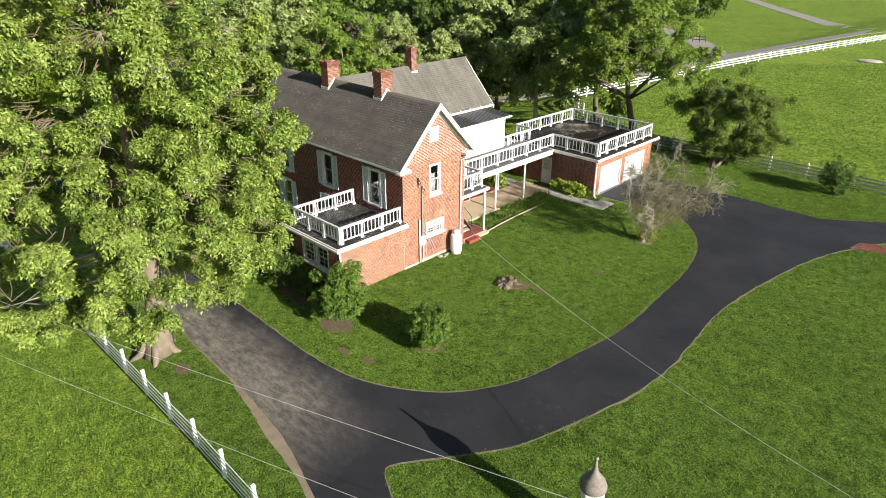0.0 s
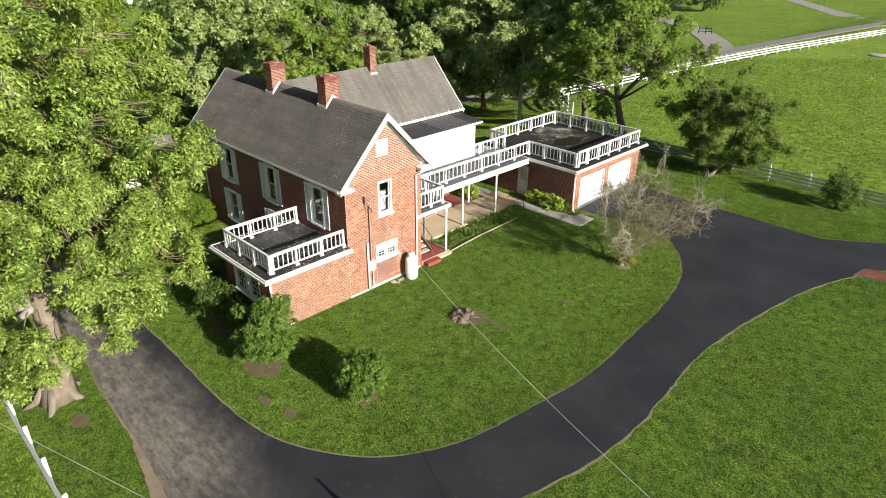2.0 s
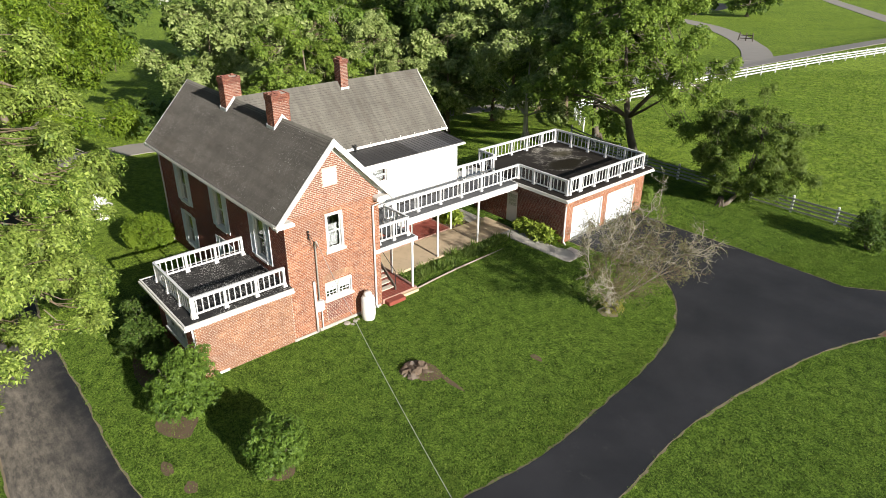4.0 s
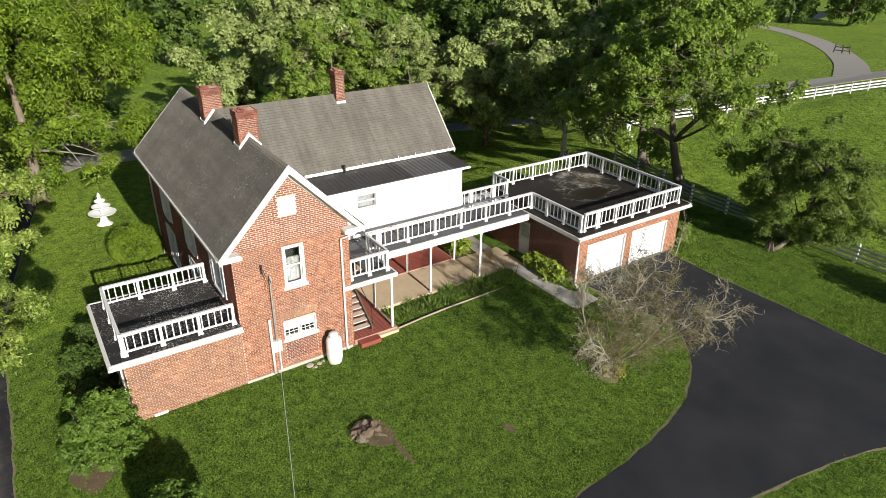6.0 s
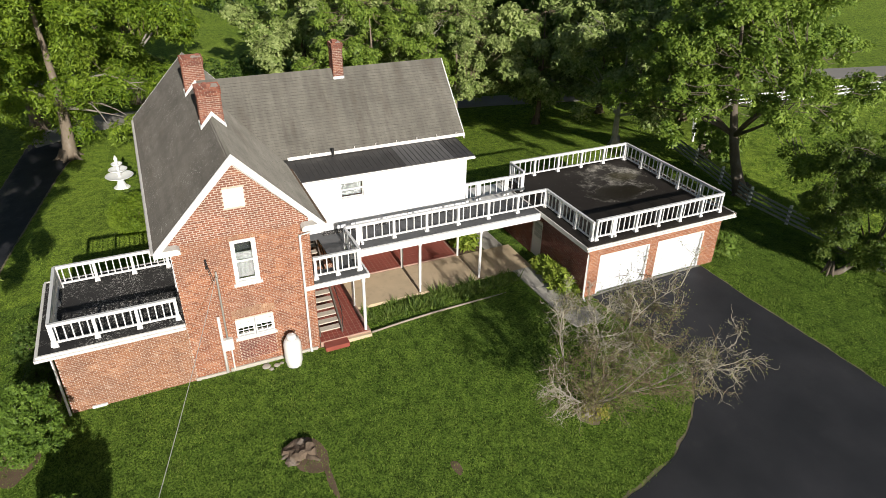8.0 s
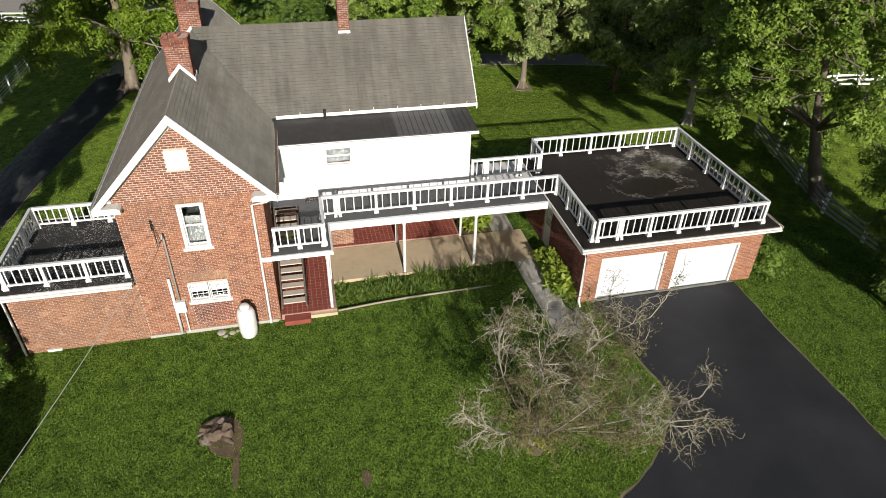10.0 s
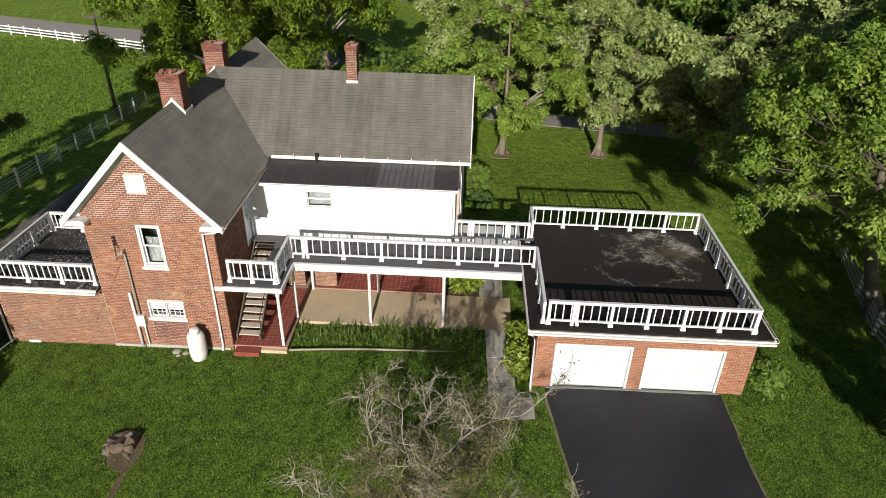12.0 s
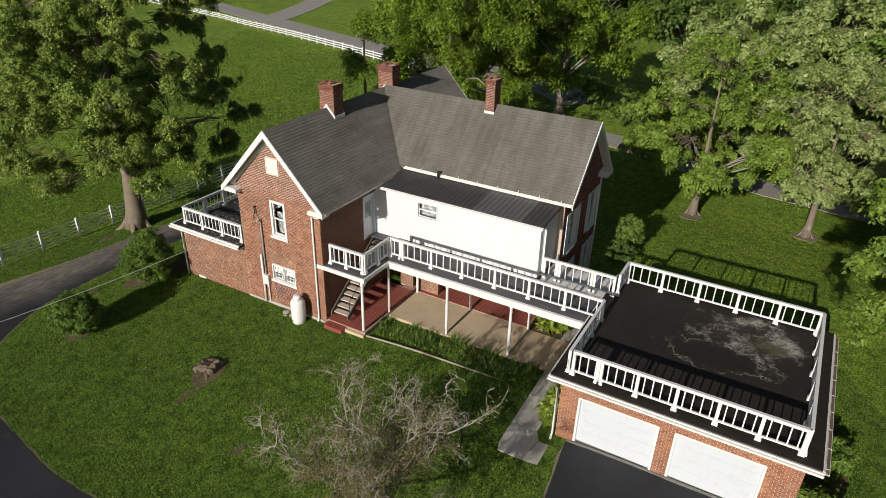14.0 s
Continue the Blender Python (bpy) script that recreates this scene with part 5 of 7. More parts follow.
for y in (26.68, 27.61):
    bm = bmesh.new()
    prism(bm, [(-24.6, 0.24), (-24.6, 0.48), (-28.12, 2.98), (-28.12, 2.7)], "y", y, y + 0.06)
    part("stringer", bm, WOOD_DARK, stair)
bm = bmesh.new()
tube(bm, [(-24.7, 27.7, 0.2), (-24.7, 27.7, 1.25), (-27.2, 27.7, 2.9)], 0.018, 6)
part("handrail", bm, DARK_METAL, stair, "thin black iron handrail")

# ---- terrace floors ----
patio = thing("patio_slab", (-27.5, 33, 0.05), "tan concrete patio slab with cast joints", "patio", kind="structure")
for y0, y1 in ((28.82, 31.86), (31.88, 34.92), (34.94, 37.95)):
    bm = bmesh.new()
    box(bm, -28.62, -26.22, y0, y1, -0.2, 0.1)
    part("slab", bm, PATIO, patio, bevel=0.01)
bm = bmesh.new()
box(bm, -30.6, -28.65, 36.5, 37.95, -0.2, 0.09)
part("slab", bm, CONCRETE, patio)
bm = bmesh.new()
box(bm, -30.6, -28.65, 34.98, 36.45, -0.2, 0.06)
part("planting_bed", bm, SOIL, patio, "dark soil bed", bevel=0.02)
red_porch = thing("tiled_porch", (-28, 28.4, 0.1), "porch floor of square red quarry tiles", "porch floor", kind="structure")
bm = bmesh.new()
box(bm, -30.6, -28.66, 28.0, 34.95, -0.25, 0.16)
box(bm, -28.66, -24.35, 26.64, 28.8, -0.25, 0.155)
part("bed", bm, GROUT, red_porch)
TILE_FIELDS = [(-28.66, -24.37, 26.66, 28.78, 0.156), (-30.58, -28.68, 28.82, 34.92, 0.161)]
bm = bmesh.new()
box(bm, -24.35, -23.95, 26.75, 27.75, -0.3, 0.12)
part("step", bm, TILE_RED, red_porch, "red brick step", bevel=0.012)
bm = bmesh.new()
box(bm, -24.35, -24.2, 27.76, 28.8, -0.3, 0.08)
part("step", bm, PATIO, red_porch, bevel=0.012)
# brick piers at the back of the covered porch
pier = thing("porch_wall", (-29.0, 28.2, 0.16), "low brick wall stub behind the columns", "wall", kind="structure")
for y0, y1, top in ((27.75, 28.5, 2.75), (28.75, 29.95, 2.75)):
    bm = bmesh.new()
    box(bm, -29.3, -28.86, y0, y1, 0.1, top)
    core = part("core", bm, MORTAR, pier)
    v, f = boxes_raw(face_boxes("x", -28.86, 1, brick_rows(0.18, top, lambda z: (y0, y1), []), seed=21) + face_boxes("y", y1, 1, brick_rows(0.18, top, lambda z: (-29.3, -28.86), []), seed=22))
    part_raw("brickwork", v, f, BRICK_PORCH, core, kind="stuff")
# paths
path = thing("concrete_path", (-23, 37.4, 0.1), "cracked pale concrete path from the patio to the drive", "path", kind="structure")
for pts in ([(-26.2, 36.75), (-26.2, 37.9), (-24.4, 37.88), (-24.4, 36.8)], [(-24.38, 36.8), (-24.38, 37.88), (-22.7, 37.86), (-22.7, 36.85)],
            [(-22.68, 36.85), (-22.68, 37.86), (-22.25, 38.1), (-21.1, 37.9), (-21.1, 37.0), (-21.5, 36.88)], [(-22.25, 38.12), (-22.25, 39.5), (-21.2, 39.5), (-21.1, 37.92)]):
    bm = bmesh.new()
    prism(bm, pts, "z", -0.1, 0.12)
    part("slab", bm, CONCRETE, path, bevel=0.01)
edging = thing("lawn_edging", (-24.4, 31, 0), "low pale timber edging round the grass strip", "edging", kind="structure")
bm = bmesh.new()
tube(bm, [(-24.35, 28.85, 0.03), (-24.5, 30.3, 0.04), (-24.62, 31.8, 0.04), (-24.7, 33.6, 0.02), (-24.74, 35.2, 0.0), (-24.78, 36.6, -0.02)], 0.045, 6)
part("log", bm, WOOD_GREY, edging)

# ---- garage ----
GX, GW, GE, GB = -22.86, 38.5, 46.28, -30.35
garage = thing("garage", (-26.5, 42.4, 0.1), "flat-roofed brick double garage with a railed roof deck", "garage")
D1, D2 = (39.2, 41.95, 0.12, 2.18), (42.5, 45.26, 0.12, 2.18)
bm = bmesh.new()
wall_core(bm, "x", GX - 0.25, GX, GW, GE, -0.3, 2.79, [D1, D2])
gwall = part("wall", bm, MORTAR, garage, "sunlit orange-red brick front")
brick_face(gwall, "x", GX, 1, -0.25, 2.75, lambda z: (GW, GE), [D1, D2], BRICK_GARAGE, near=(38.5, 46.3, 0.0, 2.1), seed=31)
GD = (-27.45, -26.55, 0.1, 2.15)
bm = bmesh.new()
wall_core(bm, "y", GW, GW + 0.25, GB, GX - 0.25, -0.3, 2.79, [GD])
gww = part("wall", bm, MORTAR, garage, "shaded brick side wall")
brick_face(gww, "y", GW, -1, -0.25, 2.75, lambda z: (GB, GX - 0.01), [GD], BRICK_SHADE_AND_DARK, seed=32)
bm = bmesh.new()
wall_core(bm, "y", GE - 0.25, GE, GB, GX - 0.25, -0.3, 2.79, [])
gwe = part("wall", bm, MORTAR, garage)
brick_face(gwe, "y", GE, 1, -0.25, 2.75, lambda z: (GB, GX - 0.01), [], BRICK_SHADE_AND_DARK, seed=33)
bm = bmesh.new()
wall_core(bm, "x", GB, GB + 0.25, GW + 0.25, GE - 0.25, -0.6, 2.79, [])
part("wall", bm, BRICK_SHADE_AND_DARK, garage)
for u0, u1, z0, z1 in (D1, D2):
    bm = bmesh.new()
    box(bm, GX - 0.17, GX - 0.135, u0 + 0.01, u1 - 0.01, z0 + 0.1, z1)
    door = part("garage_door", bm, WHITE, garage, "white sectional overhead door")
    for k in range(4):
        z = z0 + 0.1 + k * (z1 - z0 - 0.1) / 4
        bm = bmesh.new()
        box(bm, GX - 0.134, GX - 0.09, u0 + 0.01, u1 - 0.01, z, z + (z1 - z0 - 0.1) / 4 - 0.004)
        part("panel", bm, DOOR_WHITE, door)
    bm = bmesh.new()
    box(bm, GX - 0.14, GX - 0.07, u0 + 0.01, u1 - 0.01, z0 - 0.02, z0 + 0.1)
    part("bottom_seal", bm, GREY_METAL, door)
    bm = bmesh.new()
    for a, b, c, d in ((u0, u0 + 0.02, z0, z1 - 0.065), (u1 - 0.02, u1, z0, z1 - 0.065), (u0, u1, z1 - 0.04, z1)):
        box(bm, GX - 0.2, GX + 0.014, a - 0.03, b + 0.03, c, d + 0.02)
    part("door_frame", bm, WHITE, door)
bm = bmesh.new()
box(bm, GD[0], GD[1], GW + 0.06, GW + 0.11, GD[2], GD[3])
gdoor = part("side_door", bm, WHITE, garage, "white half-glazed side door")
bm = bmesh.new()
box(bm, GD[0] + 0.16, GD[1] - 0.16, GW + 0.045, GW + 0.058, 1.2, 1.95)
part("pane", bm, GLASS, gdoor)
bm = bmesh.new()
for k in range(3):
    z = 1.2 + 0.25 * k
    box(bm, GD[0] + 0.14, GD[1] - 0.14, GW + 0.04, GW + 0.055, z - 0.02, z + 0.02)
part("glazing_bar", bm, WHITE, gdoor)
bm = bmesh.new()
box(bm, -30.62, GX + 0.3, 38.14, 46.62, 2.86, GK)
part("roof", bm, STAINED, garage, "black flat roof with a dried puddle and pale dust stains")
for fascia_name, extent in (("fascia", (GX + 0.3, GX + 0.36, 38.08, 46.68, 2.8, GK - 0.06)), ("gutter", (GX + 0.362, GX + 0.44, 38.08, 46.68, 2.85, 2.93)),
                            ("fascia", (-30.62, GX + 0.298, 38.08, 38.137, 2.8, GK - 0.03)), ("fascia", (-30.62, GX + 0.298, 46.623, 46.68, 2.8, GK - 0.03))):
    bm = bmesh.new()
    box(bm, *extent)
    part(fascia_name, bm, WHITE_WORN, garage, "flaking white board", bevel=0.006)
bm = bmesh.new()
box(bm, -30.62, GX + 0.3, 38.15, 46.61, 2.78, 2.855)
part("soffit", bm, WHITE_WORN, garage)
downpipe([(GX + 0.34, 38.2, 2.82), (GX + 0.12, 38.42, 2.4), (GX + 0.12, 38.42, 0.3), (GX + 0.3, 38.42, 0.12)], garage)
railing([(-22.92, 38.74), (-22.92, 39.72), (-22.92, 46.06), (-30.15, 46.06), (-30.15, 38.6), (-28.8, 38.6)], GK, ((1, 3), 5, 5, 5, 1), "white wooden balustrade round the garage roof", 1.0, 4)
gutter(((GX + 0.3, 46.75, 2.99), (-30.5, 46.75, 2.99)), garage)
bm = bmesh.new()
box(bm, -30.48, GX + 0.28, 46.705, 46.795, 2.91, 2.975)
part("gutter_debris", bm, SOIL, garage, "dark leaf litter in the gutter")
for k in range(8):
    bm = bmesh.new()
    box(bm, GX + 0.1 - k * 0.95, GX + 0.13 - k * 0.95, 46.68, 46.815, 2.985, 2.997)
    part("gutter_strap", bm, WHITE_WORN, garage)

GREY_SILL = plain("grey_concrete_sill", (0.22, 0.215, 0.20), 0.9, spread=0.3, scale=3, grime=(0.09, 0.09, 0.085, 0.7), bump=0.4)
# concrete sill between the garage doors and the asphalt
garage_apron = sheet("garage_apron", [(-22.85, 39.0), (-22.76, 39.0), (-22.75, 42.0), (-22.76, 45.4), (-22.85, 45.4)], GREY_SILL, 0.055, 0.5, 0.01, "narrow grey concrete sill before the garage doors", thick=0.08)

# ---- things by the house ----
def gas_tank(x, y):
    z = float(ground_z(x, y))
    ob = thing("propane_tank", (x, y, z), "upright white propane tank with a domed valve cap", "gas tank")
    bm = bmesh.new()
    lathe(bm, [(0.26, 0.0), (0.3, 0.02), (0.3, 0.1), (0.31, 0.14), (0.33, 0.2), (0.34, 0.3), (0.34, 1.03), (0.32, 1.12), (0.28, 1.22), (0.18, 1.26)], (x, y, z), 28)
    part("body", bm, TANK_PAINT, ob, smooth=True)
    bm = bmesh.new()
    lathe(bm, [(0.19, 1.24), (0.19, 1.38), (0.17, 1.43), (0.1, 1.46)], (x, y, z), 20)
    part("valve_cap", bm, TANK_PAINT, ob, smooth=True)
    bm = bmesh.new()
    lathe(bm, [(0.34, 0.0), (0.34, 0.03)], (x, y, z - 0.02), 20)
    part("base", bm, CONCRETE, ob)
    bm = bmesh.new()
    tube(bm, [(x - 0.1, y + 0.05, z + 1.34), (x - 0.3, y + 0.2, z + 1.36), (HX + 0.04, y + 0.25, z + 1.2)], 0.018, 6)
    part("hose", bm, DARK_METAL, ob)
    return ob


gas_tank(-23.8, 25.4)
for k, (x, y, s) in enumerate(((-24.0, 24.75, 0.13), (-24.05, 24.35, 0.18), (-23.85, 24.5, 0.1), (-24.05, 24.95, 0.09))):
    bm = bmesh.new()
    bmesh.ops.create_icosphere(bm, subdivisions=2, radius=s)
    for v in bm.verts:
        v.co *= 1 + 0.25 * noise.noise(v.co * 4 + Vector((k, 0, 0)))
        v.co.z *= 0.32
        v.co += Vector((x, y, float(ground_z(x, y)) + s * 0.2))
    st = part("stone", bm, STONE)
    tagged(st, "flat pale field stone against the wall", "stone", "stones by the wall")

meter = thing("electric_meter", (HX, 23.05, 0.3), "grey meter box with conduit and service mast on the brick wall", "meter")
bm = bmesh.new()
box(bm, HX + 0.01, HX + 0.18, 22.95, 23.3, 1.0, 1.5)
part("box", bm, WHITE_WORN, meter, bevel=0.01)
bm = bmesh.new()
tube(bm, [(HX + 0.09, 22.92, -0.05), (HX + 0.09, 22.92, 2.55)], 0.055, 8)
part("conduit", bm, WHITE, meter, "white conduit", smooth=True)
bm = bmesh.new()
tube(bm, [(HX + 0.09, 23.12, 1.5), (HX + 0.09, 23.12, 4.4), (HX + 0.2, 23.12, 4.5), (HX + 0.32, 23.12, 4.38)], 0.035, 8)
part("mast", bm, MAST_GREY, meter, "grey service mast", smooth=True)
bm = bmesh.new()
tube(bm, [(HX + 0.09, 23.2, 1.0), (HX + 0.09, 23.2, 0.0)], 0.03, 8)
part("ground_pipe", bm, WHITE_WORN, meter)
bm = bmesh.new()
for dz in (0, 0.14, 0.28):
    lathe(bm, [(0.035, 0), (0.05, 0.03), (0.03, 0.06), (0.045, 0.09)], (HX + 0.1, 22.85, 4.65 + dz), 10)
part("insulator", bm, DARK_METAL, meter, "dark insulator rack")
bm = bmesh.new()
tube(bm, [(HX + 0.1, 22.87, 4.7), (HX + 0.35, 22.95, 4.15), (HX + 0.3, 23.12, 4.4)], 0.012, 5)
tube(bm, [(HX + 0.1, 22.87, 4.9), (HX + 0.45, 23.0, 4.3), (HX + 0.3, 23.14, 4.4)], 0.012, 5)
part("drip_loop", bm, DARK_METAL, meter)


def cable(name, a, b, sag, label, r=0.016, mat=None):
    pts = []
    for i in range(25):
        t = i / 24
        p = Vector(a).lerp(Vector(b), t)
        p.z -= 4 * sag * t * (1 - t)
        pts.append(p)
    bm = bmesh.new()
    tube(bm, pts, r, 5)
    ob = part(name, bm, mat or WIRE)
    return tagged(ob, label, "cable")


# ---- stump ----
def stump(x, y):
    """A low stump split into chunks, with roots running into the turf."""
    z = float(ground_z(x, y))
    ob = thing("tree_stump", (x, y, z), "low split and rotting grey-brown tree stump in the lawn", "tree stump")
    rng = random.Random(8)
    for cx, cy, rx, ry, h, tilt in ((-0.1, -0.12, 0.52, 0.42, 0.2, 0.12), (0.16, 0.3, 0.27, 0.22, 0.3, -0.2), (-0.28, 0.28, 0.24, 0.16, 0.17, 0.25), (0.3, -0.32, 0.22, 0.26, 0.11, -0.1)):
        bm = bmesh.new()
        n, rings, turn = 16, [], rng.uniform(0, 6)
        for k, (rr, hh) in enumerate(((1.2, -0.4), (1.02, 0.3), (0.92, 0.85), (0.7, 1.0), (0.35, 0.9))):
            ring = []
            for i in range(n):
                a = 2 * math.pi * i / n
                w = rr * (1 + 0.45 * noise.noise((1.6 * math.cos(a) + turn, 1.6 * math.sin(a), 0.2 * k)))
                px, py = cx + rx * w * math.cos(a), cy + ry * w * math.sin(a)
                lift = (0.09 * noise.noise((5 * px, 5 * py, turn)) + tilt * (px - cx)) if k > 1 else 0
                ring.append(bm.verts.new((x + px, y + py, z + h * hh + lift)))
            rings.append(ring)
        for r0, r1 in zip(rings, rings[1:]):
            for i in range(n):
                bm.faces.new((r0[i], r0[(i + 1) % n], r1[(i + 1) % n], r1[i]))
        bm.faces.new(rings[-1])
        part("chunk", bm, BARK_STUMP, ob)
    for k, (a, reach) in enumerate(((0.5, 1.15), (2.2, 0.8), (4.6, 0.85))):
        bm = bmesh.new()
        tube(bm, [(x + reach * t * math.cos(a + 0.25 * t), y + reach * t * math.sin(a + 0.25 * t), z + 0.09 - 0.16 * t) for t in (0.3, 0.55, 0.8, 1.0)], (0.15, 0.1, 0.06, 0.02), 7)
        part("root", bm, BARK_STUMP, ob, smooth=True)
    return ob


stump(-19.2, 24.5)


# ---- garden fountain ----
def fountain(x, y):
    z = float(ground_z(x, y))
    ob = thing("fountain", (x, y, z), "white three-tiered garden fountain on the back lawn", "fountain")
    bm = bmesh.new()
    lathe(bm, [(0.62, 0), (0.6, 0.08), (0.42, 0.12), (0.3, 0.35), (0.22, 0.6), (0.24, 0.75)], (x, y, z), 8)
    part("pedestal", bm, FOUNTAIN, ob)
    for k, (r, h) in enumerate(((1.05, 0.75), (0.7, 1.25), (0.42, 1.68))):
        bm = bmesh.new()
        lathe(bm, [(r * 0.2, h), (r * 0.55, h + 0.05), (r * 0.95, h + 0.2), (r, h + 0.26), (r * 0.96, h + 0.26), (r * 0.6, h + 0.14), (0.1, h + 0.12)], (x, y, z), 28)
        part("basin", bm, FOUNTAIN, ob, smooth=True)
        bm = bmesh.new()
        lathe(bm, [(0.12, h + 0.1), (0.09, h + 0.25), (0.14, h + 0.4), (0.1, h + 0.52)], (x, y, z), 16)
        part("stem", bm, FOUNTAIN, ob, smooth=True)
    bm = bmesh.new()
    lathe(bm, [(0.1, 2.15), (0.16, 2.28), (0.1, 2.4), (0.03, 2.55)], (x, y, z), 14)
    part("finial", bm, FOUNTAIN, ob, smooth=True)
    ob.scale = (0.8, 0.8, 0.85)
    return ob


fountain(-46.0, 19.65)


# ---- domed garden turret by the way out ----
def turret(x, y, h):
    z = float(ground_z(x, y))
    ob = thing("garden_turret", (x, y, z), "slim white turret with a grey ogee dome and spike finial", "garden turret")
    bm = bmesh.new()
    lathe(bm, [(0.42, 0), (0.42, 0.25), (0.34, 0.3), (0.32, h - 1.35), (0.4, h - 1.28), (0.4, h - 1.2)], (x, y, z), 8)
    part("body", bm, WHITE, ob)
    bm = bmesh.new()
    lathe(bm, [(0.33, h - 1.2), (0.4, h - 1.14), (0.41, h - 1.02), (0.34, h - 0.84), (0.2, h - 0.68), (0.1, h - 0.52), (0.055, h - 0.3), (0.035, h - 0.08)], (x, y, z), 20)
    part("dome", bm, plain("weathered_dome", (0.20, 0.175, 0.15), 0.9, spread=0.45, scale=7, grime=(0.06, 0.055, 0.05, 0.8), bump=0.8), ob, "grey weathered shingled dome", smooth=True)
    bm = bmesh.new()
    lathe(bm, [(0.03, h - 0.1), (0.055, h - 0.06), (0.055, h - 0.02), (0.02, h)], (x, y, z), 12)
    part("finial", bm, GREY_METAL, ob, smooth=True)
    return ob


turret(-6.95, 13.5, 3.45)


# ---- fences ----
def board_fence(name, line, spacing, height, boards, post_mat, board_mat, label, group, board_h=0.12):
    """Posts with horizontal boards along a line on the ground."""
    pts = []
    for a, b in zip(line, line[1:]):
        d = math.hypot(b[0] - a[0], b[1] - a[1])
        n = max(1, round(d / spacing))
        pts += [(a[0] + (b[0] - a[0]) * k / n, a[1] + (b[1] - a[1]) * k / n) for k in range(n)]
    pts.append(line[-1])
    zs = [float(ground_z(*p)) for p in pts]
    ob = thing(name, (*pts[0], zs[0]), label, "fence", group)
    for i, ((x, y), z) in enumerate(zip(pts, zs)):
        bm = bmesh.new()
        box(bm, x - 0.065, x + 0.065, y - 0.065, y + 0.065, z - 0.2, z + height)
        prism(bm, [(x - 0.075, z + height), (x + 0.075, z + height), (x, z + height + 0.05)], "y", y - 0.07, y + 0.07)
        part("post", bm, post_mat, ob)
    rng = random.Random(len(pts))
    for (xa, ya), (xb, yb), za, zb in zip(pts, pts[1:], zs, zs[1:]):
        d = Vector((xb - xa, yb - ya, 0)).normalized()
        s = Vector((-d.y, d.x, 0)) * 0.08
        t = Vector((-d.y, d.x, 0)) * 0.025
        for h in boards:
            bm = bmesh.new()
            w = rng.uniform(-0.015, 0.015)
            c = [Vector((xa, ya, za + h + w)) + s, Vector((xb, yb, zb + h - w)) + s]
            v = [bm.verts.new(p + q + Vector((0, 0, e))) for p in c for q in (-t / 2, t / 2) for e in (0, board_h)]
            for f in ((0, 1, 3, 2), (4, 6, 7, 5), (0, 4, 5, 1), (2, 3, 7, 6), (1, 5, 7, 3), (0, 2, 6, 4)):
                bm.faces.new([v[i] for i in f])
            part("board", bm, board_mat, ob)
    return ob


FENCE_WHITE = plain("fence_white", (0.76, 0.76, 0.75), 0.6, spread=0.06, scale=3, grime=(0.4, 0.4, 0.36, 0.45))
FENCE_GREY = plain("fence_grey_wash", (0.34, 0.35, 0.33), 0.8, spread=0.2, scale=3, grime=(0.15, 0.16, 0.13, 0.6))
board_fence("paddock_fence", [(-11.17, 7.0), (-20.2, 7.26), (-33.76, 7.36), (-65.4, 7.4)], 2.26, 1.25, (0.2, 0.42, 0.64, 0.86, 1.08), FENCE_WHITE, FENCE_WHITE, "white post and slim rail paddock fence along the western field", "paddock fences", 0.055)
board_fence("paddock_fence", [(0, 53.4), (-27, 53.2), (-36, 55.5)], 2.7, 1.15, (0.15, 0.4, 0.65, 0.9), FENCE_WHITE, FENCE_GREY, "weathered grey board fence with white posts beside the pasture", "paddock fences", 0.12)

# ---- brick path off the court ----
brick_path = thing("brick_path", (-6.5, 42.3, 0.2), "reddish brick garden path meeting the drive", "path", kind="structure")
bm = bmesh.new()
prism(bm, [(-7.3, 41.75), (-1.5, 43.6), (-1.85, 44.75), (-7.1, 43.0)], "z", 0.05, 0.235)
part("bed", bm, SOIL, brick_path)
_items = []
for i in range(27):
    for j in range(11):
        s = -7.1 + i * 0.21 + 0.04 * j * 0.3
        t = 41.9 + (s + 7.1) * 0.32 + j * 0.105
        _items.append((s, s + 0.2, t, t + 0.095, 0.236, 0.25 + 0.004 * ((i * 7 + j * 3) % 3)))
v, f = boxes_raw(_items)
part_raw("brick_paving", v, f, BRICK_SHADE_AND_DARK, brick_path, kind="stuff")


# ---- parked cars and a barn, far off ----
CAR_WHITE = plain("car_white", (0.75, 0.76, 0.78), 0.25, spread=0.02)
CAR_BLACK = plain("car_black", (0.02, 0.02, 0.024), 0.25, spread=0.05)
TYRE = plain("tyre_rubber", (0.02, 0.02, 0.02), 0.9)


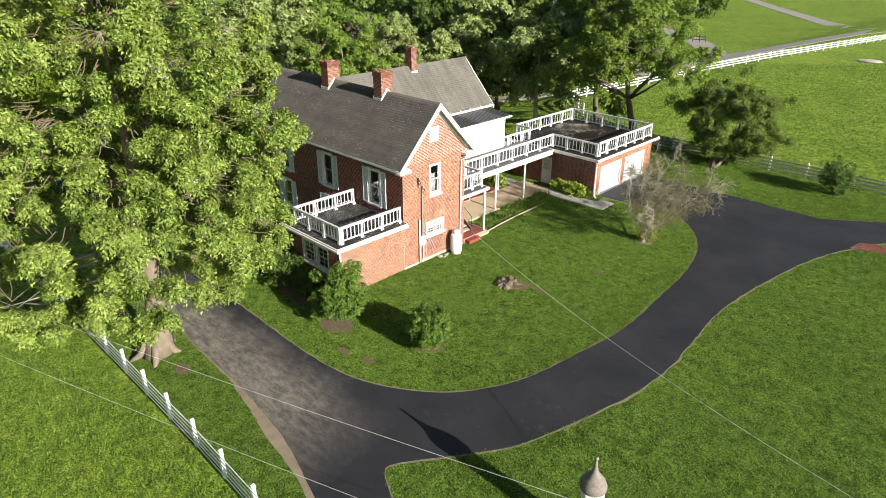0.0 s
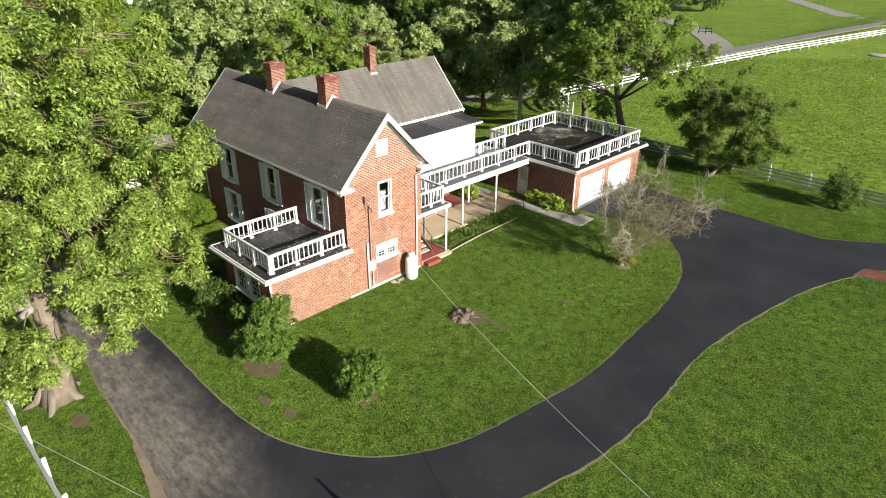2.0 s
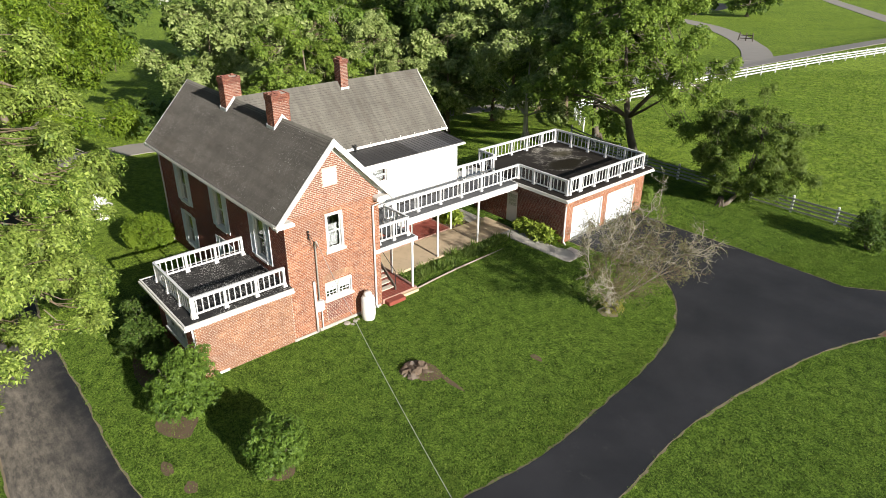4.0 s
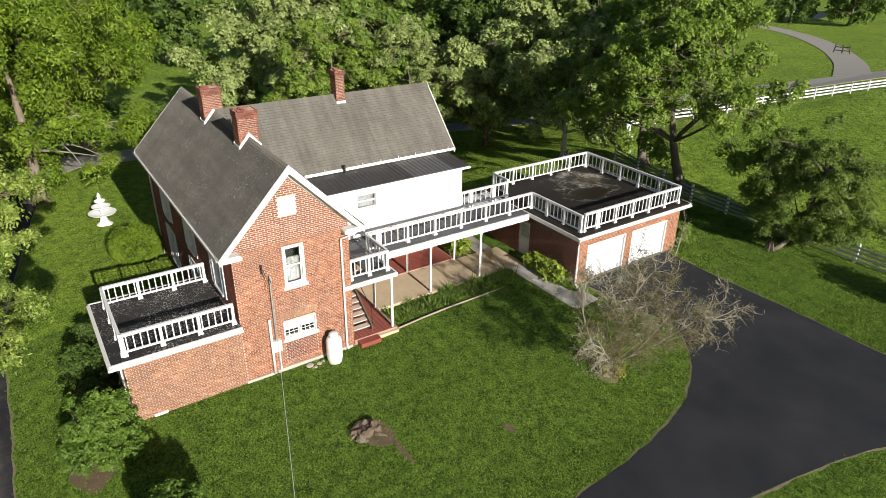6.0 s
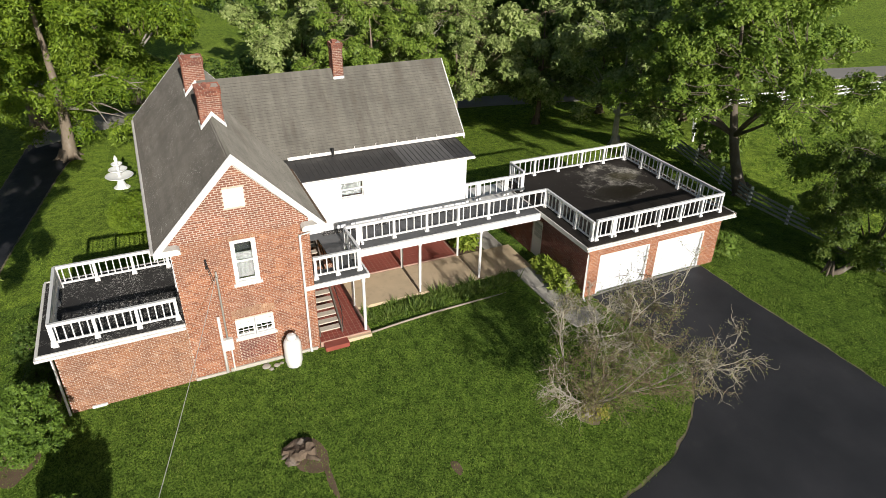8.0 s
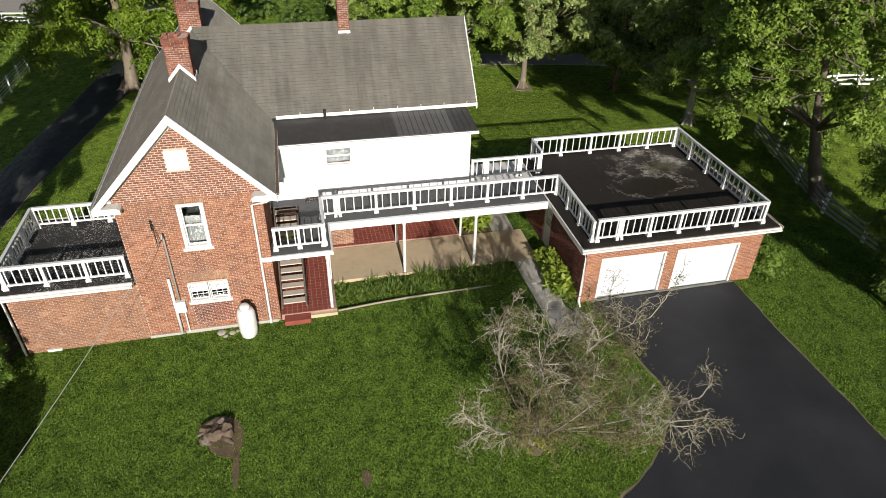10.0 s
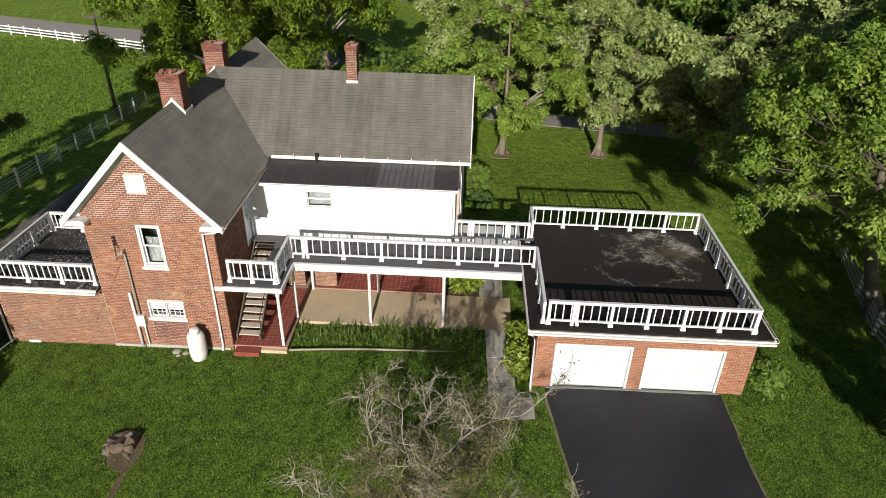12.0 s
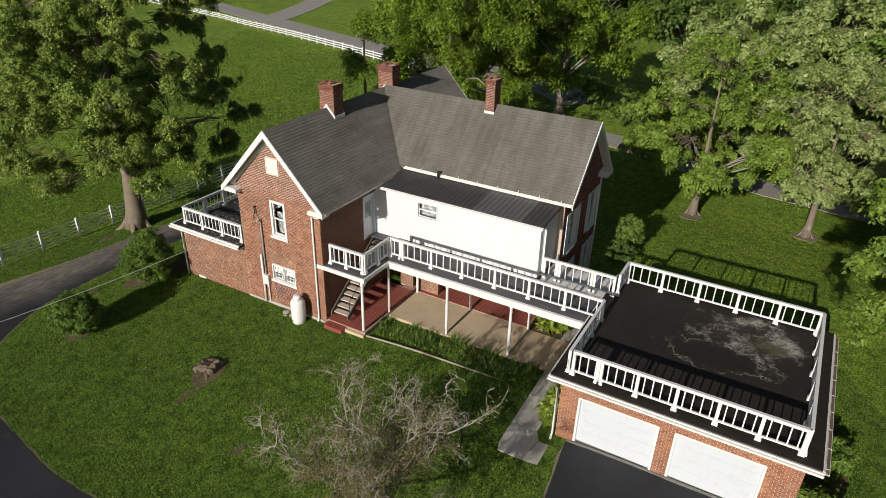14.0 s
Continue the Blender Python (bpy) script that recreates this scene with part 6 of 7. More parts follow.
def parked_car(x, y, turn, paint, label, tall=0.0):
    ob = thing("parked_car", (0, 0, 0), label, "car", "parked cars")
    bm = bmesh.new()
    prism(bm, [(-2.2, 0.3), (2.2, 0.3), (2.25, 0.75), (1.2, 0.92 + tall), (-2.1, 0.98 + tall), (-2.25, 0.7)], "y", -0.88, 0.88)
    part("body", bm, paint, ob, bevel=0.06)
    bm = bmesh.new()
    prism(bm, [(-1.9, 0.97 + tall), (0.95, 0.93 + tall), (0.3, 1.45 + tall), (-1.5, 1.48 + tall)], "y", -0.76, 0.76)
    part("cabin", bm, CAR_BLACK, ob, "dark glazed cabin", bevel=0.05)
    bm = bmesh.new()
    box(bm, -1.4, 0.25, -0.7, 0.7, 1.46 + tall, 1.53 + tall)
    part("roof", bm, paint, ob, bevel=0.03)
    for wx in (-1.4, 1.4):
        for wy in (-0.85, 0.85):
            bm = bmesh.new()
            tube(bm, [(wx, wy - 0.1, 0.33), (wx, wy + 0.1, 0.33)], 0.33, 14)
            wheel = part("wheel", bm, TYRE, ob)
            bm = bmesh.new()
            tube(bm, [(wx, wy - 0.11, 0.33), (wx, wy + 0.11, 0.33)], 0.19, 12)
            part("rim", bm, GREY_METAL, wheel)
    ob.matrix_world = pose(x, y, float(ground_z(x, y)) + 0.1, 0, 0, turn)
    return ob


sheet("parking_court", [(-128, 208), (-106, 214), (-112, 240), (-134, 232)], ASPHALT, 0.07, 4.0, 0.0, "dark asphalt parking court far across the road")
parked_car(-116.5, 221.5, 62, CAR_WHITE, "white car parked on the far asphalt court")
parked_car(-118.5, 230.5, 58, CAR_BLACK, "black pickup parked on the far asphalt court", 0.25)


def gate_frame(x, y):
    z = float(ground_z(x, y))
    ob = thing("timber_gate", (x, y, z), "dark leaning timber gate posts beside the side road", "gate")
    for dx, lean in ((-1.6, 0.25), (0.0, 0.0), (1.5, -0.2)):
        bm = bmesh.new()
        tube(bm, [(x + dx, y, z - 0.1), (x + dx + lean, y, z + 1.7)], 0.12, 6)
        part("post", bm, POLE_WOOD, ob)
    for h in (0.5, 1.1):
        bm = bmesh.new()
        tube(bm, [(x - 1.5, y, z + h), (x + 1.4, y, z + h + 0.15)], 0.09, 6)
        part("rail", bm, POLE_WOOD, ob)
    return ob


gate_frame(-66.0, 149.4)
rock = bmesh.new()
bmesh.ops.create_icosphere(rock, subdivisions=2, radius=1.0)
for _v in rock.verts:
    _v.co = Vector((_v.co.x * 1.9, _v.co.y * 1.2, _v.co.z * 0.35)) * (1 + 0.3 * noise.noise(_v.co * 2)) + Vector((-26.4, 124.0, float(ground_z(-26.4, 124.0)) + 0.1))
tagged(part("rock_outcrop", rock, STONE), "flat pale rock outcrop in the eastern pasture", "rock")


def barn(x, y, w, l, h, turn):
    ob = thing("barn", (0, 0, 0), "grey-roofed farm building far beyond the trees", "barn")
    bm = bmesh.new()
    box(bm, -w / 2, w / 2, -l / 2, l / 2, -0.5, h)
    prism(bm, [(-w / 2, h), (w / 2, h), (0, h + w * 0.3)], "y", -l / 2, l / 2)
    part("wall", bm, WHITE_WORN, ob)
    for sgn in (-1, 1):
        bm = bmesh.new()
        prism(bm, [(0, h + w * 0.3 + 0.2), (sgn * (w / 2 + 0.5), h - 0.3 + 0.2), (sgn * (w / 2 + 0.5), h - 0.3), (0, h + w * 0.3)], "y", -l / 2 - 0.4, l / 2 + 0.4)
        part("roof", bm, METAL_LIGHT, ob, "grey metal roof")
    bm = bmesh.new()
    box(bm, -1.6, 1.6, -l / 2 - 0.08, -l / 2 - 0.01, 0, 3.0)
    part("door", bm, WOOD_GREY, ob)
    ob.matrix_world = pose(x, y, float(ground_z(x, y)), 0, 0, turn)
    return ob


barn(-222, 100, 14, 26, 4.5, 30)

# ---- far roads, fences and buildings ----
ribbon("road", [(-62, 62), (-57, 82), (-51.5, 102), (-49, 120), (-45, 148), (-39, 176), (-28, 212), (-10, 260)], 6.0, "grey public road past the eastern pasture")
ribbon("side_road", [(-50.5, 122), (-60, 140), (-75, 160), (-95, 178), (-130, 196)], 5.0, "grey side road leaving the public road", 0.07)
ribbon("far_drive", [(-41, 186), (-62, 220), (-98, 277), (-125, 320)], 5.0, "pale drive across the far fields", 0.08)
ribbon("road", [(-74, 22), (-84, 4), (-91.5, -16), (-101, -37), (-111, -58), (-124, -90), (-142, -135)], 6.0, "grey public road past the western pasture")
ribbon("side_road", [(-112, -60), (-128, -66), (-150, -76)], 7.0, "dark side road beyond the western fence", 0.08)
EAST_FENCE = rounded([(-36.6, 57.9), (-40.4, 61.7), (-43.7, 66), (-44, 70), (-42.9, 74.5), (-41.6, 91), (-40, 104), (-37.3, 121), (-32, 159), (-22, 205)], steps=2)
board_fence("road_fence", EAST_FENCE, 3.0, 1.3, (0.3, 0.65, 1.0), FENCE_WHITE, FENCE_WHITE, "white three-board fence along the road and pasture", "road fences", 0.16)
board_fence("road_fence", [(-77, 3), (-82.2, -8), (-89, -22.7), (-96, -39), (-107, -67.5), (-115, -94), (-122, -120)], 3.2, 1.3, (0.3, 0.65, 1.0), FENCE_WHITE, FENCE_WHITE, "white three-board fence along the western road", "road fences", 0.16)


def utility_pole(x, y, h, label):
    z = float(ground_z(x, y))
    ob = thing("utility_pole", (x, y, z), label, "utility pole")
    bm = bmesh.new()
    tube(bm, [(x, y, z - 0.3), (x, y, z + h)], (0.15, 0.1), 10)
    part("pole", bm, POLE_WOOD, ob, smooth=True)
    bm = bmesh.new()
    box(bm, x - 0.06, x + 0.06, y - 0.9, y + 0.9, z + h - 0.6, z + h - 0.48)
    part("crossarm", bm, POLE_WOOD, ob)
    for s in (-0.8, 0, 0.8):
        bm = bmesh.new()
        lathe(bm, [(0.03, 0), (0.05, 0.05), (0.04, 0.12)], (x, y + s, z + h - 0.48), 8)
        part("insulator", bm, GREY_METAL, ob)
    return ob


utility_pole(-55.5, 6.2, 8.5, "dark wooden utility pole by the western fence")
cable("service_cable", (HX + 0.3, 23.12, 4.45), (1.0, 15.2, 4.2), 0.9, "pale service cable swinging down across the lawn", 0.0095)
cable("overhead_cable", (-40, 0.5, 3.2), (2, 13.5, 4.3), 0.4, "thin pale overhead cable", 0.007)
cable("overhead_cable", (-36, 0.5, 1.6), (2, 12.0, 3.4), 0.4, "thin pale overhead cable", 0.007)

# ---- plants ----
def leaf_quads(rng, centres, normals, size, narrow=0.55):
    """One folded leaf at each centre."""
    n = len(centres)
    a = rng.normal(size=(n, 3))
    t = np.cross(normals, a)
    t /= np.linalg.norm(t, axis=1, keepdims=True) + 1e-9
    b = np.cross(normals, t)
    s = size * rng.uniform(0.65, 1.35, (n, 1))
    droop = normals * s * 0.18
    v = np.stack((centres - t * s * 0.5, centres + b * s * narrow * 0.5 - droop, centres + t * s * 0.5 - droop * 0.6, centres - b * s * narrow * 0.5 - droop), 1)
    f = np.arange(n * 4).reshape(n, 4)
    return v.reshape(-1, 3), f


def unit(rng, n):
    a = rng.normal(size=(n, 3))
    return a / np.linalg.norm(a, axis=1, keepdims=True)


def puff_leaves(rng, centres, radii, count, size, flat=0.7, narrow=0.8, spray=0.42, droop=0.5, per=22):
    """Leaves in flat, drooping sprays on the skin of each puff, with the dark inside left open."""
    w = radii ** 2
    n = max(1, count // per)
    pick = rng.choice(len(centres), size=n, p=w / w.sum())
    d = unit(rng, n)
    c = centres[pick] + d * (radii[pick, None] * (0.55 + 0.5 * rng.uniform(0, 1, (n, 1)) ** 0.6)) * np.array((1, 1, flat))
    up = d * 0.6 + np.array((0, 0, 0.65)) + rng.normal(size=(n, 3)) * 0.28
    up /= np.linalg.norm(up, axis=1, keepdims=True)
    a = np.cross(up, rng.normal(size=(n, 3)))
    a /= np.linalg.norm(a, axis=1, keepdims=True) + 1e-9
    b = np.cross(up, a)
    reach = spray * rng.uniform(0.6, 1.35, (n, 1))
    of = np.repeat(np.arange(n), per)
    m = len(of)
    turn, out = rng.uniform(0, 2 * math.pi, (m, 1)), rng.uniform(0, 1, (m, 1)) ** 0.6
    along = a[of] * np.cos(turn) + b[of] * np.sin(turn) * 0.7
    p = c[of] + along * out * reach[of] + up[of] * rng.normal(size=(m, 1)) * reach[of] * 0.12
    p[:, 2:] -= droop * reach[of] * out ** 2
    nrm = up[of] + along * out * droop * 0.8 + rng.normal(size=(m, 3)) * 0.36
    nrm /= np.linalg.norm(nrm, axis=1, keepdims=True)
    side = np.cross(nrm, along + rng.normal(size=(m, 3)) * 0.35)
    side /= np.linalg.norm(side, axis=1, keepdims=True) + 1e-9
    tip = np.cross(side, nrm)
    s = size * rng.uniform(0.65, 1.35, (m, 1))
    v = np.stack((p - side * s * narrow * 0.5 - tip * s * 0.35, p + side * s * narrow * 0.5 - tip * s * 0.35, p + tip * s * 0.65 - nrm * s * 0.12), 1)
    return v.reshape(-1, 3), np.arange(m * 3).reshape(m, 3)


def limb_points(rng, a, b, bend, n=6, lift=-0.12):
    a, b = np.array(a, float), np.array(b, float)
    side = rng.normal(size=3) * bend
    out = []
    for i in range(n):
        t = i / (n - 1)
        p = a + (b - a) * t + side * math.sin(math.pi * t) + np.array((0, 0, lift * np.linalg.norm(b - a) * math.sin(math.pi * t)))
        out.append(p)
    return out


def tree(x, y, height, spread, foot, leaf, label, count=14000, size=0.3, puffs=70, seed=1, trunk_r=0.3, bark=None, lean=(0, 0), name="tree", group="", low=0.38, skirt=1.0, spray=0.42, droop=0.5, narrow=0.8, dead=0, per_bough=3, fine=0.62):
    """A broadleaf tree: flared trunk, limbs that reach into the crown, twigs, and a crown of leaf puffs with gaps."""
    rng = np.random.default_rng(seed)
    z = float(ground_z(x, y))
    ob = thing(name, (x, y, z), label, "tree", group)
    bark = bark or BARK
    mid = z + foot + (height - foot) * 0.5
    top = np.array((x + lean[0], y + lean[1], z + height * 0.8))
    bm = bmesh.new()
    pts = limb_points(rng, (x, y, z - 0.2), top, 0.25, 8)
    tube(bm, pts, [trunk_r * k for k in (1.75, 1.15, 0.95, 0.8, 0.62, 0.45, 0.28, 0.1)], 10)
    for k in range(5):
        a = 2 * math.pi * k / 5 + seed
        tube(bm, [(x + trunk_r * 0.8 * math.cos(a), y + trunk_r * 0.8 * math.sin(a), z + 0.7), (x + trunk_r * 1.7 * math.cos(a), y + trunk_r * 1.7 * math.sin(a), z + 0.12), (x + trunk_r * 3 * math.cos(a), y + trunk_r * 3 * math.sin(a), z - 0.15)], [trunk_r * 0.5, trunk_r * 0.38, trunk_r * 0.12], 6)
    part("trunk", bm, BARK_TRUNK if bark is BARK_GREY else bark, ob, smooth=True)
    # envelope: an uneven egg of boughs, each one a cluster of puffs with dark gaps to the next
    boughs = max(6, int(puffs / per_bough))
    d = unit(rng, boughs)
    d[:, 2] = np.abs(d[:, 2]) * np.where(rng.uniform(size=boughs) < low, -0.8, 1)
    h = np.linalg.norm(d[:, :2], axis=1)
    d[:, :2] *= np.where(d[:, 2] < 0, np.maximum(h, 0.05) ** (skirt - 1), 1)[:, None]
    lobes = np.array([1 + 0.3 * noise.noise((1.7 * q[0] + seed, 1.7 * q[1], 1.7 * q[2])) + 0.16 * noise.noise((4 * q[0], 4 * q[1] + seed, 4 * q[2])) for q in d])
    r = rng.uniform(0.1, 1.0, boughs) ** 0.42 * lobes
    half = (height - foot) * 0.5
    b = np.stack((x + lean[0] * 0.7 + d[:, 0] * r * spread, y + lean[1] * 0.7 + d[:, 1] * r * spread, mid + d[:, 2] * r * half), 1)
    of = np.arange(puffs) % boughs
    wide = spread * 1.55 / math.sqrt(boughs) * rng.uniform(0.7, 1.3, boughs)
    c = b[of] + unit(rng, puffs) * rng.uniform(0.3, 1.0, (puffs, 1)) ** 0.5 * wide[of, None] * np.array((1, 1, 0.6))
    c[:, 2] = np.maximum(c[:, 2], z + max(foot, 0.5) * 0.8)
    r = r[of] + rng.uniform(0, 0.02, puffs)
    rad = rng.uniform(0.6, 1.2, puffs) * wide[of] * fine
    limbs = 9
    ends = c[np.argsort(-r)[:limbs]]
    spine = np.array([np.array(p) for p in pts[3:7]])
    starts = [spine[np.argmin(np.abs(spine[:, 2] - (e[2] - 0.75 * np.hypot(e[0] - x, e[1] - y))))] for e in ends]
    ways = []
    for k in range(limbs):
        bm = bmesh.new()
        q = limb_points(rng, starts[k], starts[k] + (ends[k] - starts[k]) * 0.86, 0.05 * spread, 6, 0.09)
        tube(bm, q, [trunk_r * m for m in (0.42, 0.3, 0.21, 0.15, 0.09, 0.03)], 7)
        part("limb", bm, bark, ob, smooth=True)
        ways += q[1:]
    ways = np.array(ways + [np.array(p) for p in pts[3:]])
    bm = bmesh.new()
    for p in c:
        near = ways[np.argmin(((ways - p) ** 2).sum(1))]
        near = p + (near - p) * min(1.0, 1.5 / (np.linalg.norm(near - p) + 1e-6))
        tube(bm, limb_points(rng, near, p, 0.15, 4), [min(trunk_r, 0.26) * m for m in (0.1, 0.07, 0.045, 0.02)], 4)
    tagged(part("twig", bm, BARK_TWIG if bark is BARK_GREY else bark, ob), kind="stuff")
    if dead:
        # bare grey boughs standing out of the crown
        for k in rng.choice(np.flatnonzero(c[:, 2] > mid), dead, replace=False):
            bm = bmesh.new()
            way = c[k] - np.array((x, y, mid))
            way /= np.linalg.norm(way) + 1e-6
            for q in range(3):
                e = c[k] + (way + rng.normal(size=3) * 0.45) * rng.uniform(0.6, 1.2)
                tube(bm, limb_points(rng, c[k] - way * 0.5, e, 0.16, 5), (0.03, 0.024, 0.017, 0.011, 0.005), 5)
                for u in range(4):
                    near = c[k] + (e - c[k]) * rng.uniform(0.35, 0.95)
                    tube(bm, limb_points(rng, near, near + (way + rng.normal(size=3) * 0.7) * 0.4, 0.08, 3), (0.011, 0.008, 0.004), 4)
            part("dead_bough", bm, BARK_LICHEN, ob, "bare grey bough", smooth=True)
    v, f = puff_leaves(rng, c, rad, count, size, narrow=narrow, spray=spray, droop=droop)
    part_raw("crown", v, f, leaf, ob, kind="stuff")
    return ob


def shrub(x, y, rx, ry, h, leaf, label, count=2600, size=0.11, seed=1, name="shrub", loose=0.16, group="", narrow=0.5):
    """A bush: short stems and leaves in a rounded, slightly ragged mass."""
    rng = np.random.default_rng(seed)
    z = float(ground_z(x, y))
    ob = thing(name, (x, y, z), label, "shrub", group)
    bm = bmesh.new()
    for k in range(9):
        a = 2 * math.pi * k / 9
        tube(bm, [(x + 0.1 * math.cos(a), y + 0.1 * math.sin(a), z - 0.05), (x + 0.35 * rx * math.cos(a), y + 0.35 * ry * math.sin(a), z + h * 0.45), (x + 0.6 * rx * math.cos(a + 0.3), y + 0.6 * ry * math.sin(a + 0.3), z + h * 0.85)], (0.035, 0.022, 0.008), 5)
    tagged(part("stem", bm, BARK, ob), kind="stuff")
    n = 240 if rx > 1.8 else 90
    d = unit(rng, n)
    lump = np.array([1 + loose * 1.6 * noise.noise((2.2 * q[0] + seed, 2.2 * q[1], 2.2 * q[2])) for q in d])
    r = (rng.uniform(0.35, 1, n) ** 0.3) * lump * (1 + loose * np.maximum(rng.normal(size=n), -0.5) * 0.5) * 0.86
    c = np.stack((x + d[:, 0] * r * rx, y + d[:, 1] * r * ry, z + h * 0.52 + d[:, 2] * r * h * 0.5), 1)
    v, f = puff_leaves(rng, c, rng.uniform(0.16, 0.3, n) * min(rx, h * 0.6), 2 * count, size, 0.9, narrow + 0.15, size * 1.5, 0.3, 10)
    part_raw("foliage", v, f, leaf, ob, kind="stuff")
    return ob


# the great tree by the western fence
tree(-27.4, 9.0, 17.9, 6.95, 1.5, LEAF_BRIGHT, "huge spreading yellow-green shade tree beside the west drive", 600000, 0.125, 1150, 12, 0.46, bark=BARK_GREY, lean=(0.2, 0.3), name="shade_tree", low=0.48, skirt=0.5, spray=0.34, narrow=0.6, dead=5, per_bough=5, fine=0.42)
# trees of the back lawn
tree(-53.4, 16.4, 17.0, 7.8, 0.6, LEAF_FEATHER, "tall feathery yellow-green tree on the back lawn", 110000, 0.24, 220, 21, 0.4, bark=BARK_GREY, spray=0.62, droop=0.8, narrow=0.42, dead=4)
tree(-62.0, 14.0, 18.0, 7.5, 0.8, LEAF_FEATHER, "tall feathery green tree on the back lawn", 55000, 0.31, 140, 22, 0.42, bark=BARK_GREY, spray=0.65, droop=0.8, narrow=0.5, dead=4)
tree(-67.5, 21.5, 15.0, 6.6, 1.2, LEAF_FEATHER, "green lawn tree beyond the lane", 55000, 0.29, 130, 23, 0.35, bark=BARK_GREY, spray=0.6, droop=0.7, narrow=0.5)
tree(-50.8, 38.2, 12.6, 5.6, 1.0, LEAF_TALL, "broad maple with a flared pale trunk behind the house", 110000, 0.16, 420, 24, 0.24, bark=BARK_GREY, low=0.5, skirt=0.7, dead=4, per_bough=4.5, fine=0.45, spray=0.36)
tree(-51.0, 45.5, 12.0, 5.0, 0.9, LEAF_SILVER, "silvery green maple at the edge of the back lawn", 90000, 0.17, 360, 25, 0.22, bark=BARK_GREY, low=0.5, skirt=0.7, dead=3, per_bough=4.5, fine=0.45, spray=0.36)
# wood behind the lane
for k, (tx, ty, th, tr, leaf) in enumerate((
        (-66.5, 37, 14, 6.0, LEAF_SILVER), (-69, 44, 15.5, 6.4, LEAF_SILVER), (-66, 52, 14.5, 6.0, LEAF_MID), (-62.5, 61, 16, 6.4, LEAF_DARK),
        (-56, 69, 17, 6.4, LEAF_DARK), (-49, 59, 14.5, 5.2, LEAF_SILVER), (-48.5, 52, 11.5, 4.2, LEAF_SILVER),
        (-76, 48, 17, 6.8, LEAF_DARK), (-73, 60, 17, 6.8, LEAF_DARK), (-66, 72, 17, 6.8, LEAF_DARK), (-42, 62, 15, 4.8, LEAF_MID),
        (-49, 66, 15, 5.2, LEAF_DARK), (-76, 12, 15, 6.5, LEAF_MID))):
    near = tx > -70
    tree(tx, ty, th, tr, 0.2, leaf, "tall woodland tree beside the shaded lane", 40000 if near else 20000, 0.29 if near else 0.4, 130, 40 + k, 0.2, bark=BARK_TWIG, group="woodland trees", spray=0.55)
# undergrowth along the far side of the lane
_rng = np.random.default_rng(77)
_line = [(-70, 22), (-69, 30), (-67.5, 38), (-64.8, 46), (-62.6, 54), (-60, 62), (-55, 72), (-49, 77)]
_c = []
for (xa, ya), (xb, yb) in zip(_line, _line[1:]):
    for q in range(26):
        t = _rng.uniform()
        xx, yy = xa + (xb - xa) * t - _rng.uniform(0, 7), ya + (yb - ya) * t + _rng.uniform(-1, 1)
        _c.append((xx, yy, float(ground_z(xx, yy)) + _rng.uniform(0.3, 2.6)))
_v, _f = puff_leaves(_rng, np.array(_c), _rng.uniform(0.7, 1.5, len(_c)), 32000, 0.3, 0.9)
undergrowth = part_raw("undergrowth", _v, _f, LEAF_DARK)
tagged(undergrowth, "tangled dark green undergrowth along the lane", "undergrowth", kind="stuff")
# trees beside the garage
tree(-38.3, 52.2, 10.5, 4.6, 1.4, LEAF_SILVER, "silver-leaved tree with bare pale branches behind the garage", 50000, 0.2, 95, 64, 0.22, bark=BARK_PALE, dead=5)
tree(-28.2, 54.0, 14.6, 6.6, 0.9, LEAF_TALL, "tall spreading green tree with a leaning trunk by the pasture fence", 150000, 0.14, 420, 61, 0.3, lean=(-1.2, -2.2), dead=5, per_bough=5, fine=0.45, spray=0.34)
tree(-34.0, 56.5, 14.0, 5.6, 1.0, LEAF_MID, "tall dark green tree behind the garage", 50000, 0.21, 90, 62, 0.26, dead=3)
tree(-19.7, 50.7, 7.0, 3.9, -0.3, LEAF_ROUND, "low round dark green tree by the fence", 115000, 0.11, 260, 63, 0.13, lean=(0.7, 2.8), low=0.5, spray=0.32, narrow=0.65, per_bough=2.2)
for k, (tx, ty, th, tr) in enumerate(((-92, 203, 13, 8), (-104, 196, 10, 6), (-112, 12, 9, 7), (-110, 2, 8, 6), (-116, 24, 10, 7), (-120, 40, 12, 8), (-112, 56, 13, 8), (-108, 72, 13, 8), (-104, 92, 13, 8), (-84, 92, 15, 8), (-78, 80, 15, 8))):
    tree(tx, ty, th, tr, 0.6, LEAF_DARK, "distant dark tree in the fields", 9000, 0.6, 60, 80 + k, 0.35, group="far trees", spray=1.0)


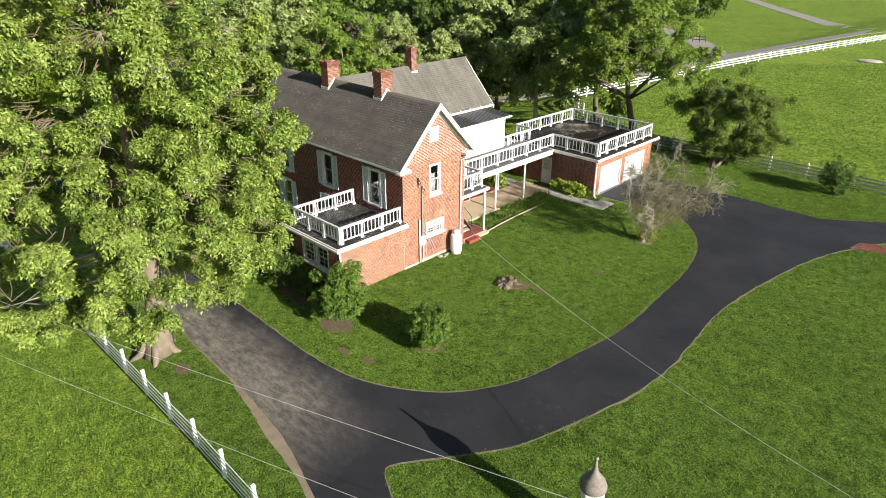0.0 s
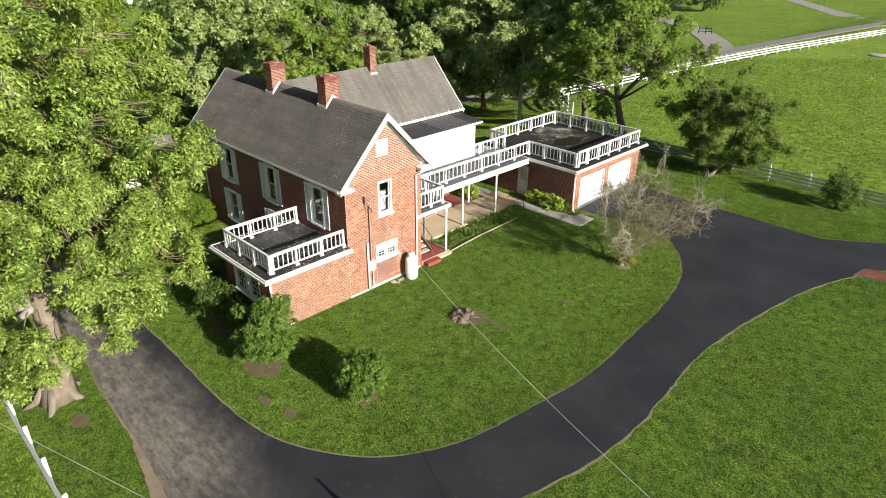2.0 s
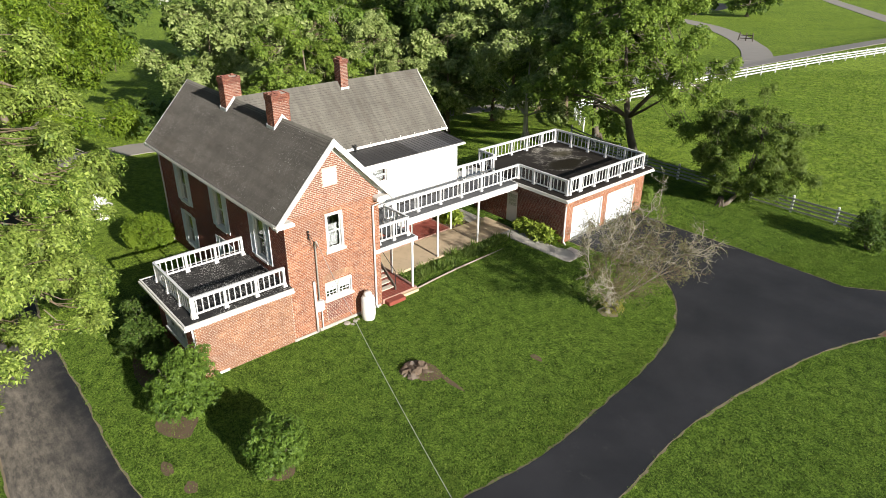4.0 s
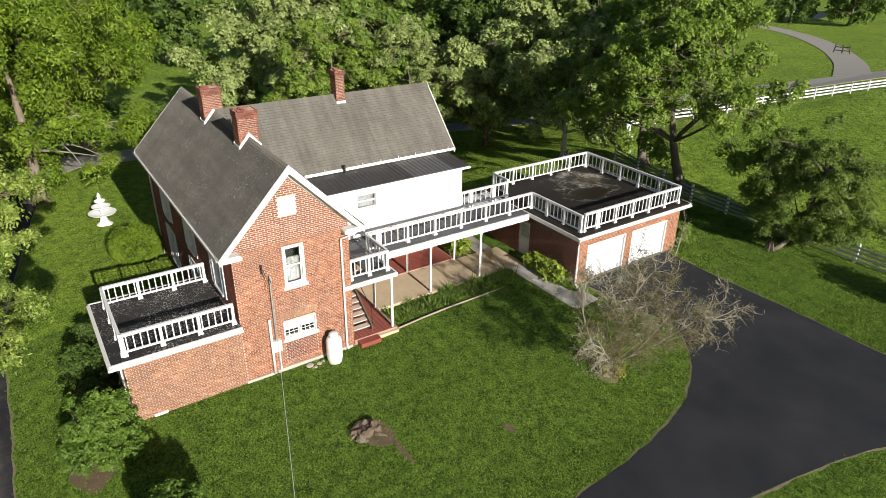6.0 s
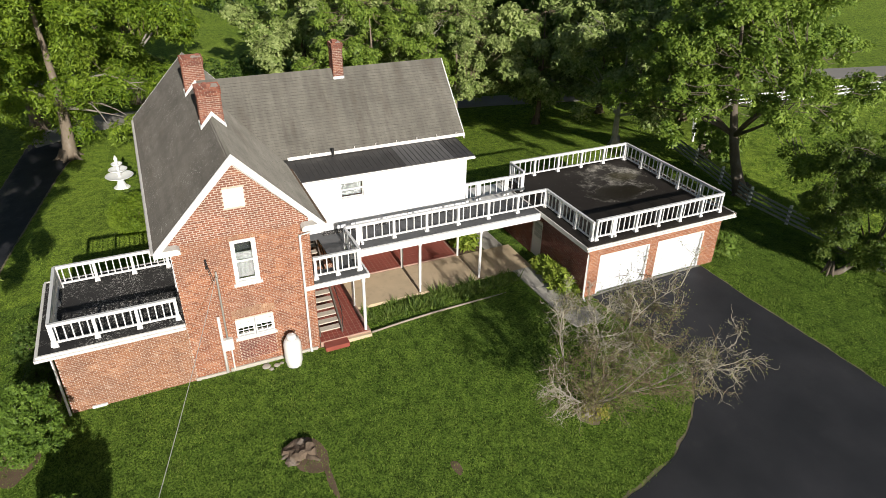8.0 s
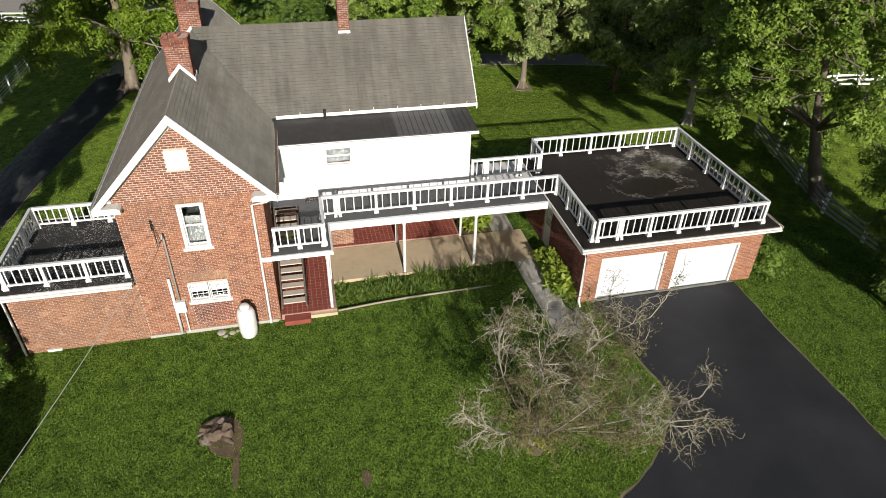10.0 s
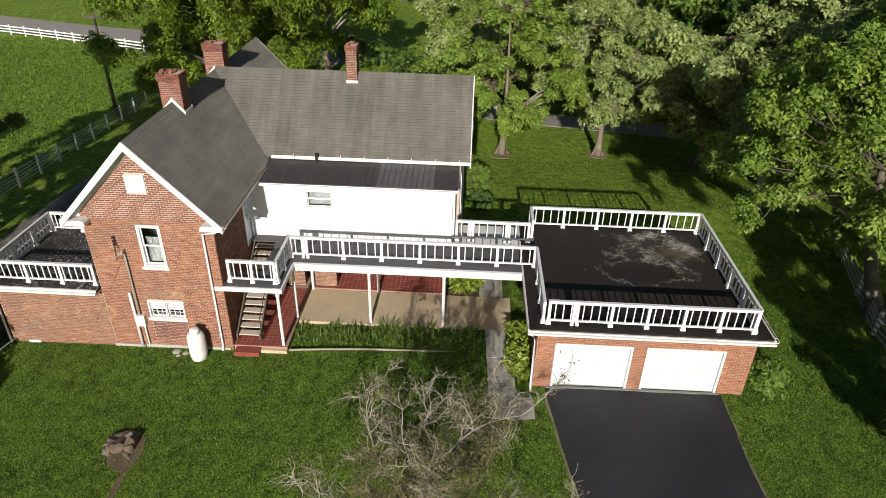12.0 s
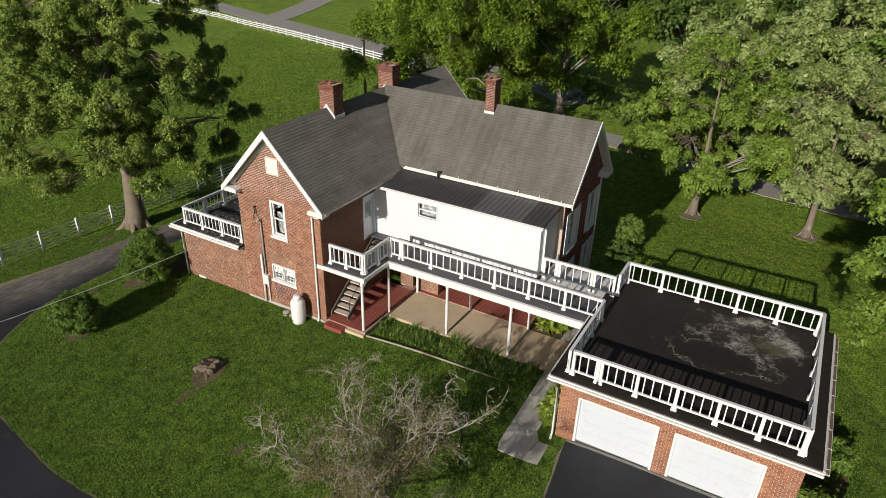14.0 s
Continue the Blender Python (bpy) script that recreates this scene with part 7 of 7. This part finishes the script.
# the half-bare old fruit tree
def fruit_tree(x, y):
    rng = np.random.default_rng(5)
    z = float(ground_z(x, y))
    ob = thing("fruit_tree", (x, y, z), "old half-bare fruit tree with grey lichened branches and few leaves", "tree")
    fine, leafy = {True: bmesh.new(), False: bmesh.new()}, []

    def way(p, d, length, n, wander, sag=0.0):
        pts, q = [np.array(p, float)], np.array(p, float)
        for i in range(n):
            d = d + rng.normal(size=3) * wander + np.array((0, 0, sag))
            d /= np.linalg.norm(d)
            q = q + d * length / n
            q[2] = max(q[2], z + 1.25 + 0.25 * math.sin(7 * q[0] + 5 * q[1]))
            pts.append(q.copy())
        return pts

    def aside(d, amount, up):
        s = d + rng.normal(size=3) * amount + np.array((0, 0, up))
        return s / np.linalg.norm(s)

    # limbs: where each one ends, how thick it is, and whether its end is bare and lichened
    for (ex, ey, ez), thick, bare in (((-0.7, -1.2, 4.6), 0.08, True), ((0.1, 3.0, 4.8), 0.08, True), ((2.2, 3.7, 3.6), 0.09, True), ((-0.6, 1.7, 3.8), 0.06, False),
                                      ((1.9, 0.7, 3.7), 0.06, False), ((0.8, 2.0, 3.5), 0.06, False), ((0.2, -0.2, 3.7), 0.05, True), ((-1.5, 0.9, 3.7), 0.055, True),
                                      ((1.4, -0.9, 3.2), 0.05, False), ((1.6, -2.5, 3.2), 0.055, True), ((-1.4, 2.5, 4.4), 0.055, True), ((0.9, 0.9, 4.0), 0.05, True), ((2.9, 2.9, 3.1), 0.05, True), ((2.5, 1.8, 2.9), 0.045, False)):
        end = np.array((x + ex, y + ey, z + ez))
        pts = limb_points(rng, (x + 0.04 * ex, y + 0.04 * ey, z + 0.55), end, 0.3, 9)
        pts = [p + np.array((0, 0, (0.17 * math.hypot(ex, ey) + 0.3) * math.sin(math.pi * i / 8))) for i, p in enumerate(pts)]
        bm = bmesh.new()
        tube(bm, pts, [0.5 * thick * (1 - 0.09 * i) for i in range(9)], 7)
        part("limb", bm, BARK_GREY, ob, smooth=True)
        for k in range(11):
            at = 3 + (k * 6 // 11)
            d = pts[min(at + 1, 8)] - pts[at - 1]
            d /= np.linalg.norm(d)
            pale = bare and at > 3
            q = way(pts[at], aside(d, 0.7, 0.12), rng.uniform(0.8, 1.5) * (1.0 if at > 3 else 0.7), 6, 0.3, -0.02)
            bm = bmesh.new()
            tube(bm, q, [0.019, 0.017, 0.015, 0.012, 0.010, 0.008, 0.005], 5)
            part("branch", bm, BARK_LICHEN if pale else BARK_TWIG, ob, smooth=True)
            for j in range(10 if pale else 8):
                m = int(rng.integers(1, 7))
                d2 = q[m] - q[m - 1]
                d2 /= np.linalg.norm(d2)
                w = way(q[m], aside(d2, 0.6, 0.05), rng.uniform(0.3, 0.75), 5, 0.38, -0.03)
                light = pale and rng.uniform() < 0.7
                tube(fine[light], w, [0.010, 0.009, 0.008, 0.006, 0.005, 0.003], 4, False)
                for i in range(3):
                    w2 = way(w[int(rng.integers(1, 6))], aside(d2, 0.9, 0.0), rng.uniform(0.12, 0.32), 3, 0.4, -0.04)
                    tube(fine[light], w2, [0.006, 0.006, 0.005, 0.003], 3, False)
                    if rng.uniform() < (0.12 if light else 0.6):
                        leafy.extend(w2[1:])
    for light in (False, True):
        tagged(part("pale_twig" if light else "brown_twig", fine[light], BARK_LICHEN if light else BARK_TWIG, ob), kind="stuff")
    t = np.array(leafy)
    pick = rng.integers(0, len(t), 15000)
    p = t[pick] + rng.normal(size=(15000, 3)) * 0.1
    v, f = leaf_quads(rng, p, unit(rng, 15000), 0.065)
    part_raw("foliage", v, f, LEAF_DRY, ob, kind="stuff")
    bm = bmesh.new()
    tube(bm, [(x, y, z - 0.2), (x, y, z + 0.12), (x + 0.03, y + 0.02, z + 0.4), (x, y + 0.05, z + 0.75)], (0.3, 0.2, 0.16, 0.13), 9)
    part("trunk", bm, BARK_GREY, ob, smooth=True)
    return ob


fruit_tree(-16.65, 34.4)
shrub(-16.5, 34.5, 0.55, 0.5, 0.95, LEAF_SUCKER, "yellowing suckers at the foot of the old fruit tree", 500, 0.08, 21, "sucker_clump", 0.4)
shrub(-18.0, 17.5, 1.08, 1.05, 2.05, LEAF_SHRUB, "round dense green shrub in a ring of soil", 22000, 0.075, 3, loose=0.1)
shrub(-22.9, 16.3, 1.3, 1.2, 2.7, LEAF_SHRUB, "bushy upright green shrub at the sunroom corner", 20000, 0.085, 4, loose=0.4)
shrub(-26.3, 16.6, 0.9, 0.7, 1.2, LEAF_DARK, "low dark shrub in the shaded bed", 2600, 0.1, 5, loose=0.3)
shrub(-27.9, 16.4, 1.1, 0.9, 1.7, LEAF_DARK, "dark shrub beside the sunroom", 3000, 0.11, 6, loose=0.3)
shrub(-30.2, 17.2, 1.0, 0.9, 1.5, LEAF_DARK, "dark shrub beside the sunroom", 3000, 0.11, 7, loose=0.25)
shrub(-38.7, 20.4, 2.15, 1.45, 1.85, LEAF_FEATHER, "broad clipped green hedge by the west wall", 34000, 0.06, 8, "hedge", 0.0)
shrub(-40.0, 36.2, 1.0, 1.0, 1.9, LEAF_MID, "clipped upright evergreen at the corner of the house", 4200, 0.1, 9, loose=0.06)
shrub(-37.9, 36.6, 0.9, 0.8, 0.9, LEAF_DARK, "low shrub below the end wall", 2200, 0.1, 10, loose=0.25)
shrub(-23.3, 47.2, 0.7, 0.6, 1.3, LEAF_MID, "ragged green shrub at the garage corner", 2400, 0.12, 11, loose=0.4)
shrub(-26.5, 47.4, 0.8, 0.6, 0.9, LEAF_MID, "low green shrub along the garage", 2000, 0.12, 12, loose=0.4)
shrub(-10.9, 51.1, 1.2, 1.2, 2.4, LEAF_DARK, "twiggy dark shrub by the pasture fence", 3400, 0.12, 13, loose=0.4)
shrub(-29.6, 35.7, 0.75, 0.6, 0.8, HOSTA, "leafy yellow-green hosta in the porch bed", 900, 0.3, 14, "hosta", 0.2, narrow=0.35)
for k, px in enumerate((-25.6, -24.9, -24.2, -23.6)):
    shrub(px, 38.12, 0.5, 0.4, 0.8, HOSTA, "broad-leaved yellow-green plant against the garage wall", 420, 0.24, 15 + k, "hosta", 0.3, "plants by the garage", 0.45)

# ---- grass ----
def grass_field(name, outline, density, length, material, label, holes=(), seed=1, lean=0.7, clumps=0.0):
    """Blades of grass in small tufts within an outline."""
    rng = np.random.default_rng(seed)
    xs, ys = [p[0] for p in outline], [p[1] for p in outline]
    n = int((max(xs) - min(xs)) * (max(ys) - min(ys)) * density)
    x, y = rng.uniform(min(xs), max(xs), n), rng.uniform(min(ys), max(ys), n)
    keep = in_outline(x, y, outline)
    for h in holes:
        keep &= ~in_outline(x, y, h)
    x, y = x[keep], y[keep]
    n = len(x)
    z = ground_z(x, y) + 0.012
    tall = np.array([max(0.15, 1 + clumps * noise.noise((1.3 * a, 1.3 * b, seed))) for a, b in zip(x, y)]) if clumps else np.ones(n)
    blades = 3
    out = []
    for k in range(blades):
        a = rng.uniform(0, 2 * math.pi, n)
        l = length * rng.uniform(0.5, 1.4, n) * tall
        w = length * 0.22
        px, py = x + rng.normal(size=n) * 0.04, y + rng.normal(size=n) * 0.04
        dx, dy = np.cos(a), np.sin(a)
        ln = lean * rng.uniform(0.3, 1.6, n)
        v = np.stack((np.stack((px - dy * w, py + dx * w, z), 1), np.stack((px + dy * w, py - dx * w, z), 1), np.stack((px + dx * l * ln, py + dy * l * ln, z + l), 1)), 1)
        out.append(v)
    v = np.concatenate(out).reshape(-1, 3)
    ob = part_raw(name, v, np.arange(len(v)).reshape(-1, 3), material)
    return tagged(ob, label, "grass", kind="stuff")


BUILT = [[(HX + 0.05, PY0), (HX + 0.05, 26.6), (-24.0, 26.6), (-24.2, 28.9), (-26.2, 28.9), (-26.2, 38), (-31, 38.5), (-31, 46.3), (-22.8, 46.3), (-22.8, 38.1), (-22.2, 37.9), (-22.2, 39.1), (-21, 39.1), (-21, 37), (-21.5, 36.8), (-26.2, 36.75), (-26.2, 38), (-31, 38), (-39, 35.4), (-39, 21.7), (-28.6, 21.7), (-28.6, PY0)]]
grass_field("lawn_grass", [(-32, 13), (-10, 13), (-10, 46.4), (-22, 46.4), (-32, 38)], 155, 0.06, BLADES, "short mown lawn grass inside the bend of the drive", BUILT + [DRIVE], 1)
grass_field("lawn_grass", [(-14, 8), (-1, 8), (-1, 50), (-14, 50)], 140, 0.06, BLADES, "short mown grass outside the drive", [DRIVE], 2)
grass_field("verge_grass", [(-34, 7.2), (-11, 7.2), (-11, 11), (-34, 13)], 130, 0.058, BLADES, "short grass between the fence and the drive", [DRIVE, SANDY], 3)
grass_field("pasture_grass", [(-36, -6), (-8, -6), (-8, 7), (-36, 7)], 70, 0.085, BLADES_LIGHT, "rough pasture grass beyond the fence", [], 4)
grass_field("lawn_grass", [(-24, 45.3), (-5, 45.3), (-5, 56), (-34, 56), (-34, 46.6), (-24, 46.6)], 80, 0.07, BLADES, "mown grass between the garage and the fence", [DRIVE] + BUILT, 5)
grass_field("tall_grass", [(-26.1, 28.95), (-25.0, 28.95), (-25.0, 33), (-25.3, 36.6), (-26.1, 36.6)], 150, 0.2, TALL_GRASS, "unmown tall grass in front of the patio", [], 6, 0.9, 2.2)
grass_field("back_lawn_grass", [(-60, 14), (-29, 12.9), (-29, 17.4), (-39, 21.6), (-39, 35.6), (-31, 35.6), (-31, 47), (-34, 56), (-50, 60), (-57, 48), (-61, 36)], 26, 0.06, BLADES_SUNLIT, "mown grass of the back lawn", BUILT + [DRIVE, LANE], 7)
grass_field("pasture_grass", [(-100, -55), (-36, -14), (-36, 7), (-66, 7), (-80, 0)], 4, 0.24, BLADES_LIGHT, "rough grass of the western pasture", [], 8)
grass_field("pasture_grass", [(-2, 54), (-34, 54), (-40, 64), (-40, 104), (-2, 150)], 5, 0.15, BLADES_LIGHT, "rough grass of the eastern pasture", [], 9)

# ---- single pieces: tiles, bricks and shingles of the nearest stretches ----
def piece(name, me, at, parent):
    ob = new(name, me)
    ob.parent = parent
    ob.location = Vector(at) - base_of(parent)
    return ob


_boxes = {}


def box_mesh(sx, sy, sz, material):
    key = (round(sx, 3), round(sy, 3), round(sz, 3), material.name)
    if key not in _boxes:
        bm = bmesh.new()
        box(bm, -sx / 2, sx / 2, -sy / 2, sy / 2, -sz / 2, sz / 2)
        me = bpy.data.meshes.new("piece")
        bm.to_mesh(me)
        bm.free()
        me.materials.append(material)
        _boxes[key] = me
    return _boxes[key]


for x0, x1, y0, y1, z in TILE_FIELDS:
    s = 0.2
    nx, ny = int((x1 - x0) / s), int((y1 - y0) / s)
    count = 0
    rest = []
    for i in range(nx):
        for j in range(ny):
            c = (x1 - s * (i + 0.5), y0 + s * (j + 0.5), z)
            if count < 300:
                piece("tile", box_mesh(s - 0.022, s - 0.022, 0.012, TILE_RED), c, red_porch)
                count += 1
            else:
                rest.append((c[0] - s / 2 + 0.011, c[0] + s / 2 - 0.011, c[1] - s / 2 + 0.011, c[1] + s / 2 - 0.011, z - 0.006, z + 0.006))
    if rest:
        v, f = boxes_raw(rest)
        part_raw("tiles", v, f, TILE_RED, red_porch, kind="stuff")

for wall, axis, plane, out, rows, material in BRICK_QUEUE:
    rng = random.Random(len(rows))
    for u0, u1, z0, z1 in rows:
        w = round(u1 - u0, 2)
        me = box_mesh(0.03, w, BRICK_H, material) if axis == "x" else box_mesh(w, 0.03, BRICK_H, material)
        d = plane - out * (0.006 + rng.uniform(-0.003, 0.003))
        c = (d, (u0 + u1) / 2, (z0 + z1) / 2) if axis == "x" else ((u0 + u1) / 2, d, (z0 + z1) / 2)
        piece("brick", me, c, wall)

for parent, quads in SHINGLE_QUEUE:
    shared = {}
    for q in quads:
        key = (round((q[1] - q[0]).length, 2), round((q[2] - q[1]).length, 2))
        if key not in shared:
            me = bpy.data.meshes.new("shingle_piece")
            me.from_pydata([tuple(p - q[0]) for p in q], [], [(0, 1, 2, 3), (3, 2, 5, 4)])
            me.materials.append(SHINGLE)
            me.materials.append(SHINGLE_EDGE)
            me.polygons[1].material_index = 1
            shared[key] = me
        piece("shingle", shared[key], q[0], parent)
